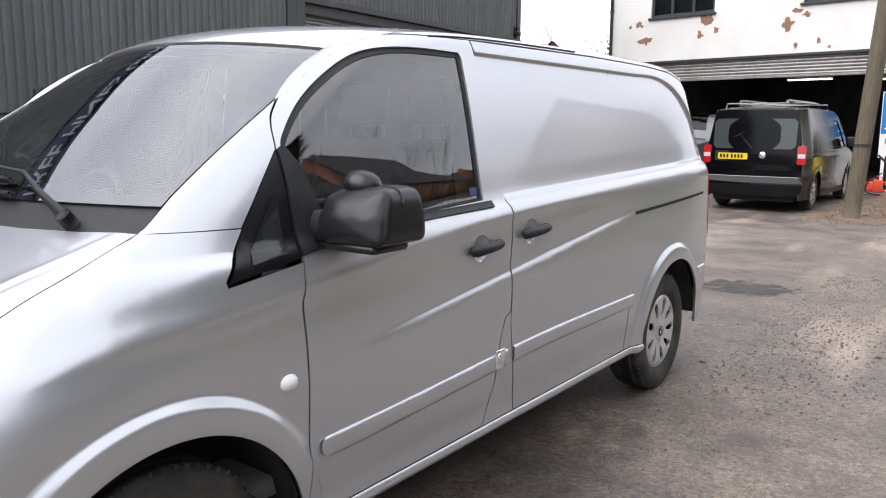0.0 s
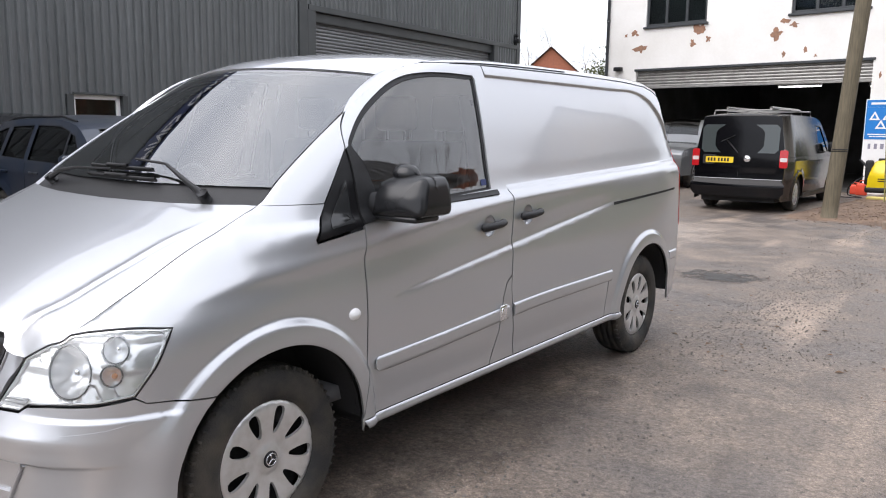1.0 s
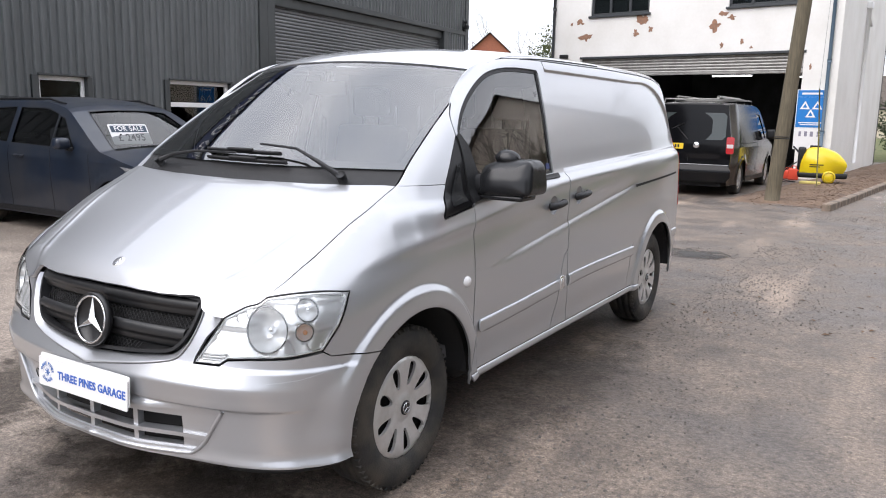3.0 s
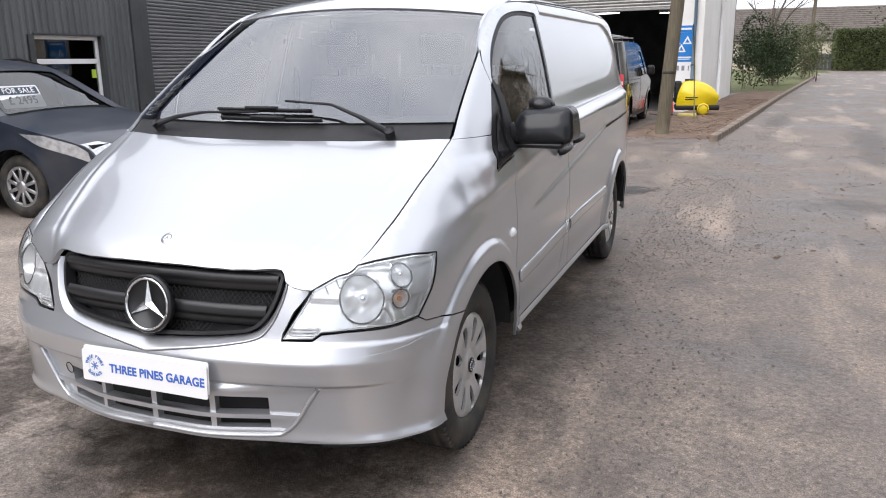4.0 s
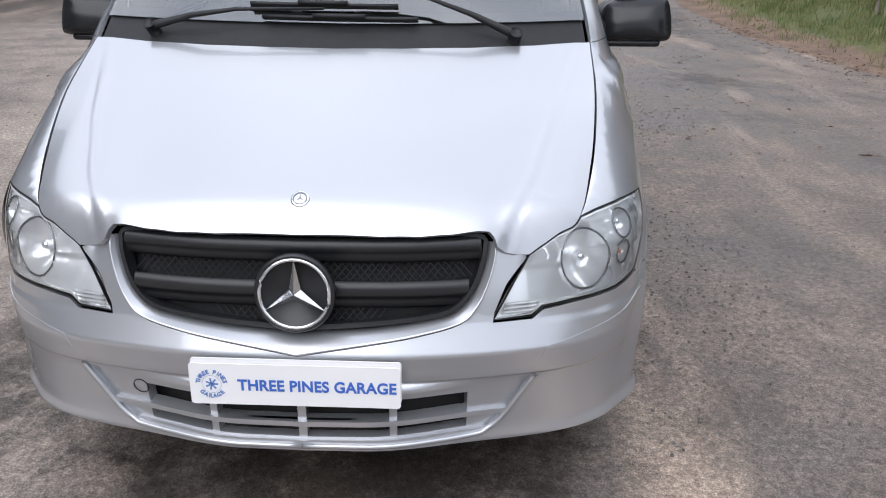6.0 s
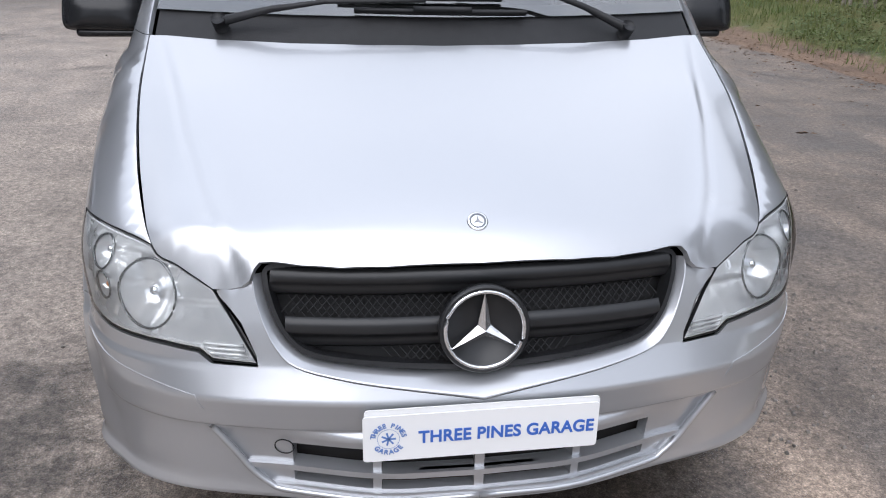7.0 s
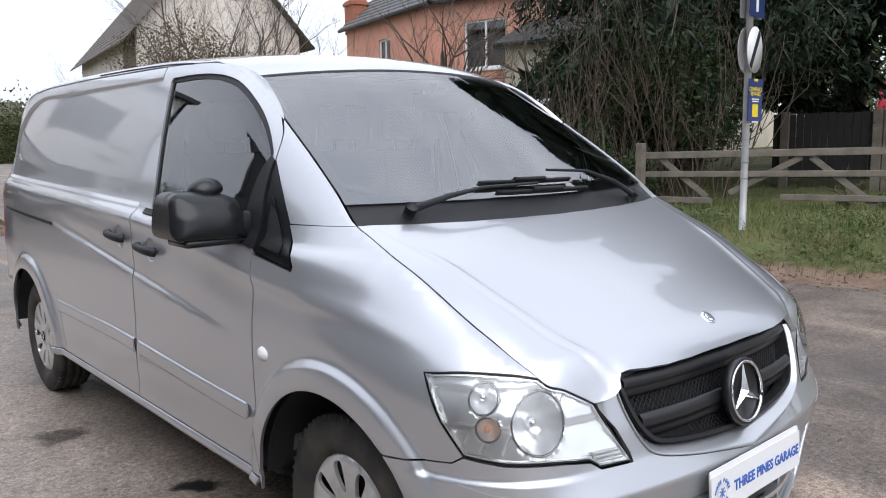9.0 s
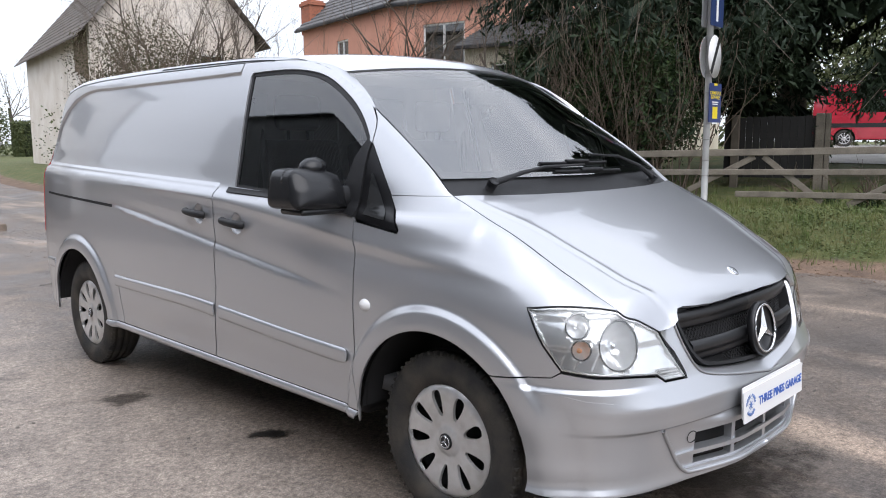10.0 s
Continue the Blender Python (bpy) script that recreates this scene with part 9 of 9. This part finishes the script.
def house(name, label, origin, ang_deg, length, depth, eave, ridge, wall_mat, roof_mat, windows=(), chimney=None, ridge_along=True, z0=0.0, over=0.25):
    """Walls over a rectangle (x: along, y: depth), a gabled roof with courses of tiles, windows in the front (y = 0) and end (x = 0)."""
    h = thing(name, label, "house", m=Matrix.Translation((origin[0], origin[1], z0)) @ Matrix.Rotation(radians(ang_deg), 4, "Z"))
    b = bmesh.new()
    fw = [w for w in windows if w[0] == "f"]
    xs = sorted({0, length, *[v for w in fw for v in (w[1], w[1] + w[3])]})
    zs = sorted({0, eave, *[v for w in fw for v in (w[2], w[2] + w[4])]})
    for a, c in zip(xs, xs[1:]):
        for lo, hi in zip(zs, zs[1:]):
            if not any(w[1] - 1e-6 <= a and c <= w[1] + w[3] + 1e-6 and w[2] - 1e-6 <= lo and hi <= w[2] + w[4] + 1e-6 for w in fw):
                box(b, (a, 0, lo), (c, 0.28, hi))
    box(b, (0, 0.28, 0), (0.28, depth - 0.28, eave))
    box(b, (length - 0.28, 0.28, 0), (length, depth - 0.28, eave))
    box(b, (0, depth - 0.28, 0), (length, depth, eave))
    def prism(p):
        v = [b.verts.new(q) for q in p]
        b.faces.new(v[:3])
        b.faces.new(v[3:][::-1])
        for i in range(3):
            b.faces.new((v[i], v[(i + 1) % 3], v[3 + (i + 1) % 3], v[3 + i]))
    if ridge_along:
        for x in (0.0, length - 0.28):
            prism([(x, 0, eave), (x, depth, eave), (x, depth / 2, ridge), (x + 0.28, 0, eave), (x + 0.28, depth, eave), (x + 0.28, depth / 2, ridge)])
    else:
        for y in (0.0, depth - 0.28):
            prism([(0, y, eave), (length, y, eave), (length / 2, y, ridge), (0, y + 0.28, eave), (length, y + 0.28, eave), (length / 2, y + 0.28, ridge)])
    bmesh.ops.remove_doubles(b, verts=b.verts[:], dist=0.0005)
    part("wall", fix(b), wall_mat, h, smooth=False)
    # roof slopes with stepped courses
    span = depth if ridge_along else length
    run = length if ridge_along else depth
    for side in (0, 1):
        b = bmesh.new()
        n = 16
        for i in range(n):
            f0, f1 = i / n, (i + 1) / n
            def P(u, f, lift):
                a = -over + f * (span / 2 + over)
                z = eave - over * (ridge - eave) / (span / 2) + f * ((ridge - eave) * (1 + over / (span / 2))) + lift
                a = a if side == 0 else span - a
                return (u, a, z) if ridge_along else (a, u, z)
            q = [P(-over, f0, 0.10), P(run + over, f0, 0.10), P(run + over, f1, 0.055), P(-over, f1, 0.055)]
            lo = [P(-over, f0, 0.02), P(run + over, f0, 0.02)]
            v = [b.verts.new(c) for c in q]
            w = [b.verts.new(c) for c in lo]
            b.faces.new(v)
            b.faces.new((w[0], w[1], v[1], v[0]))
            if i:
                b.faces.new((last[3], last[2], w[1], w[0]))
            last = v
        part("roof_slope", fix(b), roof_mat, h, smooth=False)
    if ridge_along:
        part("gutter", boxm((-over, -over - 0.06, eave - over * (ridge - eave) / (span / 2) - 0.06), (length + over, -over + 0.04, eave - over * (ridge - eave) / (span / 2) + 0.06), 0.02), BLACK_PLASTIC, h)
    for w in windows:
        _, a, z, ww, hh = w
        wi = new("window")
        wi.parent = h
        b = bmesh.new()
        f = 0.07
        for lo, hi in (((a, z), (a + ww, z + f)), ((a, z + hh - f), (a + ww, z + hh)), ((a, z), (a + f, z + hh)), ((a + ww - f, z), (a + ww, z + hh)), ((a + ww / 2 - f / 2, z), (a + ww / 2 + f / 2, z + hh))):
            box(b, (lo[0], 0.05, lo[1]), (hi[0], 0.13, hi[1]), 0.01, 1)
        part("frame", b, UPVC, wi, smooth=False)
        part("pane", boxm((a + f, 0.088, z + f), (a + ww - f, 0.094, z + hh - f)), GLASS_DARK, wi, smooth=False)
        part("sill", boxm((a - 0.08, -0.06, z - 0.09), (a + ww + 0.08, 0.12, z), 0.01, 1), UPVC, wi, smooth=False)
        # same board with the painted sky tone behind the house panes
        part("window_backing", boxm((a, 0.7, z), (a + ww, 0.75, z + hh)), bpy.data.materials["pale_sky_backing"], wi, smooth=False)
    if chimney:
        cx, cy, cw, ctop = chimney
        c = new("chimney")
        c.parent = h
        part("stack", boxm((cx, cy, eave - 0.3), (cx + cw, cy + cw * 0.8, ctop), 0.01, 1), BRICK_R, c, smooth=False)
        part("chimney_cap", boxm((cx - 0.06, cy - 0.06, ctop - 0.22), (cx + cw + 0.06, cy + cw * 0.8 + 0.06, ctop - 0.08), 0.01, 1), BRICK_R, c, smooth=False)
        b = bmesh.new()
        lathe(b, [(0.13, 0), (0.11, 0.32), (0.13, 0.34), (0.09, 0.35)], 14, "z", Matrix.Translation((cx + cw / 2, cy + cw * 0.4, ctop)))
        part("chimney_pot", b, BRICK_R, c)
    return h
# front walls face the lane (towards -x): along +y is mapped by the turn
house("pink_house", "pink rendered house with a slate roof and brick chimney", (17.7, 26.6), -101, 7.2, 7.0, 6.4, 9.4, PINKW, SLATE, (("f", 3.1, 4.3, 1.0, 1.15), ("f", 3.1, 1.2, 1.1, 1.2)), (-0.50, 0.15, 0.85, 7.5))
house("pink_wing", "pink and cream house wing with tall windows", (16.45, 19.6), -78, 4.6, 6.5, 6.4, 8.8, PINKW, SLATE, (("f", 1.4, 3.9, 1.7, 1.6), ("f", 1.4, 1.1, 1.7, 1.5)))
house("cream_cottage", "cream rendered low house with dark windows", (15.4, 15.0), -76, 6.5, 6.0, 4.4, 5.6, CREAM, SLATE, (("f", 0.9, 2.6, 1.2, 1.2), ("f", 3.4, 2.6, 1.2, 1.2), ("f", 3.4, 0.8, 1.2, 1.2)))
gh = house("gabled_house", "cream house with a steep brown tiled roof and flaking gable", (10.6, 31.6), -9, 7.2, 15.0, 6.4, 10.6, CREAM, TILE_DK, (("f", 4.6, 4.2, 1.1, 1.2),), None, False, over=0.55)
b = bmesh.new()
for i in range(5):
    box(b, (-0.03, 0.4 + 0.5 * i, 4.1 + 0.12 * i), (0.0, 0.85 + 0.5 * i, 6.2), 0.01, 1)
part("timber_panel", b, mat("bare_boarding", (0.17, 0.125, 0.085), 0.9, vary=0.8, scale=4), gh, smooth=False)
CREAM_W = mat("pale_render", (0.72, 0.665, 0.60), 0.9, vary=0.8, scale=0.9, tint=(0.58, 0.51, 0.43), fine=0.2)
for ob_ in gh.children:
    if ob_.name.startswith("wall"):
        ob_.data.materials[0] = CREAM_W
house("bungalow", "long low bungalow with a brown tiled roof", (-2.0, 92), 4, 24, 9, 3.2, 6.6, CREAM, TILE_DK, (("f", 15, 1.0, 2.0, 1.2), ("f", 8, 1.0, 2.0, 1.2)))
house("brick_house", "red brick house with a brown tiled roof beyond the yard", (-21.5, 38.4), 25, 3.6, 8.0, 4.6, 6.2, BRICK_R, mat("red_brown_tiles", (0.20, 0.115, 0.085), 0.85, vary=0.7, scale=3, tint=(0.13, 0.085, 0.07)), (), None, False, over=0.2)
house("far_house", "brick house with a tiled roof in the distance", (-27, 41), 25, 5.0, 8.0, 3.9, 5.7, BRICK_R, bpy.data.materials["red_brown_tiles"])

# ---------------------------------------------------------------- trees in the distance
bush("evergreen", -20.5, -14.5, 43, 47, 7.2, 15000, 0.19, HEDGE, "dense mixed evergreens behind the yard", 61, 16, 0.45, "tree")
bare_tree(-26, 52, 11, 62, "bare winter tree behind the houses", 4, 3)
bare_tree(-22, 55, 10, 63, "bare winter tree behind the houses", 4, 3)
bare_tree(9.8, 23.5, 8.6, 64, "bare branching tree with ivy before the gabled house", 5, 5)
bare_tree(11.4, 22.4, 7.6, 164, "bare branching tree with ivy before the gabled house", 5, 5)
bush("ivy_tree", 8.2, 11.6, 21.0, 25.5, 5.4, 22000, 0.075, mat("olive_ivy", (0.050, 0.052, 0.024), 0.65, vary=0.9, scale=2.5, tint=(0.105, 0.085, 0.048), spec=0.2), "ivy-clad tree crown before the gabled house", 65, 14, 0.35, "tree")
bare_tree(13.6, 24.0, 7.5, 66, "bare branching tree beside the pink house", 5, 3)
bare_tree(12.4, 14.5, 6.6, 67, "bare slender tree before the pink house", 5, 4)
bare_tree(14.2, 12.6, 6.4, 68, "bare slender tree before the cream house", 5, 4)
bare_tree(25, 88, 10, 69, "bare winter tree far along the lane", 5, 2)
bare_tree(30, 92, 9, 70, "bare winter tree far along the lane", 5, 2)
bare_tree(2.0, 62, 10, 71, "bare winter tree beyond the shrubs", 5, 2)
bush("hedge", 38.5, 41.5, 1, 22, 5.5, 16000, 0.20, HEDGE, "unkempt hedge behind the driveway", 73, 26, 0.3, "hedge", z0=0.9)
bush("woods", 42, 60, -2, 24, 11.0, 22000, 0.36, HEDGE, "mixed trees closing the view behind the driveway", 72, 18, 0.5, "trees", z0=0.9)
lp = thing("utility_pole", "thin grey pole far along the lane", "pole", m=Matrix.Translation((5.3, 62, 0)))
b = bmesh.new()
tube(b, [(0, 0, 0), (0.35, 0, 9)], [0.14, 0.11], 10)
part("pole_shaft", b, WOOD_POLE, lp)
# ground behind the camera: an unseen hedge, added to close the open side
clipped_hedge(-40, 40, -26, -24, 3.0, 81, "unseen stand-in hedge added behind the camera")
